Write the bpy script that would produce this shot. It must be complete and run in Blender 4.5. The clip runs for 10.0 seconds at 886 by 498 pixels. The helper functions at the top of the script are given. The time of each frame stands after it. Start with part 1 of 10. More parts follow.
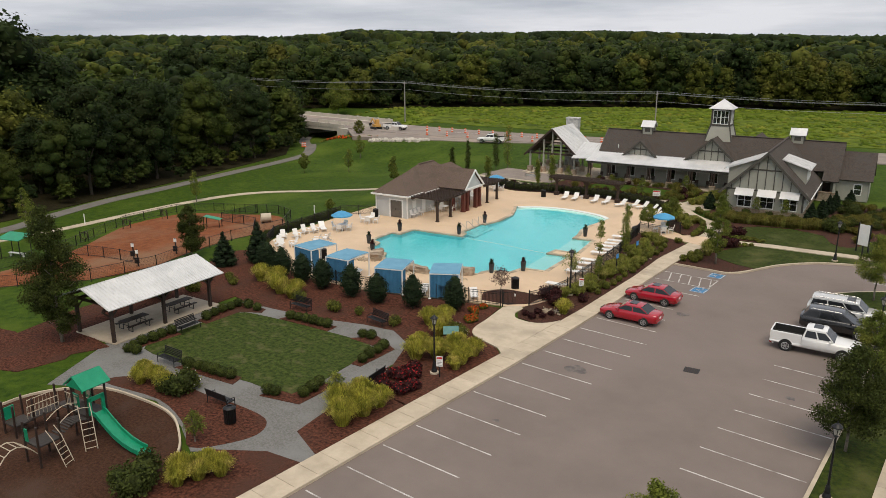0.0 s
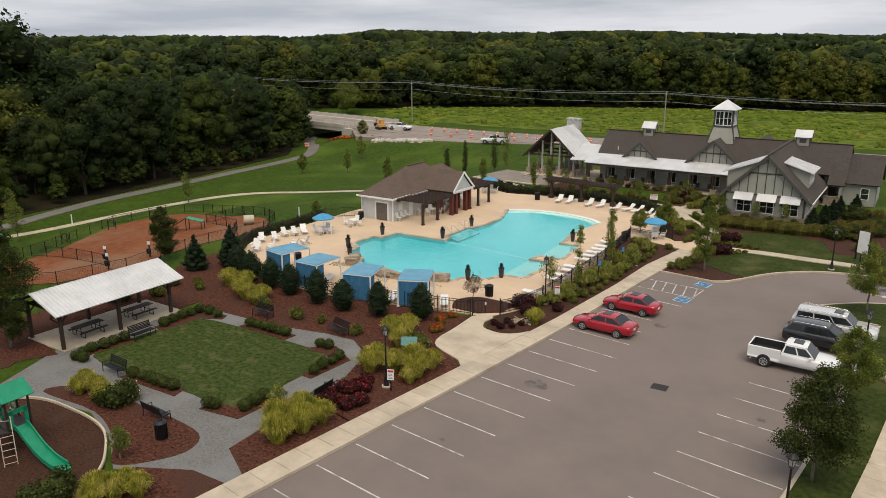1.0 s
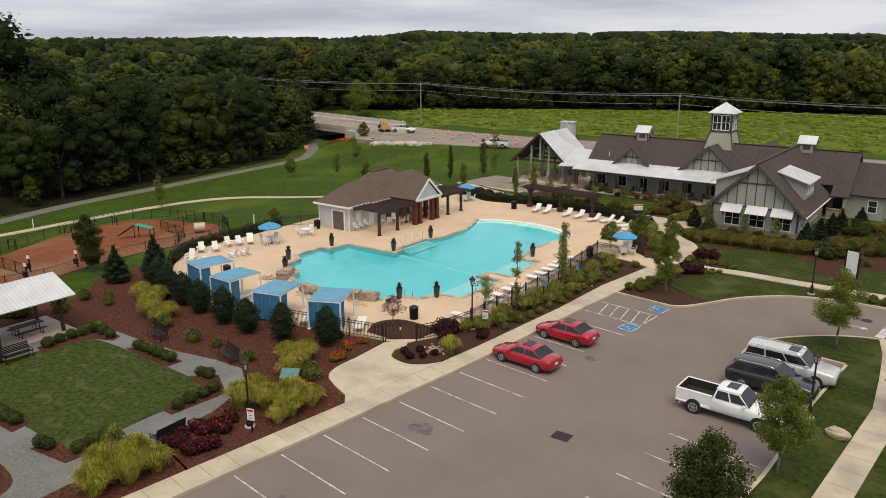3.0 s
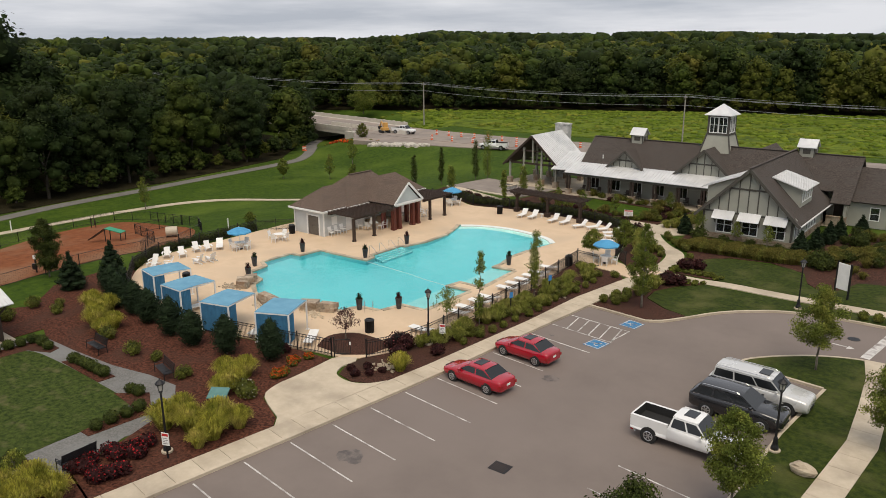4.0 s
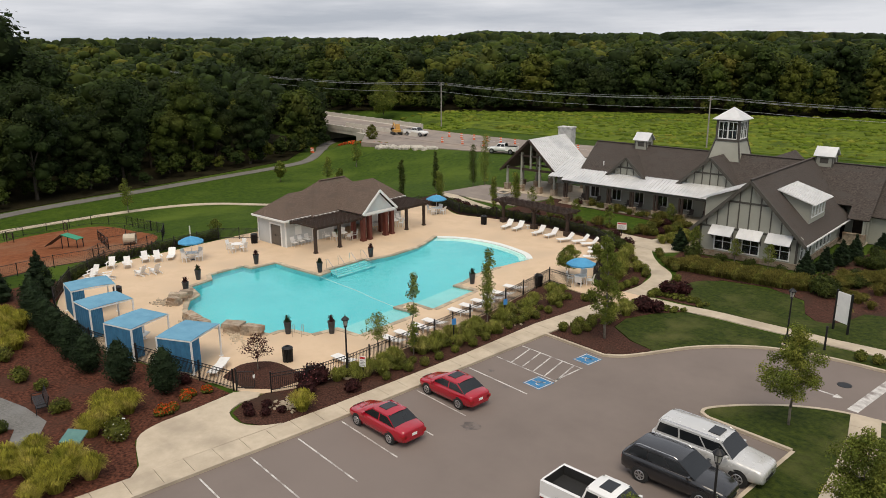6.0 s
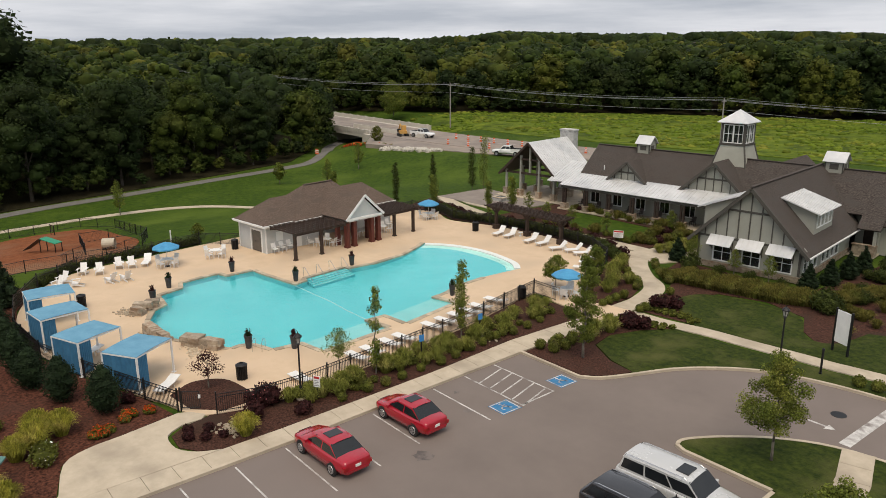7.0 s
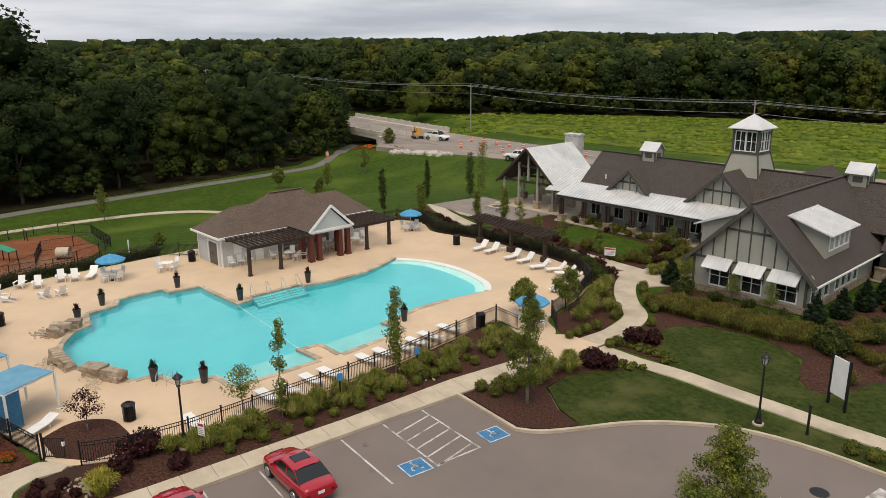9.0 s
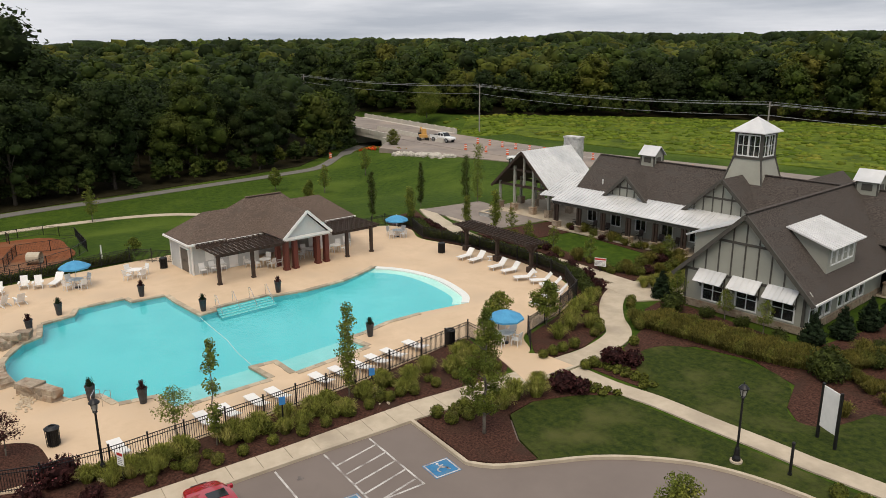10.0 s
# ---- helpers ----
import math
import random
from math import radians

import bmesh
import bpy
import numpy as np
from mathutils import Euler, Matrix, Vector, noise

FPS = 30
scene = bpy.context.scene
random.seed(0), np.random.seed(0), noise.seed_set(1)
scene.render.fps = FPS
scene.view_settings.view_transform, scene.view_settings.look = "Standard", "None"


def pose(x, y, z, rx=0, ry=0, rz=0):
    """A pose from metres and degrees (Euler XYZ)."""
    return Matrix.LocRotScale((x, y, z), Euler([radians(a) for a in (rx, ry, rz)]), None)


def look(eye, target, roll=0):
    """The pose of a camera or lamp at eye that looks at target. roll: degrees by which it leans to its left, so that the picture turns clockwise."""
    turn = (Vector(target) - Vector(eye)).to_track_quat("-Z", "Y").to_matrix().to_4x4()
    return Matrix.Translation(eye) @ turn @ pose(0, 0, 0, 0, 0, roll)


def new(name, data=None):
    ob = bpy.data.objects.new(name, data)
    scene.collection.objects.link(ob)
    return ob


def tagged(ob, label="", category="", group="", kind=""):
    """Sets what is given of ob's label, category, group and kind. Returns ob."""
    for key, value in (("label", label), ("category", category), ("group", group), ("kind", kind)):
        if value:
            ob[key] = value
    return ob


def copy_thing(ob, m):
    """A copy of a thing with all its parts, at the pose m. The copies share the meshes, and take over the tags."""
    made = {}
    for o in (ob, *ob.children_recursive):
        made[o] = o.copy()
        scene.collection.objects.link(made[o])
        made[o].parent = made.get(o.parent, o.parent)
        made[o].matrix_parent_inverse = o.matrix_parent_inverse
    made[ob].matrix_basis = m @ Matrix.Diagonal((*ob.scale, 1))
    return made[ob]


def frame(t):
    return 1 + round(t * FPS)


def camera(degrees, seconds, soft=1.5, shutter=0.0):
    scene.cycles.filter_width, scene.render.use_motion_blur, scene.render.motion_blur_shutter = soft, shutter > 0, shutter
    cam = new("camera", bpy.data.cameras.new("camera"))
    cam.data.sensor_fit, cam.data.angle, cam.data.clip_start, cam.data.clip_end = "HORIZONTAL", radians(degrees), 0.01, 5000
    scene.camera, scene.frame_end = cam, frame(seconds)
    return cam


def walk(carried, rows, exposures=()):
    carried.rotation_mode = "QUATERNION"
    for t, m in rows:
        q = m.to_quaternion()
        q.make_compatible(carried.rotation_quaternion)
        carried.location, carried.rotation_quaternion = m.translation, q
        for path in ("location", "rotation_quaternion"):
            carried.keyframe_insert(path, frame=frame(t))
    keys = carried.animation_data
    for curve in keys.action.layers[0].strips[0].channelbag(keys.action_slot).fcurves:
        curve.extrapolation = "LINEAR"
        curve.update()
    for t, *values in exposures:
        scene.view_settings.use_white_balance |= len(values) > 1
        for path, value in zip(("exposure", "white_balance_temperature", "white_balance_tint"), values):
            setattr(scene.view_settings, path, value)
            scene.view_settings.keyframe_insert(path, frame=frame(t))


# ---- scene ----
cam = camera(61.2, 10.0, soft=0.8)
METRES, EYE, TILT, LEAN, TURN = 52.0, 21.3, 0.0, 0.0, 39.2
ROWS = [
    (0.0, 0.0, 0.0, 0.0, -0.0, -15.66, 0.02),
    (0.5, 0.0411, 0.0226, -0.002, 0.89, -15.65, 0.04),
    (1.0, 0.0838, 0.0487, -0.0039, 1.78, -15.65, 0.07),
    (1.5, 0.1284, 0.0777, -0.0059, 2.68, -15.63, 0.1),
    (2.0, 0.1737, 0.1093, -0.0081, 3.58, -15.6, 0.11),
    (2.5, 0.2189, 0.1419, -0.0099, 4.44, -15.57, 0.16),
    (4.0, 0.3434, 0.2465, -0.015, 6.8, -15.52, 0.2),
    (4.5, 0.3798, 0.2824, -0.0171, 7.65, -15.51, 0.18),
    (5.0, 0.4133, 0.3185, -0.0188, 8.57, -15.48, 0.19),
    (5.5, 0.4449, 0.3547, -0.0211, 9.53, -15.47, 0.21),
    (7.0, 0.5304, 0.4654, -0.0252, 12.24, -15.43, 0.22),
    (7.5, 0.5567, 0.5037, -0.0269, 13.12, -15.4, 0.22),
    (8.0, 0.5825, 0.5422, -0.0284, 14.05, -15.38, 0.25),
    (8.5, 0.608, 0.5824, -0.0303, 15.01, -15.37, 0.28),
    (9.0, 0.6334, 0.6235, -0.0317, 15.97, -15.38, 0.29),
    (9.5, 0.6587, 0.6656, -0.0339, 16.88, -15.35, 0.3),
    (10.0, 0.6833, 0.7085, -0.0357, 17.79, -15.34, 0.29),
]
walk(cam, [(t, pose(0, 0, EYE, TILT, LEAN, TURN) @ pose(METRES * x, METRES * y, METRES * z, 90 + pitch, roll, yaw)) for t, x, y, z, yaw, pitch, roll in ROWS])
import collections
import mathutils
import mathutils.geometry


# ---- world and light: overcast afternoon ----
world = bpy.data.worlds.new("world")
scene.world = world
world.use_nodes = True
wn = world.node_tree
wn.nodes.clear()
w_out = wn.nodes.new("ShaderNodeOutputWorld")
w_bg = wn.nodes.new("ShaderNodeBackground")
w_sky = wn.nodes.new("ShaderNodeTexSky")
w_sky.sky_type = "NISHITA"
w_sky.sun_disc = False
w_sky.sun_elevation = radians(63)
w_sky.sun_rotation = radians(135)
w_sky.dust_density = 4.0
w_tc = wn.nodes.new("ShaderNodeTexCoord")
w_map = wn.nodes.new("ShaderNodeMapping")
w_map.inputs["Scale"].default_value = (1.0, 1.0, 9.0)
w_noise = wn.nodes.new("ShaderNodeTexNoise")
w_noise.inputs["Scale"].default_value = 2.6
w_noise.inputs["Detail"].default_value = 7.0
w_noise.inputs["Roughness"].default_value = 0.55
w_ramp = wn.nodes.new("ShaderNodeValToRGB")
w_ramp.color_ramp.elements[0].position = 0.36
w_ramp.color_ramp.elements[0].color = (5.0, 5.35, 6.0, 1)
w_ramp.color_ramp.elements[1].position = 0.62
w_ramp.color_ramp.elements[1].color = (8.2, 8.3, 8.7, 1)
w_mix = wn.nodes.new("ShaderNodeMixRGB")
w_mix.inputs["Fac"].default_value = 0.9
wn.links.new(w_tc.outputs["Generated"], w_map.inputs["Vector"])
wn.links.new(w_map.outputs["Vector"], w_noise.inputs["Vector"])
wn.links.new(w_noise.outputs["Fac"], w_ramp.inputs["Fac"])
wn.links.new(w_sky.outputs["Color"], w_mix.inputs["Color1"])
wn.links.new(w_ramp.outputs["Color"], w_mix.inputs["Color2"])
wn.links.new(w_mix.outputs["Color"], w_bg.inputs["Color"])
w_bg.inputs["Strength"].default_value = 0.1
wn.links.new(w_bg.outputs["Background"], w_out.inputs["Surface"])

sun = new("sun", bpy.data.lights.new("sun", "SUN"))
sun.data.energy = 2.2
sun.data.angle = radians(40)
sun.data.color = (1.0, 0.875, 0.70)
sun.matrix_world = look((12, 18, 90), (-20, 50, 0))

# ---- mesh builder ----


class Build:
    """Gathers vertices and faces for one mesh."""

    def __init__(self):
        self.v, self.f = [], []

    def face(self, *pts):
        n = len(self.v)
        self.v += [tuple(p) for p in pts]
        self.f.append(tuple(range(n, n + len(pts))))
        return self

    def hexa(self, p):
        """Eight corners: four below, four above, both counter-clockwise."""
        n = len(self.v)
        self.v += [tuple(q) for q in p]
        self.f += [tuple(n + i for i in q) for q in ((3, 2, 1, 0), (4, 5, 6, 7), (0, 1, 5, 4), (1, 2, 6, 5), (2, 3, 7, 6), (3, 0, 4, 7))]
        return self

    def box(self, x0, y0, z0, x1, y1, z1):
        return self.hexa([(x0, y0, z0), (x1, y0, z0), (x1, y1, z0), (x0, y1, z0), (x0, y0, z1), (x1, y0, z1), (x1, y1, z1), (x0, y1, z1)])

    def beam(self, p, q, w, h):
        """A rectangular bar from p to q, w wide across and h high."""
        p, q = Vector(p), Vector(q)
        d = (q - p).normalized()
        up = Vector((0, 0, 1)) if abs(d.z) < 0.95 else Vector((0, 1, 0))
        s = d.cross(up).normalized() * w / 2
        u = s.cross(d).normalized() * h / 2
        return self.hexa([p - s - u, p + s - u, q + s - u, q - s - u, p - s + u, p + s + u, q + s + u, q - s + u])

    def tube(self, p, q, r, n=8, r2=None, caps=True):
        p, q = Vector(p), Vector(q)
        r2 = r if r2 is None else r2
        d = (q - p).normalized()
        a = d.orthogonal().normalized()
        b = d.cross(a)
        k = len(self.v)
        for c, rad in ((p, r), (q, r2)):
            for i in range(n):
                t = 2 * math.pi * i / n
                self.v.append(tuple(c + (a * math.cos(t) + b * math.sin(t)) * rad))
        self.f += [(k + i, k + (i + 1) % n, k + n + (i + 1) % n, k + n + i) for i in range(n)]
        if caps:
            self.f += [tuple(k + n - 1 - i for i in range(n)), tuple(k + n + i for i in range(n))]
        return self

    def pipe(self, pts, r, n=6):
        pts = [Vector(p) for p in pts]
        k, m = len(self.v), len(pts)
        a = None
        for i, p in enumerate(pts):
            d = (pts[min(m - 1, i + 1)] - pts[max(0, i - 1)]).normalized()
            a = (a - d * a.dot(d)).normalized() if a is not None and abs(a.dot(d)) < 0.98 else d.orthogonal().normalized()
            b = d.cross(a)
            for j in range(n):
                t = 2 * math.pi * j / n
                self.v.append(tuple(p + (a * math.cos(t) + b * math.sin(t)) * r))
        for i in range(m - 1):
            self.f += [(k + i * n + j, k + i * n + (j + 1) % n, k + (i + 1) * n + (j + 1) % n, k + (i + 1) * n + j) for j in range(n)]
        self.f += [tuple(k + n - 1 - j for j in range(n)), tuple(k + (m - 1) * n + j for j in range(n))]
        return self

    def lathe(self, profile, n=12, c=(0, 0)):
        """Turned shape from (radius, height) pairs."""
        k = len(self.v)
        for r, z in profile:
            for i in range(n):
                t = 2 * math.pi * i / n
                self.v.append((c[0] + r * math.cos(t), c[1] + r * math.sin(t), z))
        m = len(profile)
        for j in range(m - 1):
            for i in range(n):
                self.f.append((k + j * n + i, k + j * n + (i + 1) % n, k + (j + 1) * n + (i + 1) % n, k + (j + 1) * n + i))
        self.f += [tuple(k + n - 1 - i for i in range(n)), tuple(k + (m - 1) * n + i for i in range(n))]
        return self

    def prism(self, poly, z0, z1):
        """An upright prism over a convex outline, counter-clockwise."""
        n, k = len(poly), len(self.v)
        self.v += [(x, y, z0) for x, y in poly] + [(x, y, z1) for x, y in poly]
        self.f += [tuple(k + n - 1 - i for i in range(n)), tuple(k + n + i for i in range(n))]
        self.f += [(k + i, k + (i + 1) % n, k + n + (i + 1) % n, k + n + i) for i in range(n)]
        return self

    def plate(self, pts, t):
        """A flat polygon in space, thickened by t below its front."""
        pts = [Vector(p) for p in pts]
        nrm = (pts[1] - pts[0]).cross(pts[2] - pts[0]).normalized() * t
        n, k = len(pts), len(self.v)
        self.v += [tuple(p) for p in pts] + [tuple(p - nrm) for p in pts]
        self.f += [tuple(k + i for i in range(n)), tuple(k + 2 * n - 1 - i for i in range(n))]
        self.f += [(k + (i + 1) % n, k + i, k + n + i, k + n + (i + 1) % n) for i in range(n)]
        return self

    def blob(self, c, r, seed=0, rings=6, seg=9, rough=0.25):
        """An uneven rounded lump; r is a radius or three of them."""
        rx, ry, rz = (r, r, r) if isinstance(r, (int, float)) else r
        rng = random.Random(seed)
        k = len(self.v)
        self.v.append((c[0], c[1], c[2] - rz))
        for j in range(1, rings):
            a = math.pi * j / rings - math.pi / 2
            for i in range(seg):
                t = 2 * math.pi * (i + 0.5 * (j % 2)) / seg
                s = 1 + rough * (rng.random() - 0.5) * 2
                self.v.append((c[0] + rx * s * math.cos(a) * math.cos(t), c[1] + ry * s * math.cos(a) * math.sin(t), c[2] + rz * s * math.sin(a)))
        top = len(self.v)
        self.v.append((c[0], c[1], c[2] + rz))
        for i in range(seg):
            self.f.append((k, k + 1 + (i + 1) % seg, k + 1 + i))
            self.f.append((top, top - seg + i, top - seg + (i + 1) % seg))
        for j in range(rings - 2):
            for i in range(seg):
                a, b = k + 1 + j * seg + i, k + 1 + j * seg + (i + 1) % seg
                self.f.append((a, b, b + seg, a + seg))
        return self

    def add(self, other, m=None):
        k = len(self.v)
        self.v += [tuple(m @ Vector(p)) for p in other.v] if m else other.v
        self.f += [tuple(k + i for i in q) for q in other.f]
        return self

    def mesh(self, name, smooth=False):
        me = bpy.data.meshes.new(name)
        me.from_pydata(self.v, [], self.f)
        if smooth:
            me.polygons.foreach_set("use_smooth", [True] * len(me.polygons))
        me.update()
        return me


def thing(name, label, category, group="", kind=""):
    """An Empty that carries the parts of one thing."""
    ob = new(name)
    ob.empty_display_size = 0.3
    return tagged(ob, label, category, group, kind)


def part(name, b, material, parent=None, label="", smooth=False):
    me = b if isinstance(b, bpy.types.Mesh) else b.mesh(name, smooth)
    if not me.materials:
        me.materials.append(material)
    ob = new(name, me)
    if parent:
        ob.parent = parent
    if label:
        ob["label"] = label
    return ob


def structure(name, b, material, label, category, smooth=False):
    return tagged(part(name, b, material, smooth=smooth), label, category, kind="structure")


# ---- terrain ----


def step(a, b, v):
    t = min(1.0, max(0.0, (v - a) / (b - a)))
    return t * t * (3 - 2 * t)


HILL_AZ = [-10, 12, 17, 25, 31, 39, 45, 48, 51, 56, 60, 67, 78, 95]
HILL_TOP = [-2, -2, 0, 9, 9, 6, 13, 3, -3, -3, 1, -2, -5, -5]


def land(x, y):
    """Height of the natural ground."""
    drop = step(66, 102, -x) * 3.2
    drop *= 1 - step(106, 126, y) * (1 - step(128, 140, -x))
    drop *= 1 - step(150, 170, y)
    far = math.hypot(x, y)
    z = -drop - 0.08
    if far > 450:
        az = math.degrees(math.atan2(-x, y))
        ridge = float(np.interp(az, HILL_AZ, HILL_TOP))
        z += step(450, 1500, far) * (ridge + 5 * noise.noise((x / 260, y / 260, 3.1)) + 2.5 * noise.noise((x / 110, y / 110, 7.7)))
    return z


def sheet(name, outer, holes, material, label, category, zfun, skirt=0.3, fine=1.6):
    """A thin ground layer over an outline with holes, laid to zfun, with its edge turned down."""
    loops = [[Vector((x, y, 0)) for x, y in lp] for lp in (outer, *holes)]
    flat = [v for lp in loops for v in lp]
    b = Build()
    key = {}

    def vid(x, y):
        q = (round(x, 3), round(y, 3))
        if q not in key:
            key[q] = len(b.v)
            b.v.append((x, y, zfun(x, y)))
        return key[q]

    stack = [[(flat[i].x, flat[i].y) for i in tri] for tri in mathutils.geometry.tessellate_polygon(loops)]
    while stack:
        t = stack.pop()
        ls = [math.dist(t[i], t[(i + 1) % 3]) for i in range(3)]
        m = max(ls)
        if m > fine and fine > 0:
            i = ls.index(m)
            p, q, r = t[i], t[(i + 1) % 3], t[(i + 2) % 3]
            h = ((p[0] + q[0]) / 2, (p[1] + q[1]) / 2)
            stack += [[p, h, r], [h, q, r]]
            continue
        ar = (t[1][0] - t[0][0]) * (t[2][1] - t[0][1]) - (t[2][0] - t[0][0]) * (t[1][1] - t[0][1])
        ids = [vid(*p) for p in (t if ar > 0 else t[::-1])]
        if len(set(ids)) == 3:
            b.f.append(tuple(ids))
    for lp in loops:
        for p, q in zip(lp, lp[1:] + lp[:1]):
            n = max(1, int((q - p).length / max(fine, 0.8)))
            for i in range(n):
                u, w = p.lerp(q, i / n), p.lerp(q, (i + 1) / n)
                zu, zw = zfun(u.x, u.y), zfun(w.x, w.y)
                b.face((u.x, u.y, zu), (w.x, w.y, zw), (w.x, w.y, zw - skirt), (u.x, u.y, zu - skirt))
    return structure(name, b, material, label, category)


def smooth_line(pts, n=6, closed=False):
    """A Catmull-Rom curve through the points."""
    out = []
    m = len(pts)
    for i in range(m if closed else m - 1):
        if closed:
            p = [pts[(i + k) % m] for k in (-1, 0, 1, 2)]
        else:
            p = [pts[max(0, i - 1)], pts[i], pts[i + 1], pts[min(m - 1, i + 2)]]
        for j in range(n):
            t = j / n
            out.append(tuple(0.5 * (2 * p[1][a] + (p[2][a] - p[0][a]) * t + (2 * p[0][a] - 5 * p[1][a] + 4 * p[2][a] - p[3][a]) * t * t + (3 * p[1][a] - p[0][a] - 3 * p[2][a] + p[3][a]) * t ** 3) for a in range(len(pts[0]))))
    if not closed:
        out.append(tuple(pts[-1]))
    return out


def offset_line(pts, d):
    """The line moved d to its left."""
    out = []
    for i, p in enumerate(pts):
        a, b = pts[max(0, i - 1)], pts[min(len(pts) - 1, i + 1)]
        dx, dy = b[0] - a[0], b[1] - a[1]
        n = math.hypot(dx, dy) or 1
        out.append((p[0] - dy / n * d, p[1] + dx / n * d))
    return out


def ribbon_outline(pts, w):
    return offset_line(pts, -w / 2) + offset_line(pts, w / 2)[::-1]


def inside(x, y, poly):
    c = False
    for (x1, y1), (x2, y2) in zip(poly, poly[1:] + poly[:1]):
        if (y1 > y) != (y2 > y) and x < (x2 - x1) * (y - y1) / (y2 - y1) + x1:
            c = not c
    return c


# ---- materials ----


def surf(name, c1, c2, scale=1.0, rough=0.8, bump=0.0, bscale=20.0, metal=0.0, c3=None, c3scale=0.15, c3at=(0.5, 0.7), spec=0.5, island=0.0, objrand=0.0, local=False, stretch=None, trans=0.0):
    """Two-scale noise colour c1..c2, patches of c3, and fine relief."""
    m = bpy.data.materials.new(name)
    m.use_nodes = True
    nt = m.node_tree
    N, K = nt.nodes, nt.links
    bs = N["Principled BSDF"]
    bs.inputs["Metallic"].default_value = metal
    bs.inputs["Specular IOR Level"].default_value = spec
    if local:
        src = N.new("ShaderNodeTexCoord").outputs["Object"]
    else:
        src = N.new("ShaderNodeNewGeometry").outputs["Position"]
    if stretch:
        mp = N.new("ShaderNodeMapping")
        mp.inputs["Scale"].default_value = stretch
        K.new(src, mp.inputs["Vector"])
        src = mp.outputs["Vector"]
    n1 = N.new("ShaderNodeTexNoise")
    n1.inputs["Scale"].default_value = scale
    n1.inputs["Detail"].default_value = 6
    n1.inputs["Roughness"].default_value = 0.65
    K.new(src, n1.inputs["Vector"])
    r1 = N.new("ShaderNodeValToRGB")
    r1.color_ramp.elements[0].position, r1.color_ramp.elements[1].position = 0.32, 0.68
    r1.color_ramp.elements[0].color, r1.color_ramp.elements[1].color = (*c1, 1), (*c2, 1)
    K.new(n1.outputs["Fac"], r1.inputs["Fac"])
    col = r1.outputs["Color"]
    if c3:
        n2 = N.new("ShaderNodeTexNoise")
        n2.inputs["Scale"].default_value = c3scale
        n2.inputs["Detail"].default_value = 5
        K.new(src, n2.inputs["Vector"])
        mr = N.new("ShaderNodeMapRange")
        mr.inputs["From Min"].default_value, mr.inputs["From Max"].default_value = c3at
        K.new(n2.outputs["Fac"], mr.inputs["Value"])
        mx = N.new("ShaderNodeMixRGB")
        mx.inputs["Color2"].default_value = (*c3, 1)
        K.new(mr.outputs["Result"], mx.inputs["Fac"])
        K.new(col, mx.inputs["Color1"])
        col = mx.outputs["Color"]
    for amount, kind in ((island, "i"), (objrand, "o")):
        if amount:
            rnd = N.new("ShaderNodeNewGeometry").outputs["Random Per Island"] if kind == "i" else N.new("ShaderNodeObjectInfo").outputs["Random"]
            mr = N.new("ShaderNodeMapRange")
            mr.inputs["To Min"].default_value, mr.inputs["To Max"].default_value = 1 - amount, 1 + amount
            K.new(rnd, mr.inputs["Value"])
            hs = N.new("ShaderNodeHueSaturation")
            K.new(mr.outputs["Result"], hs.inputs["Value"])
            K.new(col, hs.inputs["Color"])
            col = hs.outputs["Color"]
    K.new(col, bs.inputs["Base Color"])
    nr = N.new("ShaderNodeMapRange")
    nr.inputs["To Min"].default_value, nr.inputs["To Max"].default_value = max(0.02, rough - 0.1), min(1, rough + 0.1)
    K.new(n1.outputs["Fac"], nr.inputs["Value"])
    K.new(nr.outputs["Result"], bs.inputs["Roughness"])
    if bump:
        n3 = N.new("ShaderNodeTexNoise")
        n3.inputs["Scale"].default_value = bscale
        n3.inputs["Detail"].default_value = 4
        K.new(src, n3.inputs["Vector"])
        bp = N.new("ShaderNodeBump")
        bp.inputs["Strength"].default_value = bump
        bp.inputs["Distance"].default_value = 0.5 / bscale
        K.new(n3.outputs["Fac"], bp.inputs["Height"])
        K.new(bp.outputs["Normal"], bs.inputs["Normal"])
    if trans:
        tl = N.new("ShaderNodeBsdfTranslucent")
        K.new(col, tl.inputs["Color"])
        ms = N.new("ShaderNodeMixShader")
        ms.inputs["Fac"].default_value = trans
        K.new(bs.outputs["BSDF"], ms.inputs[1])
        K.new(tl.outputs["BSDF"], ms.inputs[2])
        K.new(ms.outputs["Shader"], N["Material Output"].inputs["Surface"])
    return m


M_GRASS = surf("lawn_grass", (0.019, 0.044, 0.004), (0.060, 0.097, 0.009), 1.3, 0.95, 0.6, 9, c3=(0.078, 0.116, 0.014), c3scale=0.09, spec=0.1)
M_TURF = surf("verge_turf", (0.011, 0.022, 0.003), (0.050, 0.066, 0.009), 2.6, 0.95, 0.7, 9, c3=(0.085, 0.088, 0.026), c3scale=0.35, c3at=(0.5, 0.75), spec=0.15)
M_PLOT = surf("mown_turf", (0.013, 0.026, 0.005), (0.070, 0.092, 0.020), 3.2, 0.95, 0.8, 10, c3=(0.12, 0.108, 0.05), c3scale=0.9, c3at=(0.56, 0.78), spec=0.1)
M_FIELD = surf("meadow_grass", (0.045, 0.078, 0.007), (0.16, 0.20, 0.02), 0.35, 0.95, 1.0, 1.5, c3=(0.040, 0.062, 0.010), c3scale=0.16, spec=0.1)
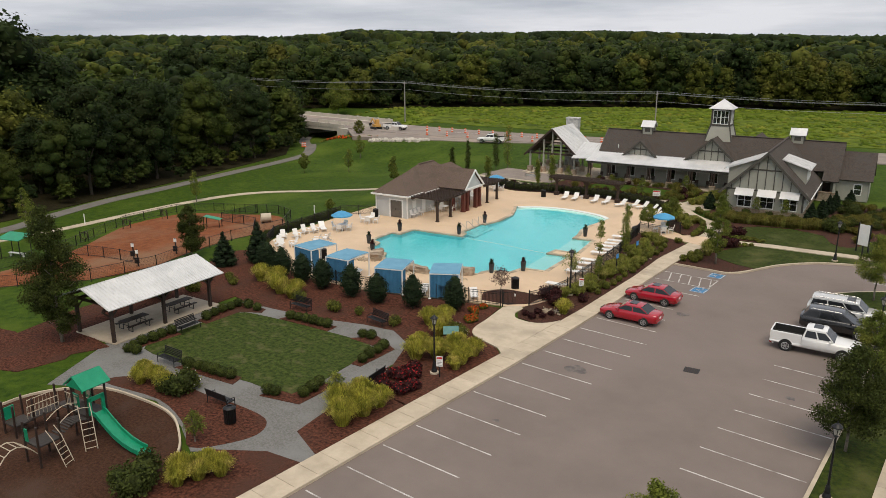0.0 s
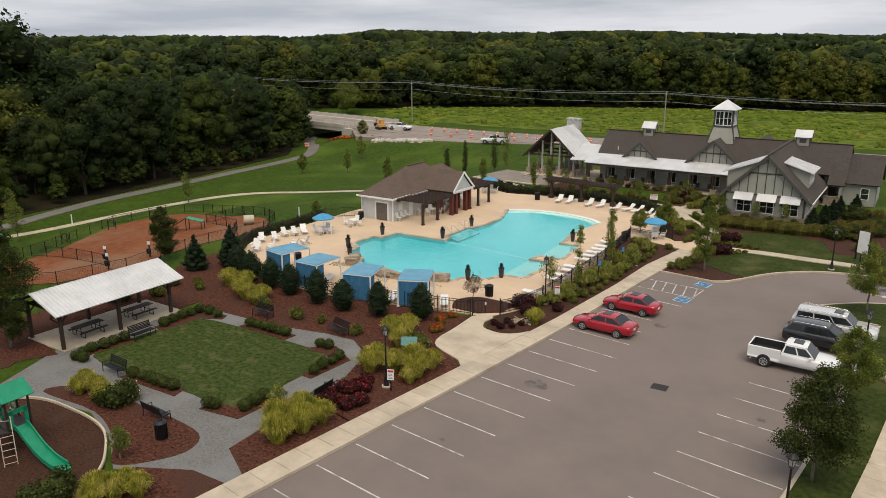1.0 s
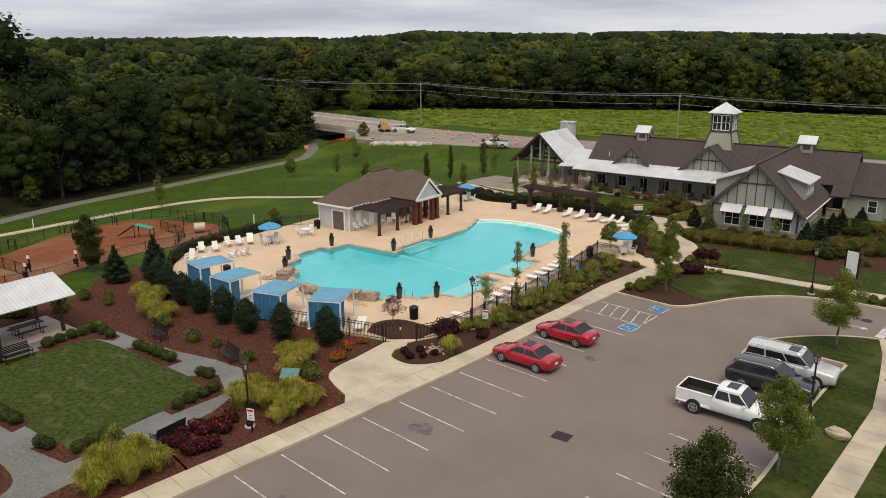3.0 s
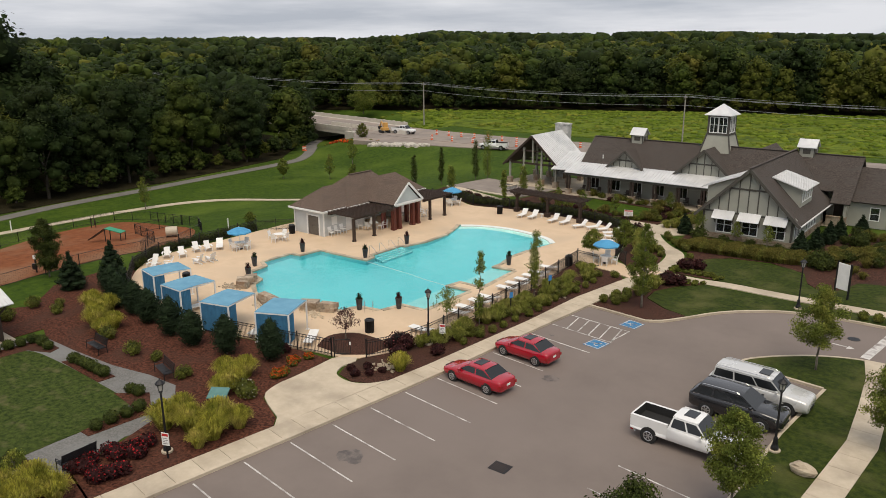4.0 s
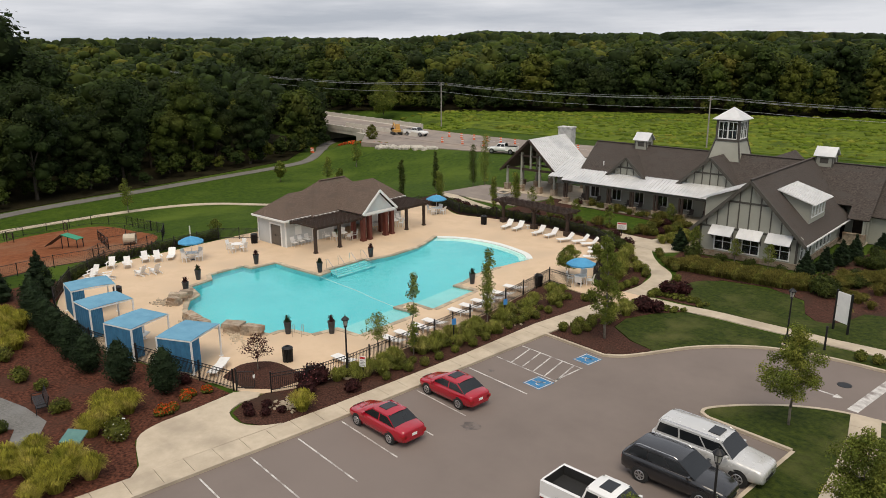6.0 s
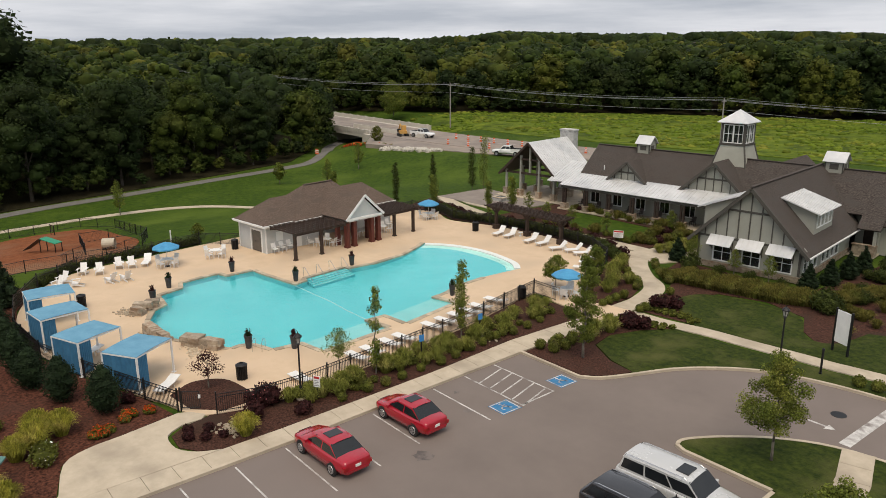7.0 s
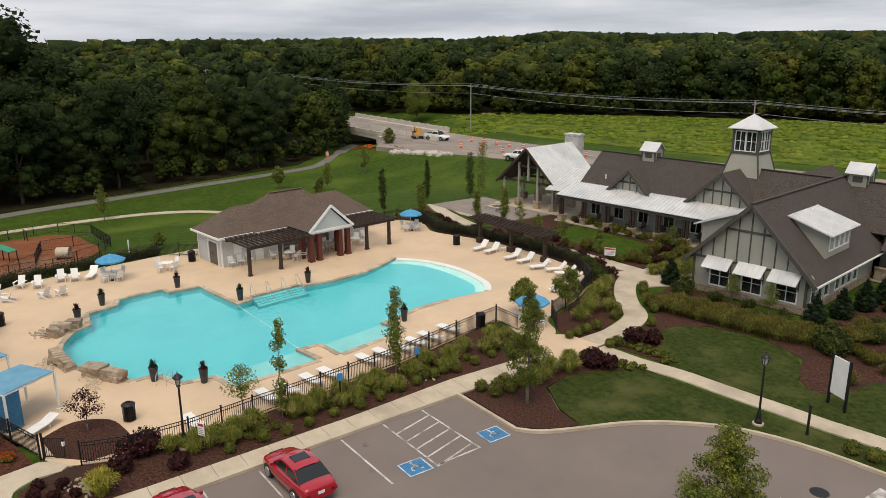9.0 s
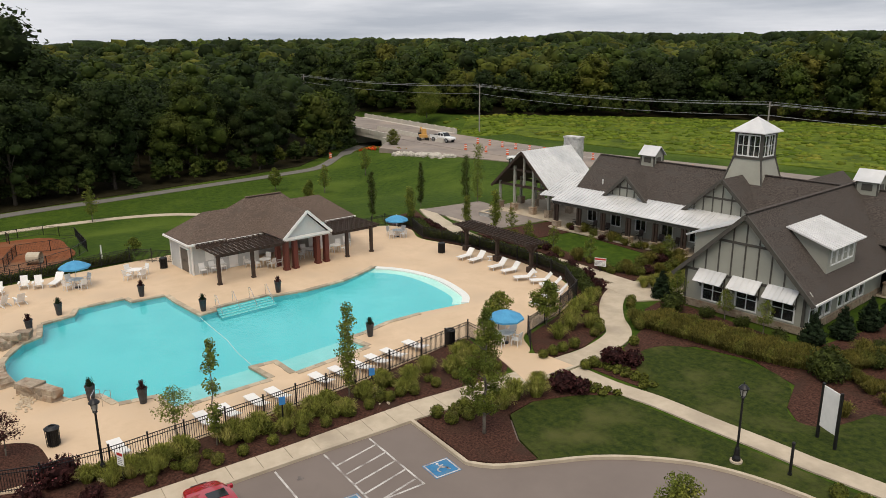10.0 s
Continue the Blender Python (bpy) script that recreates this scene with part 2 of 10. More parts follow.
M_TUSSOCK = surf("tussock_grass", (0.05, 0.088, 0.008), (0.135, 0.175, 0.018), 0.25, 0.95, 0.9, 4, c3=(0.18, 0.185, 0.03), c3scale=0.1, spec=0.1, island=0.25)
M_ASPHALT = surf("asphalt", (0.168, 0.138, 0.122), (0.202, 0.167, 0.148), 0.25, 0.9, 0.3, 60, c3=(0.20, 0.165, 0.148), c3scale=0.05, spec=0.3)
M_CONCRETE = surf("pale_concrete", (0.42, 0.35, 0.26), (0.54, 0.46, 0.35), 0.9, 0.85, 0.15, 30, c3=(0.30, 0.25, 0.19), c3scale=0.35, c3at=(0.5, 0.8), objrand=0.05)
M_DECK = surf("pool_deck_concrete", (0.56, 0.415, 0.275), (0.65, 0.49, 0.335), 0.5, 0.8, 0.12, 25, c3=(0.43, 0.33, 0.235), c3scale=0.25, c3at=(0.5, 0.85))
M_MULCH = surf("bark_mulch", (0.012, 0.006, 0.005), (0.115, 0.054, 0.038), 8.0, 0.95, 1.0, 14, c3=(0.05, 0.03, 0.022), c3scale=0.4, spec=0.1)
M_REDMULCH = surf("red_bark_mulch", (0.012, 0.005, 0.004), (0.150, 0.058, 0.036), 6.0, 0.95, 1.0, 14, c3=(0.07, 0.035, 0.025), c3scale=0.3, spec=0.1)
M_PLAYCHIP = surf("wood_chips", (0.026, 0.013, 0.008), (0.084, 0.040, 0.025), 6.0, 0.95, 0.9, 14, c3=(0.07, 0.042, 0.03), c3scale=0.3, spec=0.1)
M_DIRT = surf("red_clay_dirt", (0.14, 0.046, 0.019), (0.25, 0.092, 0.040), 1.2, 0.95, 0.5, 6, c3=(0.22, 0.12, 0.07), c3scale=0.12, spec=0.1)
M_GRAVEL = surf("grey_gravel", (0.115, 0.112, 0.105), (0.21, 0.205, 0.195), 9.0, 0.95, 0.8, 25, c3=(0.20, 0.20, 0.195), c3scale=0.3, spec=0.2)
M_TRAIL = surf("worn_asphalt_trail", (0.13, 0.12, 0.11), (0.18, 0.17, 0.155), 0.6, 0.9, 0.3, 30, spec=0.3)
M_ROAD = surf("pale_road", (0.20, 0.17, 0.15), (0.29, 0.25, 0.22), 0.3, 0.9, 0.2, 30, c3=(0.33, 0.27, 0.22), c3scale=0.08, spec=0.2)
M_PAINT = surf("road_paint", (0.42, 0.40, 0.38), (0.66, 0.64, 0.61), 3.0, 0.7, c3=(0.20, 0.17, 0.155), c3scale=1.6, c3at=(0.46, 0.68))
M_STONE = surf("fieldstone", (0.22, 0.17, 0.12), (0.46, 0.38, 0.29), 2.5, 0.85, 0.8, 8, c3=(0.24, 0.14, 0.08), c3scale=1.4, objrand=0.25)
M_PLASTER = surf("pool_plaster", (0.085, 0.45, 0.525), (0.125, 0.52, 0.585), 0.35, 0.6)
M_CHIMNEY = surf("grey_limestone", (0.36, 0.36, 0.35), (0.58, 0.57, 0.55), 2.5, 0.85, 0.8, 8, c3=(0.28, 0.27, 0.26), c3scale=1.4, objrand=0.25)
# Ledge tint between basin and beach; shallow water's brightness is in the colour.
M_LEDGETINT = surf("ledge_shallow_tint", (0.24, 0.50, 0.53), (0.30, 0.57, 0.60), 0.6, 0.7)
# Paler plaster colour carries the look of light through shallow water.
M_SHALLOW = surf("shallow_water_tint", (0.50, 0.66, 0.64), (0.60, 0.74, 0.72), 0.6, 0.7)
M_COPING = surf("stone_coping", (0.34, 0.27, 0.19), (0.50, 0.42, 0.31), 2.0, 0.8, 0.4, 12, objrand=0.25)


def water_material():
    m = bpy.data.materials.new("pool_water")
    m.use_nodes = True
    N, K = m.node_tree.nodes, m.node_tree.links
    bs = N["Principled BSDF"]
    bs.inputs["Base Color"].default_value = (0.56, 0.95, 0.95, 1)
    bs.inputs["Roughness"].default_value = 0.12
    bs.inputs["IOR"].default_value = 1.33
    bs.inputs["Transmission Weight"].default_value = 1.0
    n = N.new("ShaderNodeTexNoise")
    n.inputs["Scale"].default_value = 1.6
    n.inputs["Detail"].default_value = 3
    K.new(N.new("ShaderNodeNewGeometry").outputs["Position"], n.inputs["Vector"])
    b = N.new("ShaderNodeBump")
    b.inputs["Strength"].default_value = 0.35
    b.inputs["Distance"].default_value = 0.1
    K.new(n.outputs["Fac"], b.inputs["Height"])
    K.new(b.outputs["Normal"], bs.inputs["Normal"])
    return m


M_WATER = water_material()


M_METALROOF = surf("galvalume_roof", (0.60, 0.60, 0.60), (0.72, 0.72, 0.72), 0.8, 0.45, 0.05, 5, metal=0.25, c3=(0.52, 0.53, 0.54), c3scale=0.25)
M_SHINGLE = surf("weathered_shingles", (0.020, 0.016, 0.014), (0.125, 0.105, 0.093), 6.0, 0.95, 0.9, 10, c3=(0.075, 0.066, 0.06), c3scale=0.5, spec=0.2, stretch=(1, 1, 4))
M_BROWNSHINGLE = surf("brown_shingles", (0.055, 0.040, 0.031), (0.20, 0.147, 0.118), 6.0, 0.95, 0.9, 10, c3=(0.10, 0.078, 0.064), c3scale=0.5, spec=0.2, stretch=(1, 1, 4))
M_SIDING = surf("sage_grey_board", (0.30, 0.30, 0.255), (0.345, 0.345, 0.295), 0.8, 0.75, 0.1, 15)
M_BATTEN = surf("dark_batten_wood", (0.055, 0.05, 0.042), (0.085, 0.078, 0.066), 4, 0.75)
M_WHITE = surf("white_trim", (0.72, 0.72, 0.70), (0.80, 0.80, 0.78), 2, 0.6)
M_WALLGREY = surf("pale_grey_siding", (0.46, 0.475, 0.47), (0.53, 0.54, 0.535), 1.0, 0.7, 0.1, 12)
M_REDWOOD = surf("stained_redwood", (0.075, 0.016, 0.010), (0.14, 0.032, 0.020), 3, 0.6, 0.2, 20, stretch=(3, 3, 0.4))
M_DARKWOOD = surf("dark_stained_timber", (0.022, 0.013, 0.009), (0.055, 0.032, 0.022), 3, 0.65, 0.2, 20)
M_BLACK = surf("black_metal", (0.008, 0.008, 0.009), (0.018, 0.018, 0.02), 3, 0.45, metal=0.3)
M_DOOR = surf("grey_brown_door", (0.10, 0.085, 0.07), (0.14, 0.12, 0.10), 2, 0.6)
M_TRUNK = surf("tree_bark", (0.10, 0.085, 0.065), (0.19, 0.165, 0.13), 5, 0.9, 0.6, 18)
M_WOODTRUNK = surf("forest_bark", (0.035, 0.028, 0.02), (0.075, 0.062, 0.048), 3, 0.95)


def leaves(name, dark, light, yellow=None, scale=0.16):
    return surf(name, dark, light, scale, 0.75, c3=yellow, c3scale=scale * 0.8, c3at=(0.52, 0.8), spec=0.2, island=0.55, trans=0.38)


def forest(name, dark, light, yellow):
    return surf(name, dark, light, 0.35, 0.8, c3=yellow, c3scale=0.12, c3at=(0.5, 0.8), spec=0.15, island=0.38, trans=0.3)


FOLIAGE = [forest("dark_forest_leaves", (0.010, 0.020, 0.006), (0.036, 0.056, 0.014), (0.044, 0.056, 0.017)),
           forest("deep_forest_leaves", (0.014, 0.029, 0.007), (0.056, 0.080, 0.016), (0.076, 0.089, 0.019)),
           forest("mid_forest_leaves", (0.021, 0.038, 0.007), (0.080, 0.106, 0.017), (0.104, 0.112, 0.024)),
           forest("yellow_forest_leaves", (0.036, 0.047, 0.008), (0.128, 0.142, 0.022), (0.172, 0.155, 0.032))]
# Leaf litter, its colour taken near black to hold the trees' shade.
M_SHADELITTER = surf("shaded_forest_litter", (0.014, 0.012, 0.006), (0.032, 0.028, 0.014), 1.5, 0.95, 0.8, 6, spec=0.05)
M_LEAF = leaves("street_tree_leaves", (0.070, 0.098, 0.016), (0.205, 0.240, 0.042), (0.29, 0.28, 0.055), 0.9)
M_DARKLEAF = leaves("evergreen_needles", (0.012, 0.024, 0.010), (0.030, 0.050, 0.020), None, 1.5)
M_SHRUB = leaves("shrub_leaves", (0.065, 0.080, 0.013), (0.18, 0.19, 0.034), (0.13, 0.11, 0.035), 1.5)
M_DARKOAK = leaves("dark_oak_leaves", (0.026, 0.040, 0.008), (0.080, 0.098, 0.020), None, 1.2)
M_YELLOWGRASS = leaves("ornamental_grass_blades", (0.16, 0.175, 0.020), (0.50, 0.46, 0.075), (0.64, 0.52, 0.17), 1.6)
M_GREENGRASS = leaves("green_grass_blades", (0.125, 0.15, 0.024), (0.33, 0.335, 0.075), (0.46, 0.40, 0.14), 1.4)
M_TAWNYGRASS = leaves("tawny_grass_blades", (0.085, 0.085, 0.016), (0.22, 0.19, 0.045), (0.13, 0.15, 0.03), 0.8)
M_REDLEAF = leaves("purple_barberry_leaves", (0.030, 0.010, 0.010), (0.075, 0.025, 0.024), None, 2.0)
M_REDFLOWER = leaves("red_blossom", (0.30, 0.012, 0.018), (0.48, 0.03, 0.035), None, 3.0)
M_ORANGE = leaves("orange_blossom", (0.5, 0.06, 0.012), (0.65, 0.12, 0.02), None, 3.0)
M_PINK = leaves("pink_blossom", (0.45, 0.10, 0.12), (0.6, 0.22, 0.22), None, 3.0)

# ---- ground ----
KERB_Y = [-60, 40, 51, 62, 69.2]
KERB_X = [-25.9, -26.0, -26.2, -26.8, -27.1]
INNER_Y = [-60, 30, 48, 52, 63, 70, 79]
INNER_X = [-27.7, -27.7, -27.7, -27.75, -28.3, -29.0, -28.9]


def kerb_x(y):
    return float(np.interp(y, KERB_Y, KERB_X))


def inner_x(y):
    return float(np.interp(y, INNER_Y, INNER_X))


DECK = smooth_line([(-31.9, 49.2), (-32.9, 48.6), (-35.9, 47.6), (-41.2, 45.6), (-46.1, 44.1), (-52.0, 43.6), (-57.5, 44.6), (-62.5, 47.2), (-65.5, 51.0), (-66.7, 57.9), (-67.6, 63.0), (-68.4, 70), (-68.6, 82), (-67, 89.5), (-64.0, 91.0), (-60.1, 89.9),
                    (-55.4, 91.6), (-50.7, 92.6), (-45.5, 93.0), (-41.0, 92.4), (-37.6, 90.4), (-35.4, 87.0), (-33.4, 82.1), (-31.0, 80.6), (-30.2, 78.4), (-32.6, 78.3), (-35.1, 78.6), (-34.1, 74.1), (-32.8, 68.7), (-31.9, 62.8), (-31.4, 58.5), (-30.9, 54.9), (-30.95, 52)], 5, True)
SHELF_B = [(-37.95, 58.75), (-35.6, 59.0), (-36.3, 64.8), (-38.7, 64.3)]
SHELF_A = [(-38.7, 66.1), (-36.3, 66.4), (-37.5, 72.0), (-39.7, 71.4)]
POOL = [(-44.0, 51.9), (-46.0, 51.5), (-47.9, 51.5), (-48.9, 51.8), (-50.8, 52.8), (-51.6, 54.0), (-54.2, 54.3), (-54.9, 56.5), (-56.4, 57.0), (-56.9, 60.4), (-55.7, 60.7), (-55.9, 63.3), (-54.0, 63.5), (-49.7, 64.3), (-50.1, 65.7), (-50.75, 65.8), (-51.45, 70.3),
        (-50.9, 70.4), (-50.7, 73.3), (-51.4, 77.0), (-52.6, 79.4), (-53.7, 81.2), (-52.6, 82.3), (-50.5, 83.5), (-47.6, 84.2), (-44.8, 84.1), (-42.4, 83.6), (-40.9, 82.6), (-41.0, 80.8), (-41.1, 78.2), (-40.8, 75.2), (-39.9, 72.8), (-39.7, 71.4),
        (-37.5, 72.0), (-36.3, 66.4), (-38.7, 66.1), (-38.7, 64.3), (-36.3, 64.8), (-35.6, 59.0), (-37.8, 58.6), (-38.0, 56.5), (-39.7, 55.9), (-40.15, 55.1), (-40.0, 54.3), (-42.8, 52.6)]
POOL = POOL[::-1]


def ground_z(x, y):
    z = land(x, y)
    if x > -27.3 and y < 80.3 and x < 140 and y > -70:
        z = min(z, -0.55)
    if -63 < x < -35.6 and 47.5 < y < 90 and inside(x, y, DECK):
        z = -2.2
    return z


def axis(lo, hi, near0, near1, fine):
    out = [near0]
    while out[-1] < near1:
        out.append(out[-1] + fine)
    s = fine
    while out[-1] < hi:
        s *= 1.16
        out.append(out[-1] + s)
    s = fine
    while out[0] > lo:
        s *= 1.16
        out.insert(0, out[0] - s)
    return out


def build_ground():
    xs, ys = axis(-4600, 2600, -150, 6, 1.0), axis(-1500, 4800, -8, 170, 1.0)
    b = Build()
    b.v = [(x, y, ground_z(x, y)) for y in ys for x in xs]
    n = len(xs)
    b.f = [(j * n + i, j * n + i + 1, (j + 1) * n + i + 1, (j + 1) * n + i) for j in range(len(ys) - 1) for i in range(n - 1)]
    return structure("ground", b, M_GRASS, "wide green grassy ground sloping gently to the creek woods", "ground", smooth=True)


build_ground()


def flat(z):
    return lambda x, y: z


def draped(off):
    return lambda x, y: land(x, y) + off


# asphalt lot with its painted lines
sheet("parking_lot", [(-27.3, -60), (120, -60), (120, 82.3), (-12, 82.3), (-20, 79.8), (-27.3, 70)], [], M_ASPHALT, "grey asphalt parking lot with faded white stall lines", "parking lot", flat(-0.15), 0.2, 6)


def stripe(p, q, w, z=-0.142, m=None, label="faded white painted stall line on the asphalt"):
    d = Vector((q[0] - p[0], q[1] - p[1], 0)).normalized()
    s = Vector((-d.y, d.x, 0)) * w / 2
    b = Build()
    P, Q = Vector((*p, z)), Vector((*q, z))
    b.plate([P - s, Q - s, Q + s, P + s], 0.006)
    return structure("stall_line", b, m or M_PAINT, label, "road marking")


for k in range(-12, 7):
    y = 40.2 + 2.77 * k
    stripe((kerb_x(y) + 0.25, y), (-20.5 - max(0, k - 3) * 0.5, y + 0.1), 0.085)
for k in range(-8, 7):
    y = 34.4 + 2.73 * k
    stripe((-12.2 - max(0, y - 50) * 0.07, y), (-6.75 - max(0, y - 42) * 0.06, y), 0.085)
stripe((-26.6, 61.4), (-21.6, 61.5), 0.1)
stripe((-26.75, 64.0), (-21.7, 64.1), 0.1)
stripe((-26.9, 66.6), (-21.8, 66.8), 0.1)
stripe((-21.75, 64.1), (-21.85, 66.8), 0.1)
for k in range(5):
    x = -26.2 + k * 0.95
    stripe((x + 0.75, 64.05), (x, 66.65), 0.1)
M_BLUEPAINT = surf("blue_road_paint", (0.02, 0.14, 0.30), (0.04, 0.20, 0.40), 3, 0.7, c3=(0.10, 0.20, 0.28), c3scale=2.5)
for cx, cy in ((-22.2, 63.15), (-22.5, 68.2)):
    b = Build()
    b.plate([(cx - 0.66, cy - 0.72, -0.14), (cx + 0.66, cy - 0.72, -0.14), (cx + 0.66, cy + 0.72, -0.14), (cx - 0.66, cy + 0.72, -0.14)], 0.006)
    board = tagged(part("accessible_marking", b, M_BLUEPAINT), "blue and white wheelchair parking symbol painted on asphalt", "road marking", "wheelchair parking symbols", "structure")
    b = Build()
    for (x0, y0, x1, y1) in ((-0.62, -0.68, 0.62, -0.61), (-0.62, 0.61, 0.62, 0.68), (-0.62, -0.61, -0.55, 0.61), (0.55, -0.61, 0.62, 0.61)):
        b.box(cx + x0, cy + y0, -0.137, cx + x1, cy + y1, -0.133)
    part("border", b, M_PAINT, board)
    b = Build()
    pts = [(0.20 * math.cos(a) + 0.12, 0.26 * math.sin(a) - 0.02) for a in [0.9 + i * 0.42 for i in range(12)]]
    for (x0, y0), (x1, y1) in [*zip(pts, pts[1:]), ((-0.32, 0.0), (-0.02, 0.0)), ((-0.02, 0.0), (0.05, 0.22)), ((0.05, 0.22), (0.3, 0.3)), ((-0.2, 0.0), (-0.2, 0.2))]:
        b.beam((cx + x0, cy + y0, -0.135), (cx + x1, cy + y1, -0.135), 0.07, 0.004)
    b.lathe([(0.07, -0.136), (0.07, -0.132)], 10, (cx - 0.42, cy))
    part("symbol", b, M_PAINT, board)

# sidewalk slabs along the lot and its kerb
pave = thing("pavement", "long pale concrete sidewalk beside the parking lot", "pavement", kind="structure")
y = -20.0
while y < 68.5:
    y2 = y + 1.5
    b = Build().prism([(inner_x(y) , y + 0.012), (kerb_x(y) - 0.17, y + 0.012), (kerb_x(y2) - 0.17, y2 - 0.012), (inner_x(y2), y2 - 0.012)], -0.5, 0.0)
    part("slab", b, M_CONCRETE, pave)
    y = y2
while y < 79.5:
    y2 = y + 1.6
    b = Build().prism([(inner_x(y), y + 0.012), (-27.12, y + 0.012), (-27.12, y2 - 0.012), (inner_x(y2), y2 - 0.012)], -0.5, 0.0)
    part("slab", b, M_CONCRETE, pave)
    y = y2


def kerb_run(pts, label="pale concrete kerb along the asphalt"):
    """Kerb stones 0.17 m wide along a line, on its left side."""
    run = thing("kerb", label, "kerb", kind="structure")
    left = offset_line(pts, 0.2)
    for i in range(len(pts) - 1):
        p, q, r, s = pts[i], pts[i + 1], left[i + 1], left[i]
        part("kerb_stone", Build().prism([(p[0], p[1]), (q[0], q[1]), (r[0], r[1]), (s[0], s[1])], -0.5, 0.012), M_CONCRETE, run)


kerb_run([(kerb_x(y) - 0.0, y) for y in [-20 + 3 * i for i in range(30)] + [69.2]])
NORTH_KERB = [(-27.1, 69.2), (-24.6, 69.25)] + smooth_line([(-22.1, 69.3), (-21.1, 70.2), (-20.2, 72.0), (-19.0, 74.8), (-17.4, 77.0), (-15.4, 78.8), (-12.6, 80.0), (-8.8, 80.7), (-3, 81.1)], 3) + [(20, 81.8), (60, 82.2), (118, 82.2)]
kerb_run(NORTH_KERB)
ISLAND = [(-8.25, 66.85)] + [(-12.9, 66.75)] + smooth_line([(-13.5, 67.0), (-13.65, 67.6), (-13.2, 68.6), (-12.2, 70.0), (-10.6, 71.7), (-8.2, 73.2), (-4.5, 73.9), (0, 74.1)], 4) + [(30, 74.3), (118, 74.5)]
EAST_KERB = [(-5.4, -60), (-5.9, 10), (-6.5, 36.0), (-6.9, 50.0), (-7.2, 53.5), (-7.9, 59.5), (-8.15, 64.5), (-8.25, 66.85)]
kerb_run(ISLAND[::-1])
kerb_run(EAST_KERB[::-1])
verge = [(p[0] + 0.18, p[1]) for p in EAST_KERB[1:-1]] + [(-8.07, 66.98)] + offset_line(ISLAND, -0.19)[1:] + [(118, -60), (-5.2, -60)]
sheet("verge_lawn", verge, [], M_TURF, "green lawn verge and island beside the parking lot", "lawn", flat(-0.01), 0.4, 5)
side = thing("side_pavement", "pale concrete footpath through the lawn verge", "pavement", kind="structure")
path = [(-2.6, 20), (-3.4, 45), (-4.3, 61.4), (-5.2, 66.0), (-6.2, 70.5), (-7.2, 73.4)]
L, R = offset_line(path, 0.75), offset_line(path, -0.75)
for i in range(len(path) - 1):
    n = max(1, int(math.dist(path[i], path[i + 1]) / 1.5))
    for j in range(n):
        g = 0.012 / math.dist(path[i], path[i + 1])
        a, c = j / n + g, (j + 1) / n - g
        q = [tuple(np.array(u[i]) * (1 - t) + np.array(u[i + 1]) * t) for u, t in ((L, a), (R, a), (R, c), (L, c))]
        part("slab", Build().prism(q, -0.3, 0.03), M_CONCRETE, side)

# entry fan, gate path and the curved walk to the clubhouse
sheet("entry_fan", [(-27.69, 40.4)] + smooth_line([(-28.5, 41.1), (-31.2, 41.9), (-32.1, 43.2), (-32.4, 45.1), (-33.0, 48.2)], 3) + [(-32.7, 48.8), (-31.9, 49.4), (-31.5, 49.0)] + smooth_line([(-31.5, 47.9), (-30.8, 46.9), (-29.3, 46.8), (-28.3, 47.5), (-27.75, 48.6)], 3), [], M_CONCRETE, "pale concrete entry fan leading to the pool gate", "pavement", flat(0.002), 0.2, 0)
CURVE = smooth_line([(-28.1, 79.2), (-28.3, 81.5), (-28.5, 84.0), (-29.8, 87.5), (-32.5, 89.6), (-34.9, 92.0), (-36.6, 94.6), (-36.8, 97.0)], 6)
sheet("curved_pavement", ribbon_outline(CURVE, 1.75), [], M_CONCRETE, "winding pale concrete path to the clubhouse", "pavement", flat(0.006), 0.2, 0)
LOWER = [(-27.2, 80.9), (-24.2, 81.2), (-21.5, 81.9), (-18.2, 82.3), (-15.1, 82.75), (-12.6, 83.05), (-10.1, 83.55), (10, 87.2), (60, 95)]
sheet("lawn_pavement", ribbon_outline(smooth_line(LOWER, 4), 1.35), [], M_CONCRETE, "narrow pale concrete path across the lawn", "pavement", flat(0.004), 0.2, 0)
PLAZA = smooth_line([(-34, 96.6), (-38, 96.4), (-46, 96.0), (-56, 94.6), (-66, 96.0), (-72, 98)], 5)
sheet("terrace_pavement", ribbon_outline(PLAZA, 1.7), [], M_CONCRETE, "pale concrete terrace path before the clubhouse porch", "pavement", flat(0.008), 0.2, 0)
sheet("entry_plaza", [(-38.6, 94.2), (-34, 93.6), (-32.6, 96.4), (-32.8, 105), (-36.5, 105), (-37.6, 97)], [], M_CONCRETE, "pale concrete plaza at the clubhouse door", "pavement", flat(0.012), 0.2, 0)
sheet("patio", [(-72, 97.5), (-59, 98.5), (-59, 106), (-72, 106)], [], M_ROAD, "pale concrete patio beside the open pavilion", "pavement", flat(0.016), 0.2, 0)

sheet("fire_terrace", [(-68.7, 98.2), (-65.8, 97.4), (-60.6, 97.6), (-59.0, 103.4), (-62.1, 105.4), (-69.1, 104.8)], [], M_CONCRETE, "pale concrete terrace before the open pavilion", "terrace", flat(0.014), 0.2, 0)
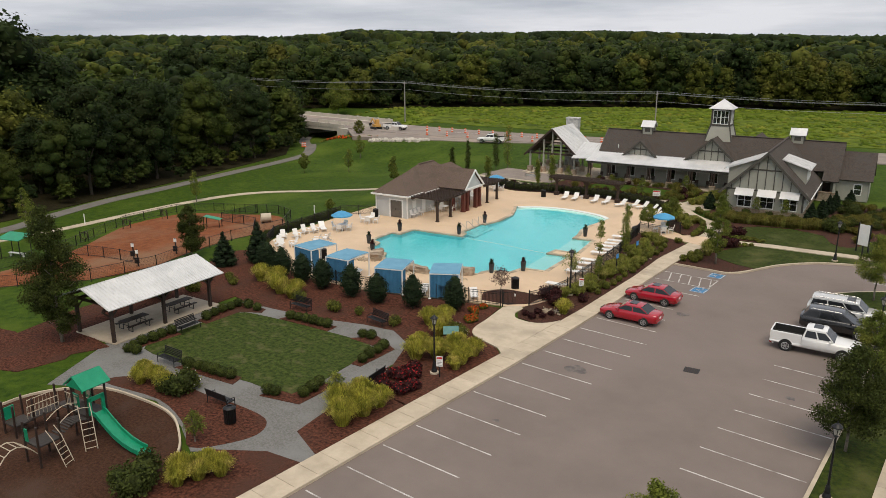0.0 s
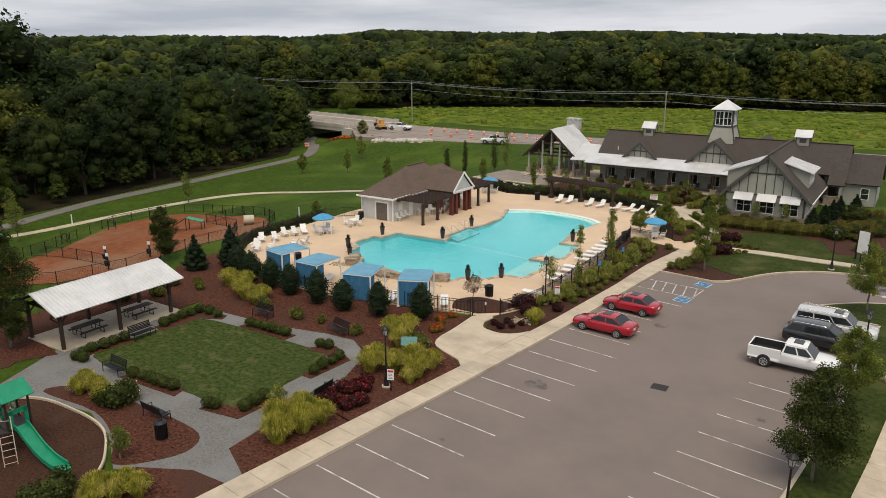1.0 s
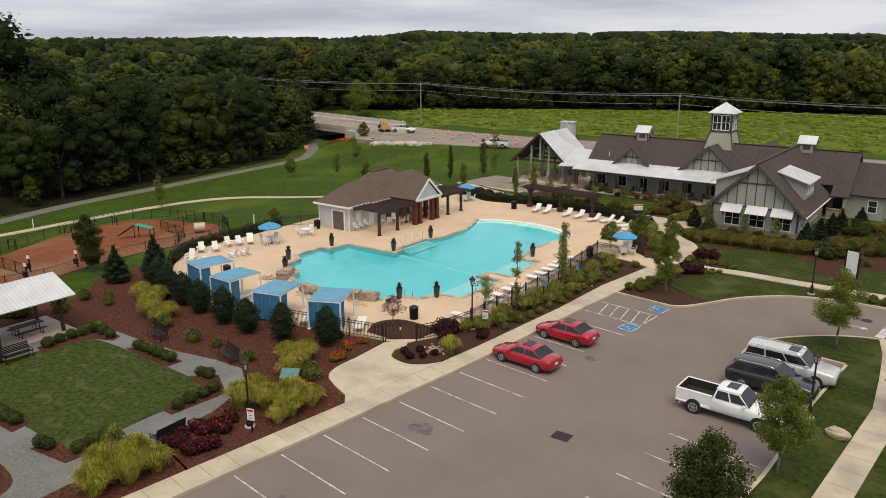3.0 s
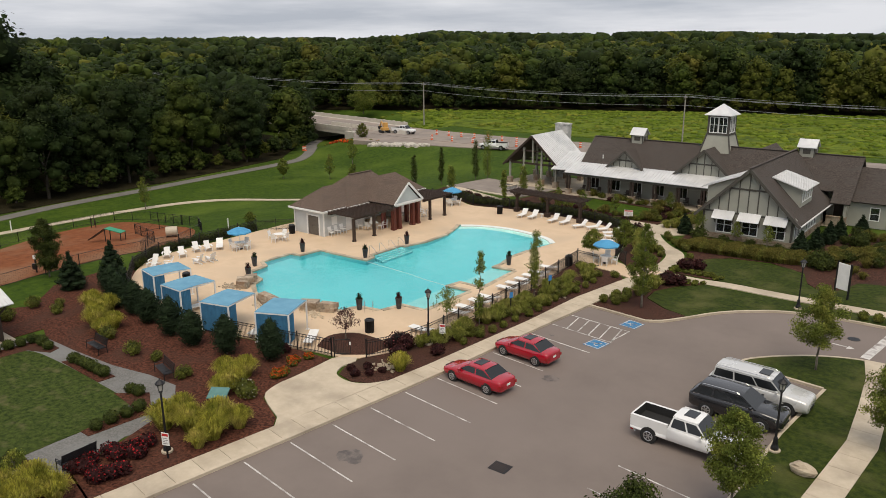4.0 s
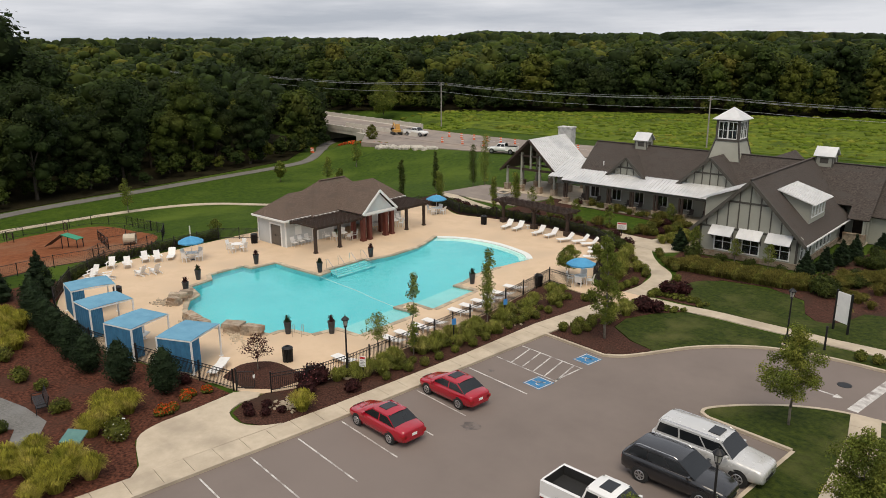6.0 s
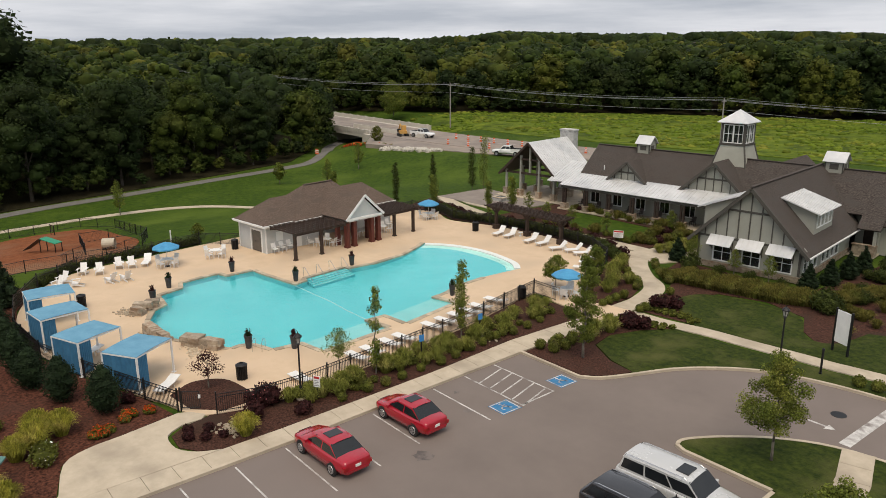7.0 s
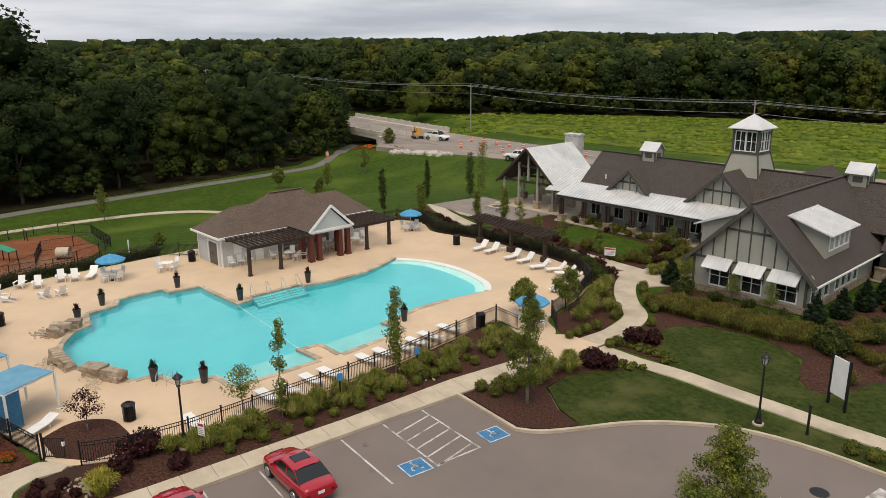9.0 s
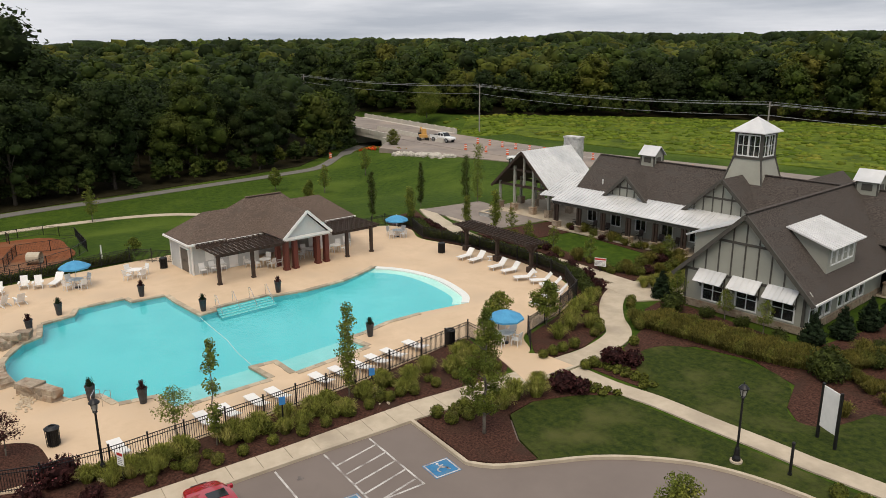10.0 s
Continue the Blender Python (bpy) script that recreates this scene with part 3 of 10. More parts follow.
# planting beds
BED_EAST = [(-27.72, 48.7), (-27.76, 52), (-28.3, 63), (-29.0, 70), (-28.95, 77.0), (-30.2, 78.2), (-32.6, 78.1), (-35.0, 78.4), (-34.6, 74.1), (-33.3, 68.7), (-32.5, 62.8), (-32.1, 58.5), (-31.4, 54.9), (-31.3, 52), (-31.7, 49.6), (-31.3, 47.9), (-30.7, 47.05), (-29.3, 46.95), (-28.4, 47.6)]
sheet("mulch_bed", BED_EAST, [], M_MULCH, "brown bark mulch bed along the pool fence", "planting bed", flat(-0.03), 0.3, 0)
BED_SOUTH = [(-27.7, 30.4), (-27.7, 40.3), (-28.5, 41.0), (-31.2, 41.8), (-32.2, 43.2), (-32.5, 45.1), (-33.1, 48.0), (-35.8, 47.4), (-41.2, 45.4), (-46.1, 43.9), (-52, 43.4), (-57.5, 44.4), (-62.5, 47), (-64.5, 45), (-63, 40), (-57, 36.0), (-52.5, 36.0), (-50.5, 35.6), (-46.8, 36.2), (-42.2, 37.2), (-39.1, 38.3), (-36.5, 38.8), (-34, 37.6), (-32.2, 34), (-30.6, 30.6)]
sheet("mulch_bed", BED_SOUTH, [], M_REDMULCH, "red-brown bark mulch bed outside the cabana fence", "planting bed", flat(-0.035), 0.3, 0)
sheet("mulch_bed", [(-27.72, 23.2), (-27.72, 30.5), (-30.7, 30.7), (-31.0, 27.2), (-30.4, 24.2)], [], M_REDMULCH, "red-brown bark mulch bed by the sidewalk", "planting bed", flat(-0.035), 0.3, 0)
sheet("mulch_bed", [(-27.72, 12), (-27.72, 22.2), (-30, 21.8), (-32.5, 20.0), (-33.3, 17), (-31, 13)], [], M_REDMULCH, "red-brown bark mulch bed beside the playground", "planting bed", flat(-0.033), 0.3, 0)
sheet("mulch_bed", smooth_line([(-33.0, 24.0), (-35.8, 24.0), (-38.5, 23.6), (-41.5, 23.4), (-44.3, 22.2), (-45.0, 20.5), (-40, 21.4), (-36, 20.6), (-33.6, 19.4), (-32.2, 21.2), (-31.9, 22.8)], 4, True), [], M_REDMULCH, "red-brown bark mulch bed round a bench", "planting bed", flat(-0.022), 0.3, 0)
sheet("mulch_bed", [(-50.2, 23.6), (-51.2, 21.0), (-54, 19.0), (-58, 20), (-60, 26), (-60, 34), (-58.5, 37), (-52.5, 36), (-52.2, 33.7), (-55.9, 33.4), (-55.0, 23.8)], [], M_REDMULCH, "red-brown bark mulch bed behind the picnic shelter", "planting bed", flat(-0.03), 0.3, 0)
sheet("mulch_bed", [(-27.0, 69.55), (-22.2, 69.6), (-21.2, 70.6), (-20.4, 72.4), (-22.4, 72.7), (-24.8, 74.0), (-25.3, 76.1), (-24.5, 78.6), (-23.2, 80.7), (-27.0, 80.2)], [], M_MULCH, "brown bark mulch bed at the lot's corner", "planting bed", flat(-0.012), 0.4, 0)
sheet("corner_lawn", offset_line(NORTH_KERB, 0.19)[8:-3] + [(30, 88), (-12, 82.2), (-18, 81.3), (-23.2, 80.8), (-24.5, 78.6), (-25.25, 76.1), (-24.75, 74.1), (-22.4, 72.85), (-20.5, 72.5)], [], M_TURF, "mown green lawn wedge between kerb and path", "lawn", flat(-0.02), 0.4, 0)
sheet("front_lawn", smooth_line([(-22.4, 82.4), (-23.8, 83.2), (-26.0, 85.1), (-26.9, 86.9), (-26.4, 88.9), (-24.4, 90.2), (-21.9, 90.7), (-19.8, 90.7), (-18.1, 89.5), (-16.9, 87.2), (-15.6, 86.3), (-14.4, 87.2), (-13.9, 90.5)], 4) + [(-8, 93.5), (20, 97), (20, 89.6), (-10.1, 84.1), (-15.1, 83.3), (-18.2, 82.9)], [], M_TURF, "mown green lawn before the clubhouse grass band", "lawn", flat(-0.018), 0.4, 0)
sheet("mulch_bed", [(-27.6, 81.9), (-24.7, 82.3), (-22.6, 82.7), (-26.0, 85.2), (-26.8, 87.6), (-25.5, 90.2), (-22, 91.4), (-18.4, 90.3), (-17, 87.4), (-15.3, 86), (-13.5, 86), (-12, 92), (-9, 100), (-10, 110), (-20.5, 110), (-21, 96), (-33.2, 96.2), (-32.4, 93), (-29.4, 89.2), (-27.9, 86)], [], M_MULCH, "brown mulch bed with tall grasses before the clubhouse", "planting bed", flat(-0.04), 0.2, 0)
sheet("mulch_bed", [(-29.2, 80.0), (-29.5, 84.0), (-30.8, 87.2), (-33.4, 89.2), (-36, 92), (-37.6, 95.4), (-46, 95), (-56, 93.6), (-66, 94.8), (-72, 96.5), (-70, 91), (-66.8, 90.2), (-64, 91.3), (-60.1, 90.2), (-55.4, 91.9), (-50.7, 92.9), (-45.5, 93.3), (-41, 92.7), (-37.3, 90.6), (-35.1, 87), (-33.2, 82.4), (-31, 80.9)], [], M_MULCH, "brown mulch bed of hedges round the pool deck", "planting bed", flat(-0.025), 0.2, 0)
sheet("mulch_bed", [(-37.8, 97.2), (-46, 97.0), (-58.5, 95.9), (-58.5, 106.2), (-37.8, 106.2)], [[(-53.5, 99), (-41, 99), (-41, 104.8), (-53.5, 104.8)]], M_MULCH, "brown mulch bed framing the clubhouse lawn", "planting bed", flat(-0.02), 0.2, 0)

# play lawn, gravel walks, playground, dog park
GRAVEL = [(-50.2, 22.4), (-51.4, 24.4), (-52.2, 29.4), (-51.8, 33.4), (-50.7, 35.6), (-46.8, 36.2), (-42.2, 37.2), (-39.1, 38.4), (-36.5, 38.9), (-34.0, 39.6), (-33, 42.2), (-31.9, 43.4), (-31.3, 41.9), (-32.4, 38.2), (-32.4, 34), (-30.7, 30.6), (-31.0, 27.2), (-30.3, 24.2), (-27.72, 23.3), (-27.72, 22.1), (-30, 21.7), (-33.2, 19.2), (-36, 20.4), (-40, 21.2), (-44.5, 20.0), (-47.5, 18.0)]
sheet("gate_apron", [(-32.4, 78.4), (-27.5, 77.4), (-27.6, 81.3), (-30.0, 80.9)], [], M_DECK, "tan concrete apron at the pool side gate", "pavement", flat(0.011), 0.2, 0)
sheet("mulch_bed", [(-62.0, 16.0), (-55.5, 15.4), (-51.0, 17.6), (-50.6, 20.6), (-51.4, 21.6), (-54.0, 19.4), (-58.5, 20.6), (-60.5, 20.0)], [], M_REDMULCH, "red-brown bark mulch bed by the picnic shelter", "planting bed", flat(-0.033), 0.3, 0)
sheet("gravel_path", GRAVEL, [], M_GRAVEL, "grey gravel path round the small lawn", "path", flat(-0.04), 0.2, 0)
LAWN = smooth_line([(-48.0, 25.0), (-48.9, 27.5), (-49.2, 30.4), (-49.0, 33.6), (-46.4, 34.6), (-40.0, 35.5), (-36.0, 35.7), (-34.9, 34.0), (-34.4, 31.1), (-33.9, 28.0), (-34.3, 26.6), (-37.6, 26.4), (-43.0, 25.4)], 3, True)
sheet("play_lawn", LAWN, [], M_PLOT, "small rectangular patch of worn green turf", "lawn", flat(-0.012), 0.1, 0)
for pts in ([(-49.3, 24.0), (-48.4, 24.0), (-48.3, 28.2), (-49.6, 28.2)], [(-49.9, 30.6), (-48.7, 30.6), (-48.9, 33.9), (-47.4, 34.9), (-47.8, 35.6), (-50.5, 35.3)], [(-45.2, 34.9), (-40.3, 35.5), (-40.4, 36.6), (-45, 36.0)], [(-38.0, 35.6), (-35.4, 35.7), (-34.6, 32.5), (-33.8, 32.6), (-34.0, 36.2), (-36.6, 37.2)], [(-43.4, 24.6), (-38.2, 25.5), (-38.6, 26.5), (-43.2, 25.8)], [(-35.6, 25.6), (-32.8, 26.4), (-33.0, 29.6), (-34.1, 29.4), (-34.2, 27.0), (-35.6, 26.8)]):
    sheet("mulch_strip", pts, [], M_REDMULCH, "narrow red-brown mulch strip under low hedges", "planting bed", flat(-0.004), 0.1, 0)
sheet("playground_ground", smooth_line([(-33.0, 18.2), (-34.5, 19.4), (-37.5, 20.7), (-41, 20.6), (-44.5, 19.6), (-46.6, 16.5), (-46, 12), (-42, 6), (-36, 4), (-31.5, 8), (-31.2, 14)], 4, True), [], M_PLAYCHIP, "brown wood-chip playground surface with plastic edging", "playground ground", flat(0.0), 0.2, 0)
DIRT = smooth_line([(-71.5, 24.5), (-66.8, 30.2), (-66.2, 36.4), (-67.6, 40.6), (-69.0, 47.0), (-68.7, 53.8), (-72.6, 57.8), (-77, 59.5), (-84, 59.5), (-91.5, 59.6), (-96, 57.5), (-95.4, 49.8), (-90, 43.2), (-84.1, 37.5), (-80.0, 31.0), (-78, 22), (-74, 18)], 3, True)
sheet("dog_park_ground", DIRT, [], M_DIRT, "bare red-orange clay ground of a fenced dog park", "ground", draped(0.06), 0.15, 1.6)
sheet("creek_trail", ribbon_outline(smooth_line([(-104, 20), (-106.5, 37.3), (-110.2, 46.0), (-114.2, 56.5), (-117.0, 69.2), (-121.0, 85.5), (-124.2, 99.2), (-128.2, 109.8), (-136, 117.0), (-146, 124), (-160, 140)], 6), 2.6), [], M_TRAIL, "grey asphalt trail curving along the woods to the bridge", "path", draped(0.07), 0.15, 1.8)
sheet("park_path", ribbon_outline(smooth_line([(-101.0, 20), (-101.2, 35.5), (-101.2, 43), (-102.2, 51.5), (-103.2, 61.5), (-102.6, 71.2), (-98.8, 77.7), (-90, 81.2), (-82.2, 82.2), (-70, 84)], 6), 1.5), [], M_CONCRETE, "narrow pale concrete path across the lawn", "path", draped(0.07), 0.15, 1.8)
shelter_slab = [(-50.2, 24.0), (-51.6, 33.9), (-56.2, 33.3), (-54.9, 23.4)]
sheet("shelter_slab", shelter_slab, [], M_CONCRETE, "pale concrete slab under the picnic shelter", "floor", flat(0.03), 0.2, 0)

# meadow, road and bridge
sheet("meadow", [(-150, 156), (-118, 154.4), (-96, 157.8), (-72, 163.5), (-40, 170), (0, 177), (120, 196), (180, 330), (60, 300), (-39, 262), (-77, 244), (-106, 228), (-136, 209), (-158, 186), (-166, 170)], [], M_FIELD, "bright rough meadow beyond the road", "field", lambda x, y: land(x, y) + 0.12, 0.2, 5)
ROADLINE = smooth_line([(-300, 141), (-220, 138.5), (-170, 137.6), (-140, 136.8), (-115, 137.8), (-95, 141.0), (-70, 147.4), (-40, 154.5), (0, 162), (60, 172), (300, 210)], 5)
sheet("road", ribbon_outline(ROADLINE, 14.5), [], M_ROAD, "pale worn two-lane road under repair", "road", flat(0.12), 1.0, 6)
sheet("road_shoulder", [(-134, 127.5), (-124, 119.5), (-116, 121.5), (-106, 125.5), (-95, 129.6), (-84, 136.5), (-95, 136), (-120, 131), (-134, 130)], [], M_ROAD, "bare sandy road shoulder at the roadworks", "road", flat(0.06), 1.0, 3)
stripe((-110, 139.2), (-70, 148), 0.15, 0.14, label="white painted road line on the worn road")

def meadow_tussocks():
    """Rough clumps of taller grass all over the meadow."""
    rng = np.random.default_rng(44)
    c = []
    while len(c) < 7000:
        x, y = rng.uniform(-166, 120), rng.uniform(154, 300)
        low = np.interp(x, [-150, -118, -72, -40, 0, 120], [158, 157, 166, 172.5, 179, 198])
        high = np.interp(x, [-158, -136, -106, -77, -39, 60, 120], [187, 209, 228, 244, 262, 300, 318])
        if low < y < high and noise.noise((x / 14, y / 8, 1.0)) > rng.uniform(-0.5, 0.45):
            c.append((x, y, land(x, y) + 0.12))
    v, f = lumps(rng, np.array(c), rng.uniform(0.3, 0.95, len(c)), 3, 6, 0.35, 0.5)
    joined("meadow_tussocks", [(v, f)], M_TUSSOCK, "rough clumps of taller green meadow grass", "grass")


# ---- pool ----
M_PLAYLINE = surf("white_pool_plaster", (0.66, 0.68, 0.66), (0.76, 0.77, 0.75), 1.5, 0.7)


def pool_z(x, y):
    ramp = step(70, 84.4, y + 0.12 * (x + 47))
    return -1.35 + ramp * 1.22


sheet("pool_deck", DECK, [POOL], M_DECK, "wide tan concrete pool deck", "pool deck", flat(0.0), 0.15, 0)
floor_b = sheet("pool_basin", POOL, [], M_PLASTER, "pale blue plastered basin of the swimming pool", "pool", pool_z, 0.0, 1.2)
b = Build()
for p, q in zip(POOL, POOL[1:] + POOL[:1]):
    b.face((*p, -1.6), (*q, -1.6), (*q, 0.0), (*p, 0.0))
structure("pool_wall", b, M_PLASTER, "pale blue plastered side of the swimming pool", "pool")
for sh in (SHELF_A, SHELF_B):
    structure("tanning_ledge", Build().prism(sh if sum(p[0] * q[1] - q[0] * p[1] for p, q in zip(sh, sh[1:] + sh[:1])) > 0 else sh[::-1], -1.5, -0.30), M_LEDGETINT, "shallow pool ledge, its plaster paled for the thin water", "pool")
    b = Build()
    lip = [sh[0], sh[3]]
    b.beam((*lip[0], -0.825), (*lip[1], -0.825), 0.1, 1.0)
    structure("shelf_wall", b, M_PLASTER, "submerged stone lip of the shallow pool ledge", "pool")
water = sheet("water", POOL, [], M_WATER, "clear turquoise swimming pool water", "water", flat(-0.11), 0.0, 0)
water.visible_shadow = False
for k in range(4):
    x, z = -50.7 + 0.42 * k, -0.13 - 0.16 * k
    b = Build().hexa([(x, 65.8, -1.3), (x + 0.42, 65.75, -1.3), (x - 0.25, 70.35, -1.3), (x - 0.67, 70.35, -1.3), (x, 65.8, z), (x + 0.42, 65.75, z), (x - 0.25, 70.35, z), (x - 0.67, 70.35, z)])
    st = tagged(part("pool_step", b, M_PLASTER), "pale entry step of the pool under water", "pool step", "pool steps", "structure")
    part("nosing", Build().beam((x + 0.39, 65.8, z + 0.006), (x - 0.28, 70.3, z + 0.006), 0.06, 0.012), M_PLAYLINE, st)
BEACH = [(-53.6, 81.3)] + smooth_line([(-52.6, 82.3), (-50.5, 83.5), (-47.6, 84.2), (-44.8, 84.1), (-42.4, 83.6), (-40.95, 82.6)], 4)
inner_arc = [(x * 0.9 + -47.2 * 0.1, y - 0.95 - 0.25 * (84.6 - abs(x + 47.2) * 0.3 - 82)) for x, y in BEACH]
# Pale band: the thin water's brightness is put into the floor colour.
sheet("beach_entry", BEACH + inner_arc[::-1], [], M_SHALLOW, "beach entry floor of the pool, paled for its shallow water", "pool", lambda x, y: pool_z(x, y) + 0.03, 0.0, 1.0)
sheet("beach_rim", offset_line(BEACH, 0.06) + offset_line(BEACH, -0.55)[::-1], [], M_PLAYLINE, "white wet rim at the beach entry", "pool", flat(0.004), 0.2, 0)
sheet("mulch_bed", smooth_line([(-35.4, 48.6), (-36.4, 50.3), (-35.6, 52.0), (-33.6, 52.5), (-31.75, 52.6)], 4) + [(-31.7, 50.3), (-33.0, 48.95)], [], M_MULCH, "small round mulch bed on the deck by the gate", "planting bed", flat(0.014), 0.05, 0)

# coping stones round the water (the beach end has none)
coping = thing("coping", "tan stone coping round the pool edge", "pool coping", kind="structure")
for p, q in zip(POOL, POOL[1:] + POOL[:1]):
    if min(p[1], q[1]) > 81 or (p[0] > -41.5 and q[0] > -41.5 and min(p[1], q[1]) > 78):
        continue
    P, Q = Vector((*p, 0)), Vector((*q, 0))
    n = max(1, round((Q - P).length / 0.75))
    d = (Q - P).normalized()
    s = Vector((d.y, -d.x, 0))
    if inside(P.lerp(Q, 0.5).x + s.x * 0.2, P.lerp(Q, 0.5).y + s.y * 0.2, POOL):
        s = -s
    for i in range(n):
        a, c = P.lerp(Q, (i + 0.02) / n), P.lerp(Q, (i + 0.98) / n)
        w = 0.32 + 0.08 * random.random()
        quad = [a - s * 0.04, c - s * 0.04, c + s * w, a + s * w]
        if (quad[1] - quad[0]).cross(quad[2] - quad[0]).z < 0:
            quad = quad[::-1]
        part("coping_stone", Build().prism([(v.x, v.y) for v in quad], -0.1, 0.03 + 0.015 * random.random()), M_COPING, coping)

# ---- buildings ----
M_GLASS = bpy.data.materials.new("window_glass")
M_GLASS.use_nodes = True
gb = M_GLASS.node_tree.nodes["Principled BSDF"]
gb.inputs["Base Color"].default_value = (0.16, 0.18, 0.18, 1)
gb.inputs["Roughness"].default_value = 0.04
gb.inputs["Transmission Weight"].default_value = 0.85
gb.inputs["IOR"].default_value = 1.45
# Dimness of the closed rooms is put into this floor colour.
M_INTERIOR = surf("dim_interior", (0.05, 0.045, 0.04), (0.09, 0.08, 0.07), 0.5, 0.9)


def wall_build(p, q, z0, z1, holes=(), t=0.16):
    """A straight wall from p to q with rectangular openings (from, to, low, high); its outer face is on the right of p-q."""
    P, Q = Vector((*p, 0)), Vector((*q, 0))
    ln = (Q - P).length
    d = (Q - P) / ln
    n = Vector((-d.y, d.x, 0)) * t
    b = Build()

    def block(s0, s1, a, c):
        if s1 - s0 < 0.005 or c - a < 0.005:
            return
        A, C = P + d * s0, P + d * s1
        b.hexa([(A.x, A.y, a), (C.x, C.y, a), (C.x + n.x, C.y + n.y, a), (A.x + n.x, A.y + n.y, a), (A.x, A.y, c), (C.x, C.y, c), (C.x + n.x, C.y + n.y, c), (A.x + n.x, A.y + n.y, c)])

    s = 0.0
    for s0, s1, a, c in sorted(holes):
        block(s, s0, z0, z1)
        block(s0, s1, z0, a)
        block(s0, s1, c, z1)
        s = s1
    block(s, ln, z0, z1)
    return b


def window(parent, p, q, s0, s1, z0, z1, nx=2, nz=2, material=None, name="window"):
    """A framed window with panes in an opening of the wall p-q."""
    P, Q = Vector((*p, 0)), Vector((*q, 0))
    d = (Q - P).normalized()
    n = Vector((d.y, -d.x, 0))
    b = Build()

    def bar(a0, a1, c0, c1, out=0.05, back=-0.10):
        A, C = P + d * a0, P + d * a1
        f, r = n * out, n * back
        b.hexa([(A.x + f.x, A.y + f.y, c0), (C.x + f.x, C.y + f.y, c0), (C.x + r.x, C.y + r.y, c0), (A.x + r.x, A.y + r.y, c0), (A.x + f.x, A.y + f.y, c1), (C.x + f.x, C.y + f.y, c1), (C.x + r.x, C.y + r.y, c1), (A.x + r.x, A.y + r.y, c1)])

    w = 0.07
    # outer ring as one closed band
    P0, ring = len(b.v), []
    for s_, z_ in ((s0 - w, z0 - w), (s1 + w, z0 - w), (s1 + w, z1 + w), (s0 - w, z1 + w), (s0 + 0.02, z0 + 0.02), (s1 - 0.02, z0 + 0.02), (s1 - 0.02, z1 - 0.02), (s0 + 0.02, z1 - 0.02)):
        for o in (0.05, -0.10):
            A = P + d * s_ + n * o
            b.v.append((A.x, A.y, z_))
    for i in range(4):
        j = (i + 1) % 4
        oF, oB, OF, OB = 2 * i, 2 * i + 1, 2 * j, 2 * j + 1
        iF, iB, IF, IB = 8 + 2 * i, 9 + 2 * i, 8 + 2 * j, 9 + 2 * j
        b.f += [(oF, OF, IF, iF), (oB, iB, IB, OB), (oF, oB, OB, OF), (iF, IF, IB, iB)]
    win = part(name, b, material or M_WHITE, parent, "white-framed window with dark panes" if not material else "")
    for i in range(1, nx):
        b = Build()
        s = s0 + (s1 - s0) * i / nx
        bar(s - 0.03, s + 0.03, z0 + 0.02, z1 - 0.02, 0.0, -0.08)
        part("mullion", b, M_WHITE, win)
    for j in range(1, nz):
        b = Build()
        z = z0 + (z1 - z0) * j / nz
        bar(s0 + 0.02, s1 - 0.02, z - 0.02, z + 0.02, -0.01, -0.07)
        part("muntin", b, M_WHITE, win)
    for i in range(nx):
        g = Build()
        a0, a1 = s0 + (s1 - s0) * i / nx + 0.03, s0 + (s1 - s0) * (i + 1) / nx - 0.03
        A, C = P + d * a0 - n * 0.05, P + d * a1 - n * 0.05
        m = n * 0.008
        g.hexa([(A.x, A.y, z0), (C.x, C.y, z0), (C.x - m.x, C.y - m.y, z0), (A.x - m.x, A.y - m.y, z0), (A.x, A.y, z1), (C.x, C.y, z1), (C.x - m.x, C.y - m.y, z1), (A.x - m.x, A.y - m.y, z1)])
        part("pane", g, M_GLASS, win, "dark window pane").visible_shadow = False
    return win


def metal_roof(parent, a, b_, c, d, name="metal_roof", pitch=0.45, t=0.07):
    """A standing-seam roof plane: eave a-b, ridge d-c; seams run from eave to ridge."""
    roof = part(name, Build().plate([a, b_, c, d], t), M_METALROOF, parent, "pale standing-seam metal roof")
    A, B_, C, D = (Vector(v) for v in (a, b_, c, d))
    n = max(2, round((B_ - A).length / pitch))
    up = (B_ - A).cross(D - A).normalized() * 0.025
    for i in range(n + 1):
        k = 0.006 + 0.988 * i / n
        part("seam", Build().beam(A.lerp(B_, k) + up, D.lerp(C, k) + up, 0.03, 0.05), M_METALROOF, roof)
    return roof


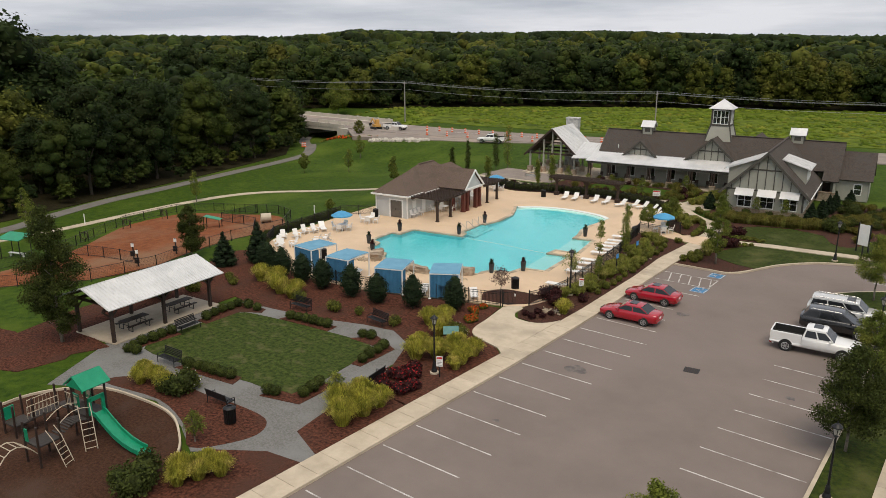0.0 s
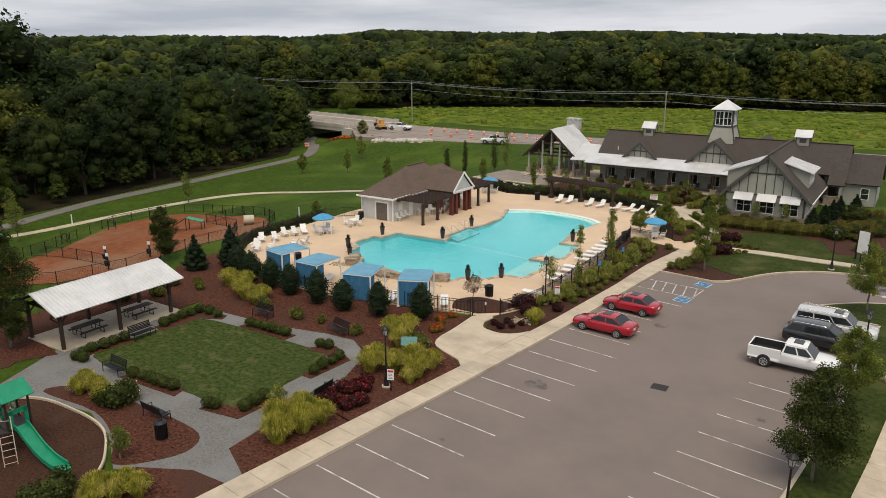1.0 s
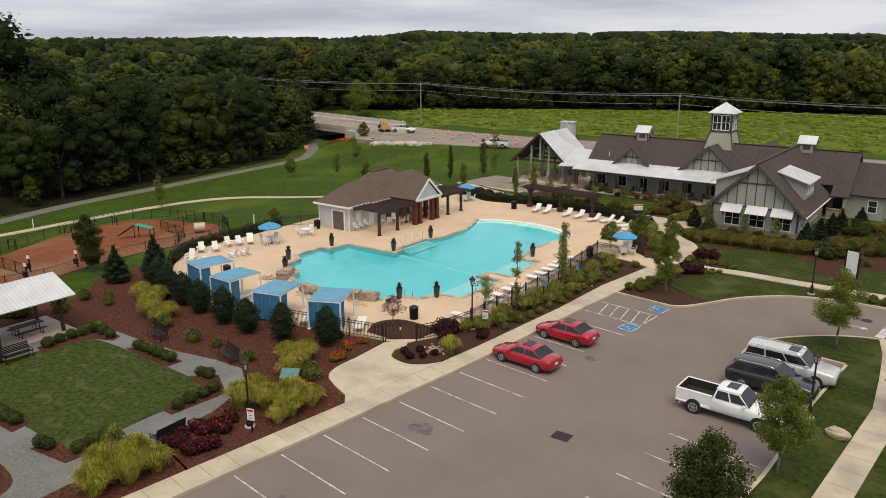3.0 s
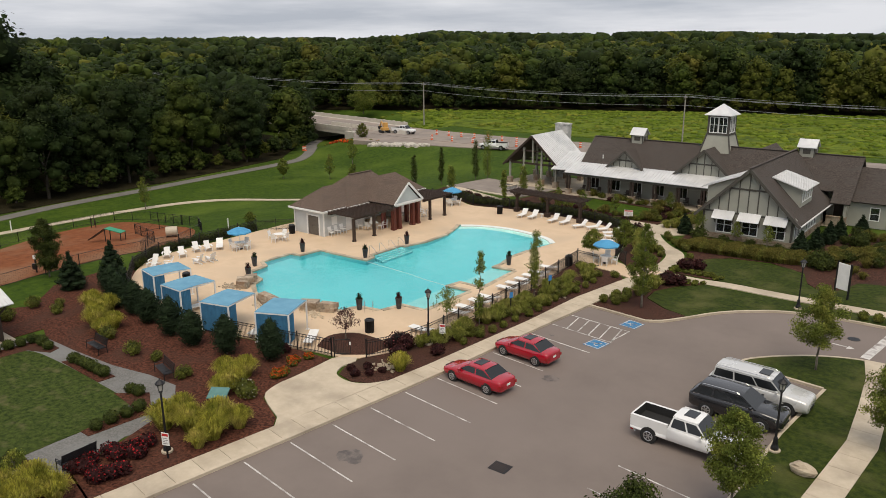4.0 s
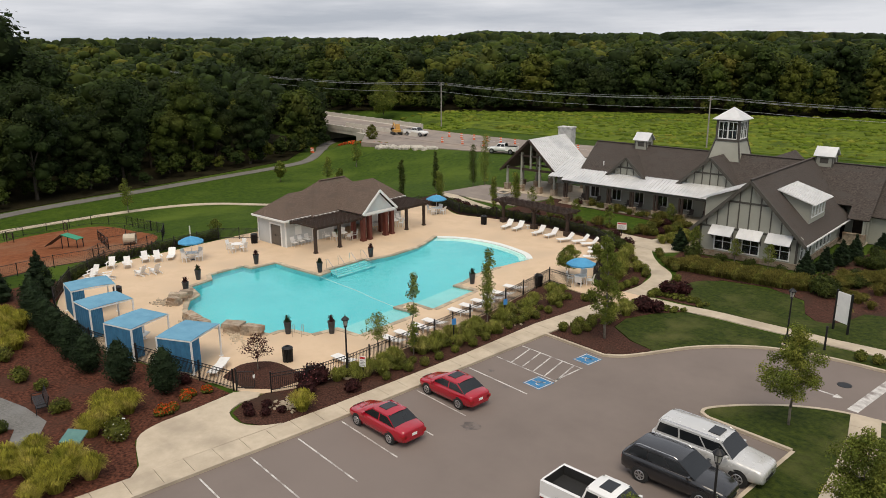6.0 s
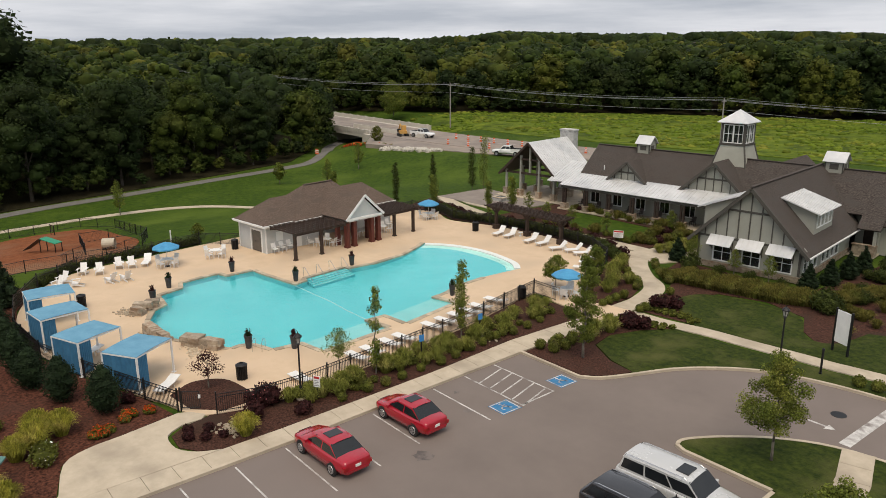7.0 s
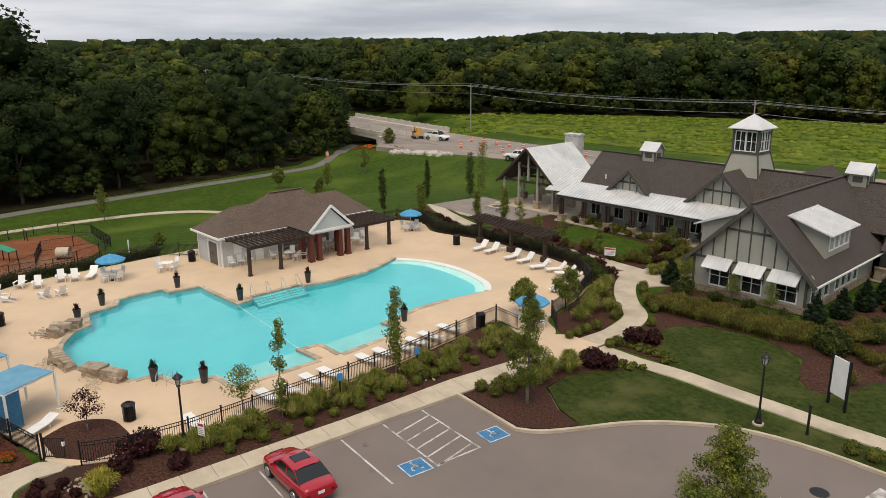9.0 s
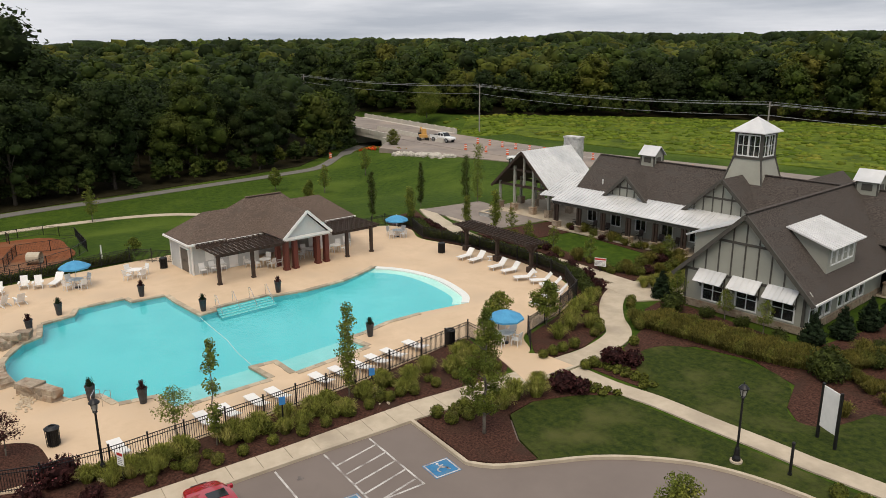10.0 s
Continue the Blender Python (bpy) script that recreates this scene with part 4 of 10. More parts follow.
def cupola(parent, u, v, z0, half, top, ridge, gable=True, label="small louvred roof cupola"):
    cup = part("cupola", Build().box(u - half, v - half, z0, u + half, v + half, top), M_SIDING, parent, label)
    for s in (-1, 1):
        for r in (-1, 1):
            part("corner_board", Build().box(u + s * half - 0.06, v + r * half - 0.06, z0, u + s * half + 0.06, v + r * half + 0.06, top), M_BATTEN, cup)
    for k, (a, b_, c, d) in enumerate(((u - half * 0.5, v - half - 0.03, u + half * 0.5, v - half), (u + half, v - half * 0.5, u + half + 0.03, v + half * 0.5))):
        part("louvre", Build().box(a, b_, top - 0.75, c, d, top - 0.2), M_BATTEN, cup)
    e = half + 0.25
    part("cupola_roof", Build().plate([(u - e, v - e, top), (u + e, v - e, top), (u + e, v, ridge), (u - e, v, ridge)], 0.06).plate([(u + e, v + e, top), (u - e, v + e, top), (u - e, v, ridge), (u + e, v, ridge)], 0.06), M_METALROOF, cup)
    g = Build()
    for s in (-1, 1):
        g.face((u + s * half, v - half, top), (u + s * half, v + half, top), (u + s * half, v, ridge - 0.1))
    part("cupola_gable", g, M_SIDING, cup)


def gable_face(parent, u0, u1, v, z0, zt, battens=0.75, rail=None, name="gable_wall"):
    """A triangular board-and-batten gable that faces -v, with its battens."""
    uc = (u0 + u1) / 2
    wall = part(name, Build().plate([(u0, v, z0), (u1, v, z0), (uc, v, zt)], 0.15), M_SIDING, parent)
    n = round((u1 - u0) / battens)
    for i in range(1, n):
        u = u0 + (u1 - u0) * i / n
        h = z0 + (zt - z0) * (1 - abs(u - uc) / (uc - u0))
        part("batten", Build().box(u - 0.05, v - 0.05, z0, u + 0.05, v - 0.003, h - 0.05), M_BATTEN, wall)
    if rail:
        k = (rail - z0) / (zt - z0)
        part("rail", Build().box(u0 + (uc - u0) * k, v - 0.06, rail - 0.09, u1 - (u1 - uc) * k, v - 0.003, rail + 0.09), M_BATTEN, wall)
    part("rail", Build().box(u0 + 0.2, v - 0.06, z0 - 0.08, u1 - 0.2, v - 0.003, z0 + 0.1), M_BATTEN, wall)
    return wall


def barge(parent, p, q):
    part("barge_board", Build().beam(p, q, 0.12, 0.3), M_BATTEN, parent)


def build_clubhouse():
    club = thing("clubhouse", "long sage-grey clubhouse with dark shingle and pale metal roofs", "building")
    club.matrix_basis = pose(-22.6, 97.7, 0, 0, 0, 8)
    # front wing
    holes = [(1.55, 3.15, 0.75, 2.35), (4.2, 5.75, 0.75, 2.35), (6.85, 8.45, 0.75, 2.35)]
    p, q = (-9.2, 0), (0, 0)
    part("wall", wall_build(p, q, 0.0, 3.0, holes), M_SIDING, club)
    for a, c, z0, z1 in holes:
        window(club, p, q, a, c, z0, z1, 2, 2)
    p2, q2 = (0, 0.0), (0, 13.6)
    east = [(0.7 + 1.25 * i + (0.9 if i > 2 else 0), 1.6 + 1.25 * i + (0.9 if i > 2 else 0), 0.75, 2.45) for i in range(7)]
    part("wall", wall_build(p2, q2, 0.0, 3.0, east), M_SIDING, club)
    for a, c, z0, z1 in east:
        window(club, p2, q2, a, c, z0, z1, 1, 2)
    part("wall", wall_build((-9.2, 13.5), (-9.2, 0.16), 0.0, 3.0, [(3.2, 4.4, 0.9, 2.4), (8.5, 9.7, 0.9, 2.4)]), M_SIDING, club)
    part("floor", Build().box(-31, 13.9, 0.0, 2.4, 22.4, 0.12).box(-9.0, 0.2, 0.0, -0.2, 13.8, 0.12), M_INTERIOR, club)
    part("stone_base", Build().box(-9.28, -0.09, 0, 0.09, -0.005, 0.55).box(0.005, 0.0, 0, 0.09, 13.4, 0.55), M_STONE, club, "stacked fieldstone plinth")
    rng = random.Random(5)
    stones = Build()
    for row in range(3):
        s = -9.3
        while s < 0.1:
            w = rng.uniform(0.25, 0.6)
            stones.box(s + 0.01, -0.09 - rng.uniform(0.02, 0.05), row * 0.18 + 0.01, min(s + w, 0.14) - 0.01, -0.09, row * 0.18 + 0.175)
            s += w
        s = 0.0
        while s < 13.2:
            w = rng.uniform(0.25, 0.6)
            stones.box(0.09, s + 0.01, row * 0.18 + 0.01, 0.09 + rng.uniform(0.02, 0.05), s + w - 0.01, row * 0.18 + 0.175)
            s += w
    tagged(part("plinth_stone", stones, M_STONE, club), kind="stuff")
    gable_face(club, -9.55, 0.35, -0.004, 2.9, 7.75, 0.99, 5.55)
    for u in (-9.1, -0.1):
        part("corner_board", Build().box(u - 0.1, -0.05, 0.6, u + 0.1, -0.003, 3.0), M_BATTEN, club)
    for u in (-7.65 + 0.75, -5.0 + 0.75, -2.35 + 0.75):
        aw = metal_roof(club, (u - 1.1, -1.0, 2.32), (u + 1.1, -1.0, 2.32), (u + 1.1, -0.04, 3.1), (u - 1.1, -0.04, 3.1), "awning", 0.4, 0.05)
        for s in (-0.95, 0.95):
            part("bracket", Build().beam((u + s, -0.06, 1.9), (u + s, -0.85, 2.35), 0.08, 0.1).box(u + s - 0.04, -0.1, 1.7, u + s + 0.04, -0.05, 2.7), M_BATTEN, aw)
    ov = -0.45
    for a, c in (((-10.0, 2.5), (-4.62, 7.85)), ((0.75, 2.5), (-4.62, 7.85))):
        pts = [(a[0], ov, a[1]), (c[0], ov, c[1]), (c[0], 18.2, c[1] - 0.1), (a[0], 14.2, a[1])]
        if a[0] > c[0]:
            pts = [(a[0], ov, a[1]), (a[0], 14.2, a[1]), (c[0], 18.2, c[1] - 0.1), (c[0], ov, c[1])]
        else:
            pts = [(a[0], 14.2, a[1]), (a[0], ov, a[1]), (c[0], ov, c[1]), (c[0], 18.2, c[1] - 0.1)]
        part("roof", Build().plate(pts, 0.16), M_SHINGLE, club, "dark weathered shingle roof")
        barge(club, (a[0], ov - 0.03, a[1] - 0.2), (c[0], ov - 0.03, c[1] - 0.2))
    part("ridge_cap", Build().beam((-4.62, ov, 7.88), (-4.62, 18.2, 7.8), 0.3, 0.06), M_SHINGLE, club)
    part("gutter", Build().beam((0.78, ov, 2.42), (0.78, 14.0, 2.42), 0.12, 0.12), M_WHITE, club)
    # shed dormers on the wing
    dorm = part("dormer", Build().hexa([(-3.2, 3.5, 4.5), (-0.35, 3.5, 3.6), (-0.35, 8.4, 3.6), (-3.2, 8.4, 4.5), (-3.2, 3.5, 6.45), (-0.35, 3.5, 5.5), (-0.35, 8.4, 5.5), (-3.2, 8.4, 6.45)]), M_SIDING, club, "sage shed dormer with a row of windows")
    metal_roof(club, (0.15, 3.1, 5.5), (0.15, 8.8, 5.5), (-3.35, 8.8, 6.6), (-3.35, 3.1, 6.6), "dormer_roof")
    for i in range(4):
        window(club, (-0.34, 3.5), (-0.34, 8.4), 0.55 + 1.0 * i, 1.35 + 1.0 * i, 4.15, 5.25, 1, 2)
    part("dormer", Build().hexa([(-9.3, 1.2, 3.0), (-5.6, 1.2, 6.4), (-5.6, 6.6, 6.4), (-9.3, 6.6, 3.0), (-9.3, 1.2, 5.3), (-5.6, 1.2, 6.75), (-5.6, 6.6, 6.75), (-9.3, 6.6, 5.3)]), M_SIDING, club, "sage shed dormer facing the porch")
    metal_roof(club, (-9.9, 7.0, 5.2), (-9.9, 0.8, 5.2), (-5.2, 0.8, 7.05), (-5.2, 7.0, 7.05), "dormer_roof")
    # long main range
    ph = [(1.2 + 3.1 * i, 2.4 + 3.1 * i, 0.8, 2.3) for i in range(7)]
    part("wall", wall_build((-31.0, 14.2), (-9.2, 14.2), 0.0, 4.1, ph), M_SIDING, club)
    for a, c, z0, z1 in ph:
        window(club, (-31.0, 14.2), (-9.2, 14.2), a, c, z0, z1, 2, 1)
    part("wall", wall_build((0, 15.4), (2.4, 15.4), 0.0, 3.4, [(0.7, 1.7, 0.0, 2.1)]), M_SIDING, club)
    part("door", Build().box(0.72, 15.44, 0.02, 1.68, 15.5, 2.08), M_DARKWOOD, club, "dark timber side door")
    part("roof", Build().plate([(0.76, 12.5, 2.77), (2.8, 12.5, 2.77), (2.8, 13.8, 3.85), (0.76, 13.8, 3.85)], 0.16), M_SHINGLE, club)
    part("porch_floor", Build().box(0.1, 12.6, 0.0, 2.5, 15.4, 0.15), M_CONCRETE, club)
    part("porch_parapet", Build().box(0.5, 12.62, 0.15, 2.5, 13.0, 1.15).box(0.45, 12.57, 1.15, 2.55, 13.05, 1.25).box(2.1, 13.0, 0.15, 2.5, 13.55, 1.15), M_STONE, club, "fieldstone porch parapet")
    part("post", Build().box(2.2, 12.7, 1.25, 2.45, 12.95, 2.75), M_SIDING, club)
    part("wall", wall_build((2.4, 13.8), (2.4, 22.5), 0.0, 3.4), M_SIDING, club)
    part("wall", wall_build((2.4, 22.5), (-31.0, 22.5), 0.0, 3.4), M_SIDING, club)
    part("wall", wall_build((-31.0, 22.5), (-31.0, 14.2), 0.0, 3.4), M_SIDING, club)
    part("gable_wall", Build().plate([(-31.0, 22.6, 3.3), (-31.0, 14.1, 3.3), (-31.0, 18.1, 7.2)], 0.15), M_SIDING, club)
    part("gable_wall", Build().plate([(2.4, 13.6, 3.3), (2.4, 22.6, 3.3), (2.4, 18.1, 7.2)], 0.15), M_SIDING, club)
    part("roof", Build().plate([(-31.4, 13.8, 3.85), (2.8, 13.8, 3.85), (2.8, 18.1, 7.42), (-31.4, 18.1, 7.42)], 0.16), M_SHINGLE, club, "dark weathered shingle roof")
    part("roof", Build().plate([(2.8, 23.0, 3.2), (-31.4, 23.0, 3.2), (-31.4, 18.1, 7.42), (2.8, 18.1, 7.42)], 0.16), M_SHINGLE, club)
    part("ridge_cap", Build().beam((-31.4, 18.1, 7.46), (2.8, 18.1, 7.46), 0.3, 0.06), M_SHINGLE, club)
    barge(club, (-31.42, 13.8, 3.7), (-31.42, 18.1, 7.25))
    # lower east range
    part("wall", wall_build((2.41, 14.6), (6.4, 14.6), 0.0, 3.0, [(2.2, 3.1, 0.9, 2.3)]), M_SIDING, club)
    window(club, (2.41, 14.6), (6.4, 14.6), 2.2, 3.1, 0.9, 2.3, 1, 2)
    part("wall", wall_build((6.4, 14.6), (6.4, 22.0), 0.0, 3.0), M_SIDING, club)
    part("roof", Build().plate([(2.42, 14.1, 2.9), (6.8, 14.1, 2.9), (6.8, 18.1, 6.3), (2.42, 18.1, 6.3)], 0.15).plate([(6.8, 22.5, 2.6), (2.42, 22.5, 2.6), (2.42, 18.1, 6.3), (6.8, 18.1, 6.3)], 0.15), M_SHINGLE, club)
    part("gable_wall", Build().plate([(6.4, 14.6, 2.9), (6.4, 22.2, 2.7), (6.4, 18.1, 6.1)], 0.15), M_SIDING, club)
    # rear range behind the tower
    part("rear_roof", Build().plate([(-5.5, 18.2, 3.2), (-5.5, 29, 3.2), (-9.8, 29, 7.0), (-9.8, 18.2, 7.0)], 0.15).plate([(-14.2, 29, 3.2), (-14.2, 18.2, 3.2), (-9.8, 18.2, 7.0), (-9.8, 29, 7.0)], 0.15), M_SHINGLE, club)
    part("wall", wall_build((-6.0, 22.6), (-6.0, 28.6), 0.0, 3.4), M_SIDING, club)
    part("wall", wall_build((-6.0, 28.6), (-13.8, 28.6), 0.0, 3.4), M_SIDING, club)
    part("wall", wall_build((-13.8, 28.6), (-13.8, 22.6), 0.0, 3.4), M_SIDING, club)
    # porch
    metal_roof(club, (-32.4, 11.0, 3.1), (-9.6, 11.0, 3.1), (-9.6, 14.25, 4.2), (-32.4, 14.25, 4.2), "porch_roof")
    part("porch_beam", Build().box(-32.2, 11.15, 2.72, -9.7, 11.4, 3.0), M_BATTEN, club)
    # Dark sheet added below the porch roof to deepen the shade there.
    part("porch_ceiling", Build().plate([(-32.3, 11.15, 2.98), (-9.7, 11.15, 2.98), (-9.7, 14.15, 4.0), (-32.3, 14.15, 4.0)], 0.04), M_DARKWOOD, club, "dark timber panel added under the porch roof to hold its shade")
    part("porch_floor", Build().box(-32.6, 11.0, 0.0, -9.2, 14.2, 0.15), M_CONCRETE, club)
    for i in range(8):
        u = -31.8 + 3.1 * i
        part("pier", Build().box(u - 0.38, 11.05, 0.15, u + 0.38, 11.75, 0.75).box(u - 0.44, 11.0, 0.75, u + 0.44, 11.8, 0.83), M_STONE, club, "fieldstone pier base")
        part("post", Build().box(u - 0.27, 11.2, 0.83, u - 0.07, 11.4, 2.72), M_DARKWOOD, club)
        part("post", Build().box(u + 0.07, 11.2, 0.83, u + 0.27, 11.4, 2.72), M_DARKWOOD, club)
    # two cross gables over the porch
    for u0, u1, zt, bat in ((-27.4, -22.1, 6.25, 0.95), (-18.0, -10.5, 7.25, 0.95)):
        uc = (u0 + u1) / 2
        gable_face(club, u0, u1, 14.0, 3.95, zt, bat, 3.95 + (zt - 3.95) * 0.46)
        back = 14.0 + (zt - 3.85) * 1.17
        e = 0.35
        for s, ue in ((-1, u0 - e), (1, u1 + e)):
            ze = 3.95 - e * (zt - 3.95) / (uc - u0)
            pts = [(ue, 13.55, ze), (uc, 13.55, zt + 0.12), (uc, back + 0.35, zt + 0.12), (ue, 14.2, ze)]
            part("gable_roof", Build().plate(pts if s > 0 else pts[::-1], -0.14 if s > 0 else -0.14), M_SHINGLE, club)
            barge(club, (ue, 13.5, ze - 0.1), (uc, 13.5, zt))
    # tower
    u, v = -14.15, 19.0
    part("tower_base", Build().hexa([(u - 2.15, v - 2.15, 5.6), (u + 2.15, v - 2.15, 5.6), (u + 2.15, v + 2.15, 5.6), (u - 2.15, v + 2.15, 5.6), (u - 1.35, v - 1.35, 8.85), (u + 1.35, v - 1.35, 8.85), (u + 1.35, v + 1.35, 8.85), (u - 1.35, v + 1.35, 8.85)]), M_SIDING, club, "flared sage-grey tower base")
    for s, r in ((-1, -1), (1, -1), (1, 1), (-1, 1)):
        part("corner_board", Build().beam((u + s * 2.17, v + r * 2.17, 5.6), (u + s * 1.37, v + r * 1.37, 8.85), 0.14, 0.14), M_BATTEN, club)
        part("lantern_post", Build().box(u + s * 1.25 - 0.13, v + r * 1.25 - 0.13, 8.9, u + s * 1.25 + 0.13, v + r * 1.25 + 0.13, 11.3), M_BATTEN, club)
    part("lantern_sill", Build().box(u - 1.45, v - 1.45, 8.82, u + 1.45, v + 1.45, 9.0), M_BATTEN, club)
    part("lantern_head", Build().box(u - 1.42, v - 1.42, 11.15, u + 1.42, v + 1.42, 11.35), M_BATTEN, club)
    for p, q in (((u - 1.3, v - 1.3), (u + 1.3, v - 1.3)), ((u + 1.3, v - 1.3), (u + 1.3, v + 1.3)), ((u + 1.3, v + 1.3), (u - 1.3, v + 1.3)), ((u - 1.3, v + 1.3), (u - 1.3, v - 1.3))):
        for s0 in (0.22, 1.35):
            window(club, p, q, s0, s0 + 1.02, 9.12, 11.02, 2, 2)
    part("tower_roof", Build().face((u - 1.75, v - 1.75, 11.35), (u + 1.75, v - 1.75, 11.35), (u, v, 12.7)).face((u + 1.75, v - 1.75, 11.35), (u + 1.75, v + 1.75, 11.35), (u, v, 12.7)).face((u + 1.75, v + 1.75, 11.35), (u - 1.75, v + 1.75, 11.35), (u, v, 12.7)).face((u - 1.75, v + 1.75, 11.35), (u - 1.75, v - 1.75, 11.35), (u, v, 12.7)).box(u - 1.75, v - 1.75, 11.27, u + 1.75, v + 1.75, 11.348), M_METALROOF, club, "pale metal pyramid roof")
    cupola(club, -24.9, 18.3, 6.4, 0.8, 8.05, 9.0)
    cupola(club, -3.4, 18.4, 6.5, 0.85, 8.1, 9.05)
    for u, v, z in ((-28.6, 15.0, 5.05), (-3.0, 7.0, 6.3)):
        part("vent_pipe", Build().tube((u, v, z - 0.3), (u, v, z + 0.3), 0.07, 8), M_WHITE, club)
    return club


def build_open_pavilion():
    pav = thing("open_pavilion", "open timber pavilion with a steep pale metal roof and stone chimney", "pavilion")
    pav.matrix_basis = pose(-22.6, 97.7, 0, 0, 0, 8)
    u0, u1, uc, v0, v1 = -44.2, -34.6, -39.4, 13.7, 22.6
    metal_roof(pav, (u1, v0, 2.9), (u1, v1, 2.9), (uc, v1, 7.35), (uc, v0, 7.35), "roof_slope")
    metal_roof(pav, (u0, v1, 2.9), (u0, v0, 2.9), (uc, v0, 7.35), (uc, v1, 7.35), "roof_slope")
    for a in (u0, u1):
        k = 1 if a < uc else -1
        pts = [(a + 0.12 * k, v0 + 0.05, 2.85), (uc, v0 + 0.05, 7.2), (uc, v1 - 0.05, 7.2), (a + 0.12 * k, v1 - 0.05, 2.85)]
        # Underside shade of the slope, added as a dark panel.
        part("ceiling_panel", Build().plate(pts, 0.05 * k), M_DARKWOOD, pav, "dark timber panel added under the roof slope to hold its shade")
        part("barge_board", Build().beam((a, v0 - 0.04, 2.75), (uc, v0 - 0.04, 7.2), 0.1, 0.28), M_DARKWOOD, pav)
    metal_roof(pav, (-35.4, 12.6, 3.0), (-31.0, 12.6, 3.25), (-31.0, 18.0, 4.9), (-35.4, 18.0, 5.0), "link_roof")
    part("slab", Build().box(u0, v0 - 0.6, 0.0, -31.2, v1, 0.06), M_CONCRETE, pav)
    for v in (14.3, 18.0, 21.8):
        for u in (u0 + 0.9, u0 + 3.3, u1 - 3.3, u1 - 0.9):
            part("pier", Build().box(u - 0.35, v - 0.35, 0.06, u + 0.35, v + 0.35, 0.85).box(u - 0.4, v - 0.4, 0.85, u + 0.4, v + 0.4, 0.93), M_STONE, pav, "fieldstone pier base")
            h = 2.9 + (7.0 - 2.9) * (1 - abs(u - uc) / (uc - u0)) - 0.25
            part("post", Build().box(u - 0.13, v - 0.13, 0.93, u + 0.13, v + 0.13, h), M_SIDING, pav)
        part("tie_beam", Build().box(u0 + 0.5, v - 0.12, 3.0, u1 - 0.5, v + 0.12, 3.28), M_DARKWOOD, pav)
        part("collar_beam", Build().box(u0 + 2.5, v - 0.1, 4.9, u1 - 2.5, v + 0.1, 5.12), M_DARKWOOD, pav)
        part("king_post", Build().box(uc - 0.12, v - 0.12, 3.28, uc + 0.12, v + 0.12, 7.0), M_SIDING, pav)
    chim = part("chimney", Build().box(-40.6, 22.7, 0, -38.5, 23.9, 8.1).box(-40.7, 22.6, 8.1, -38.4, 24.0, 8.3), M_CHIMNEY, pav, "pale fieldstone chimney")
    rng = random.Random(8)
    stones = Build()
    for row in range(27):
        for (x, y, dx, dy) in ((-40.6, 22.68, 1, 0), (-38.48, 22.7, 0, 1)):
            s, ln = 0.0, 2.1 if dx else 1.2
            while s < ln - 0.1:
                w = min(rng.uniform(0.25, 0.55), ln - s)
                if dx:
                    stones.box(x + s + 0.01, y - rng.uniform(0.02, 0.05), row * 0.3 + 0.01, x + s + w - 0.01, y + 0.02, row * 0.3 + 0.29)
                else:
                    stones.box(x - 0.02, y + s + 0.01, row * 0.3 + 0.01, x + rng.uniform(0.02, 0.05), y + s + w - 0.01, row * 0.3 + 0.29)
                s += w
    tagged(part("chimney_stone", stones, M_CHIMNEY, chim), kind="stuff")


def pergola(parent, u0, u1, v0, v1, z, posts, pitch=0.32):
    """Dark timber pergola: beams on posts and close slats, all parts of the parent."""
    for u, v in posts:
        part("post", Build().box(u - 0.13, v - 0.13, 0, u + 0.13, v + 0.13, z - 0.2).box(u - 0.18, v - 0.18, 0, u + 0.18, v + 0.18, 0.12), M_DARKWOOD, parent)
    for u in (u0 + 0.25, u1 - 0.5):
        part("beam", Build().box(u, v0, z - 0.24, u + 0.1, v1, z - 0.02), M_DARKWOOD, parent)
    n = int((v1 - v0) / 0.45)
    for i in range(n + 1):
        v = v0 + (v1 - v0) * i / n
        part("rafter", Build().box(u0, v - 0.035, z - 0.02, u1, v + 0.035, z + 0.12), M_DARKWOOD, parent)
    n = int((u1 - u0) / pitch)
    for i in range(n + 1):
        u = u0 + (u1 - u0) * i / n
        part("slat", Build().box(u - 0.03, v0 - 0.1, z + 0.12, u + 0.03, v1 + 0.1, z + 0.17), M_DARKWOOD, parent)


def hip(b, u0, u1, v0, v1, z0, zr, r0, r1):
    """Hipped roof with a ridge along v from r0 to r1."""
    uc = (u0 + u1) / 2
    A, B_, C, D, E, F = (u0, v0, z0), (u1, v0, z0), (u1, v1, z0), (u0, v1, z0), (uc, r0, zr), (uc, r1, zr)
    for f in ((A, B_, E), (B_, C, F, E), (C, D, F), (D, A, E, F)):
        b.plate(f, 0.14)
    return b


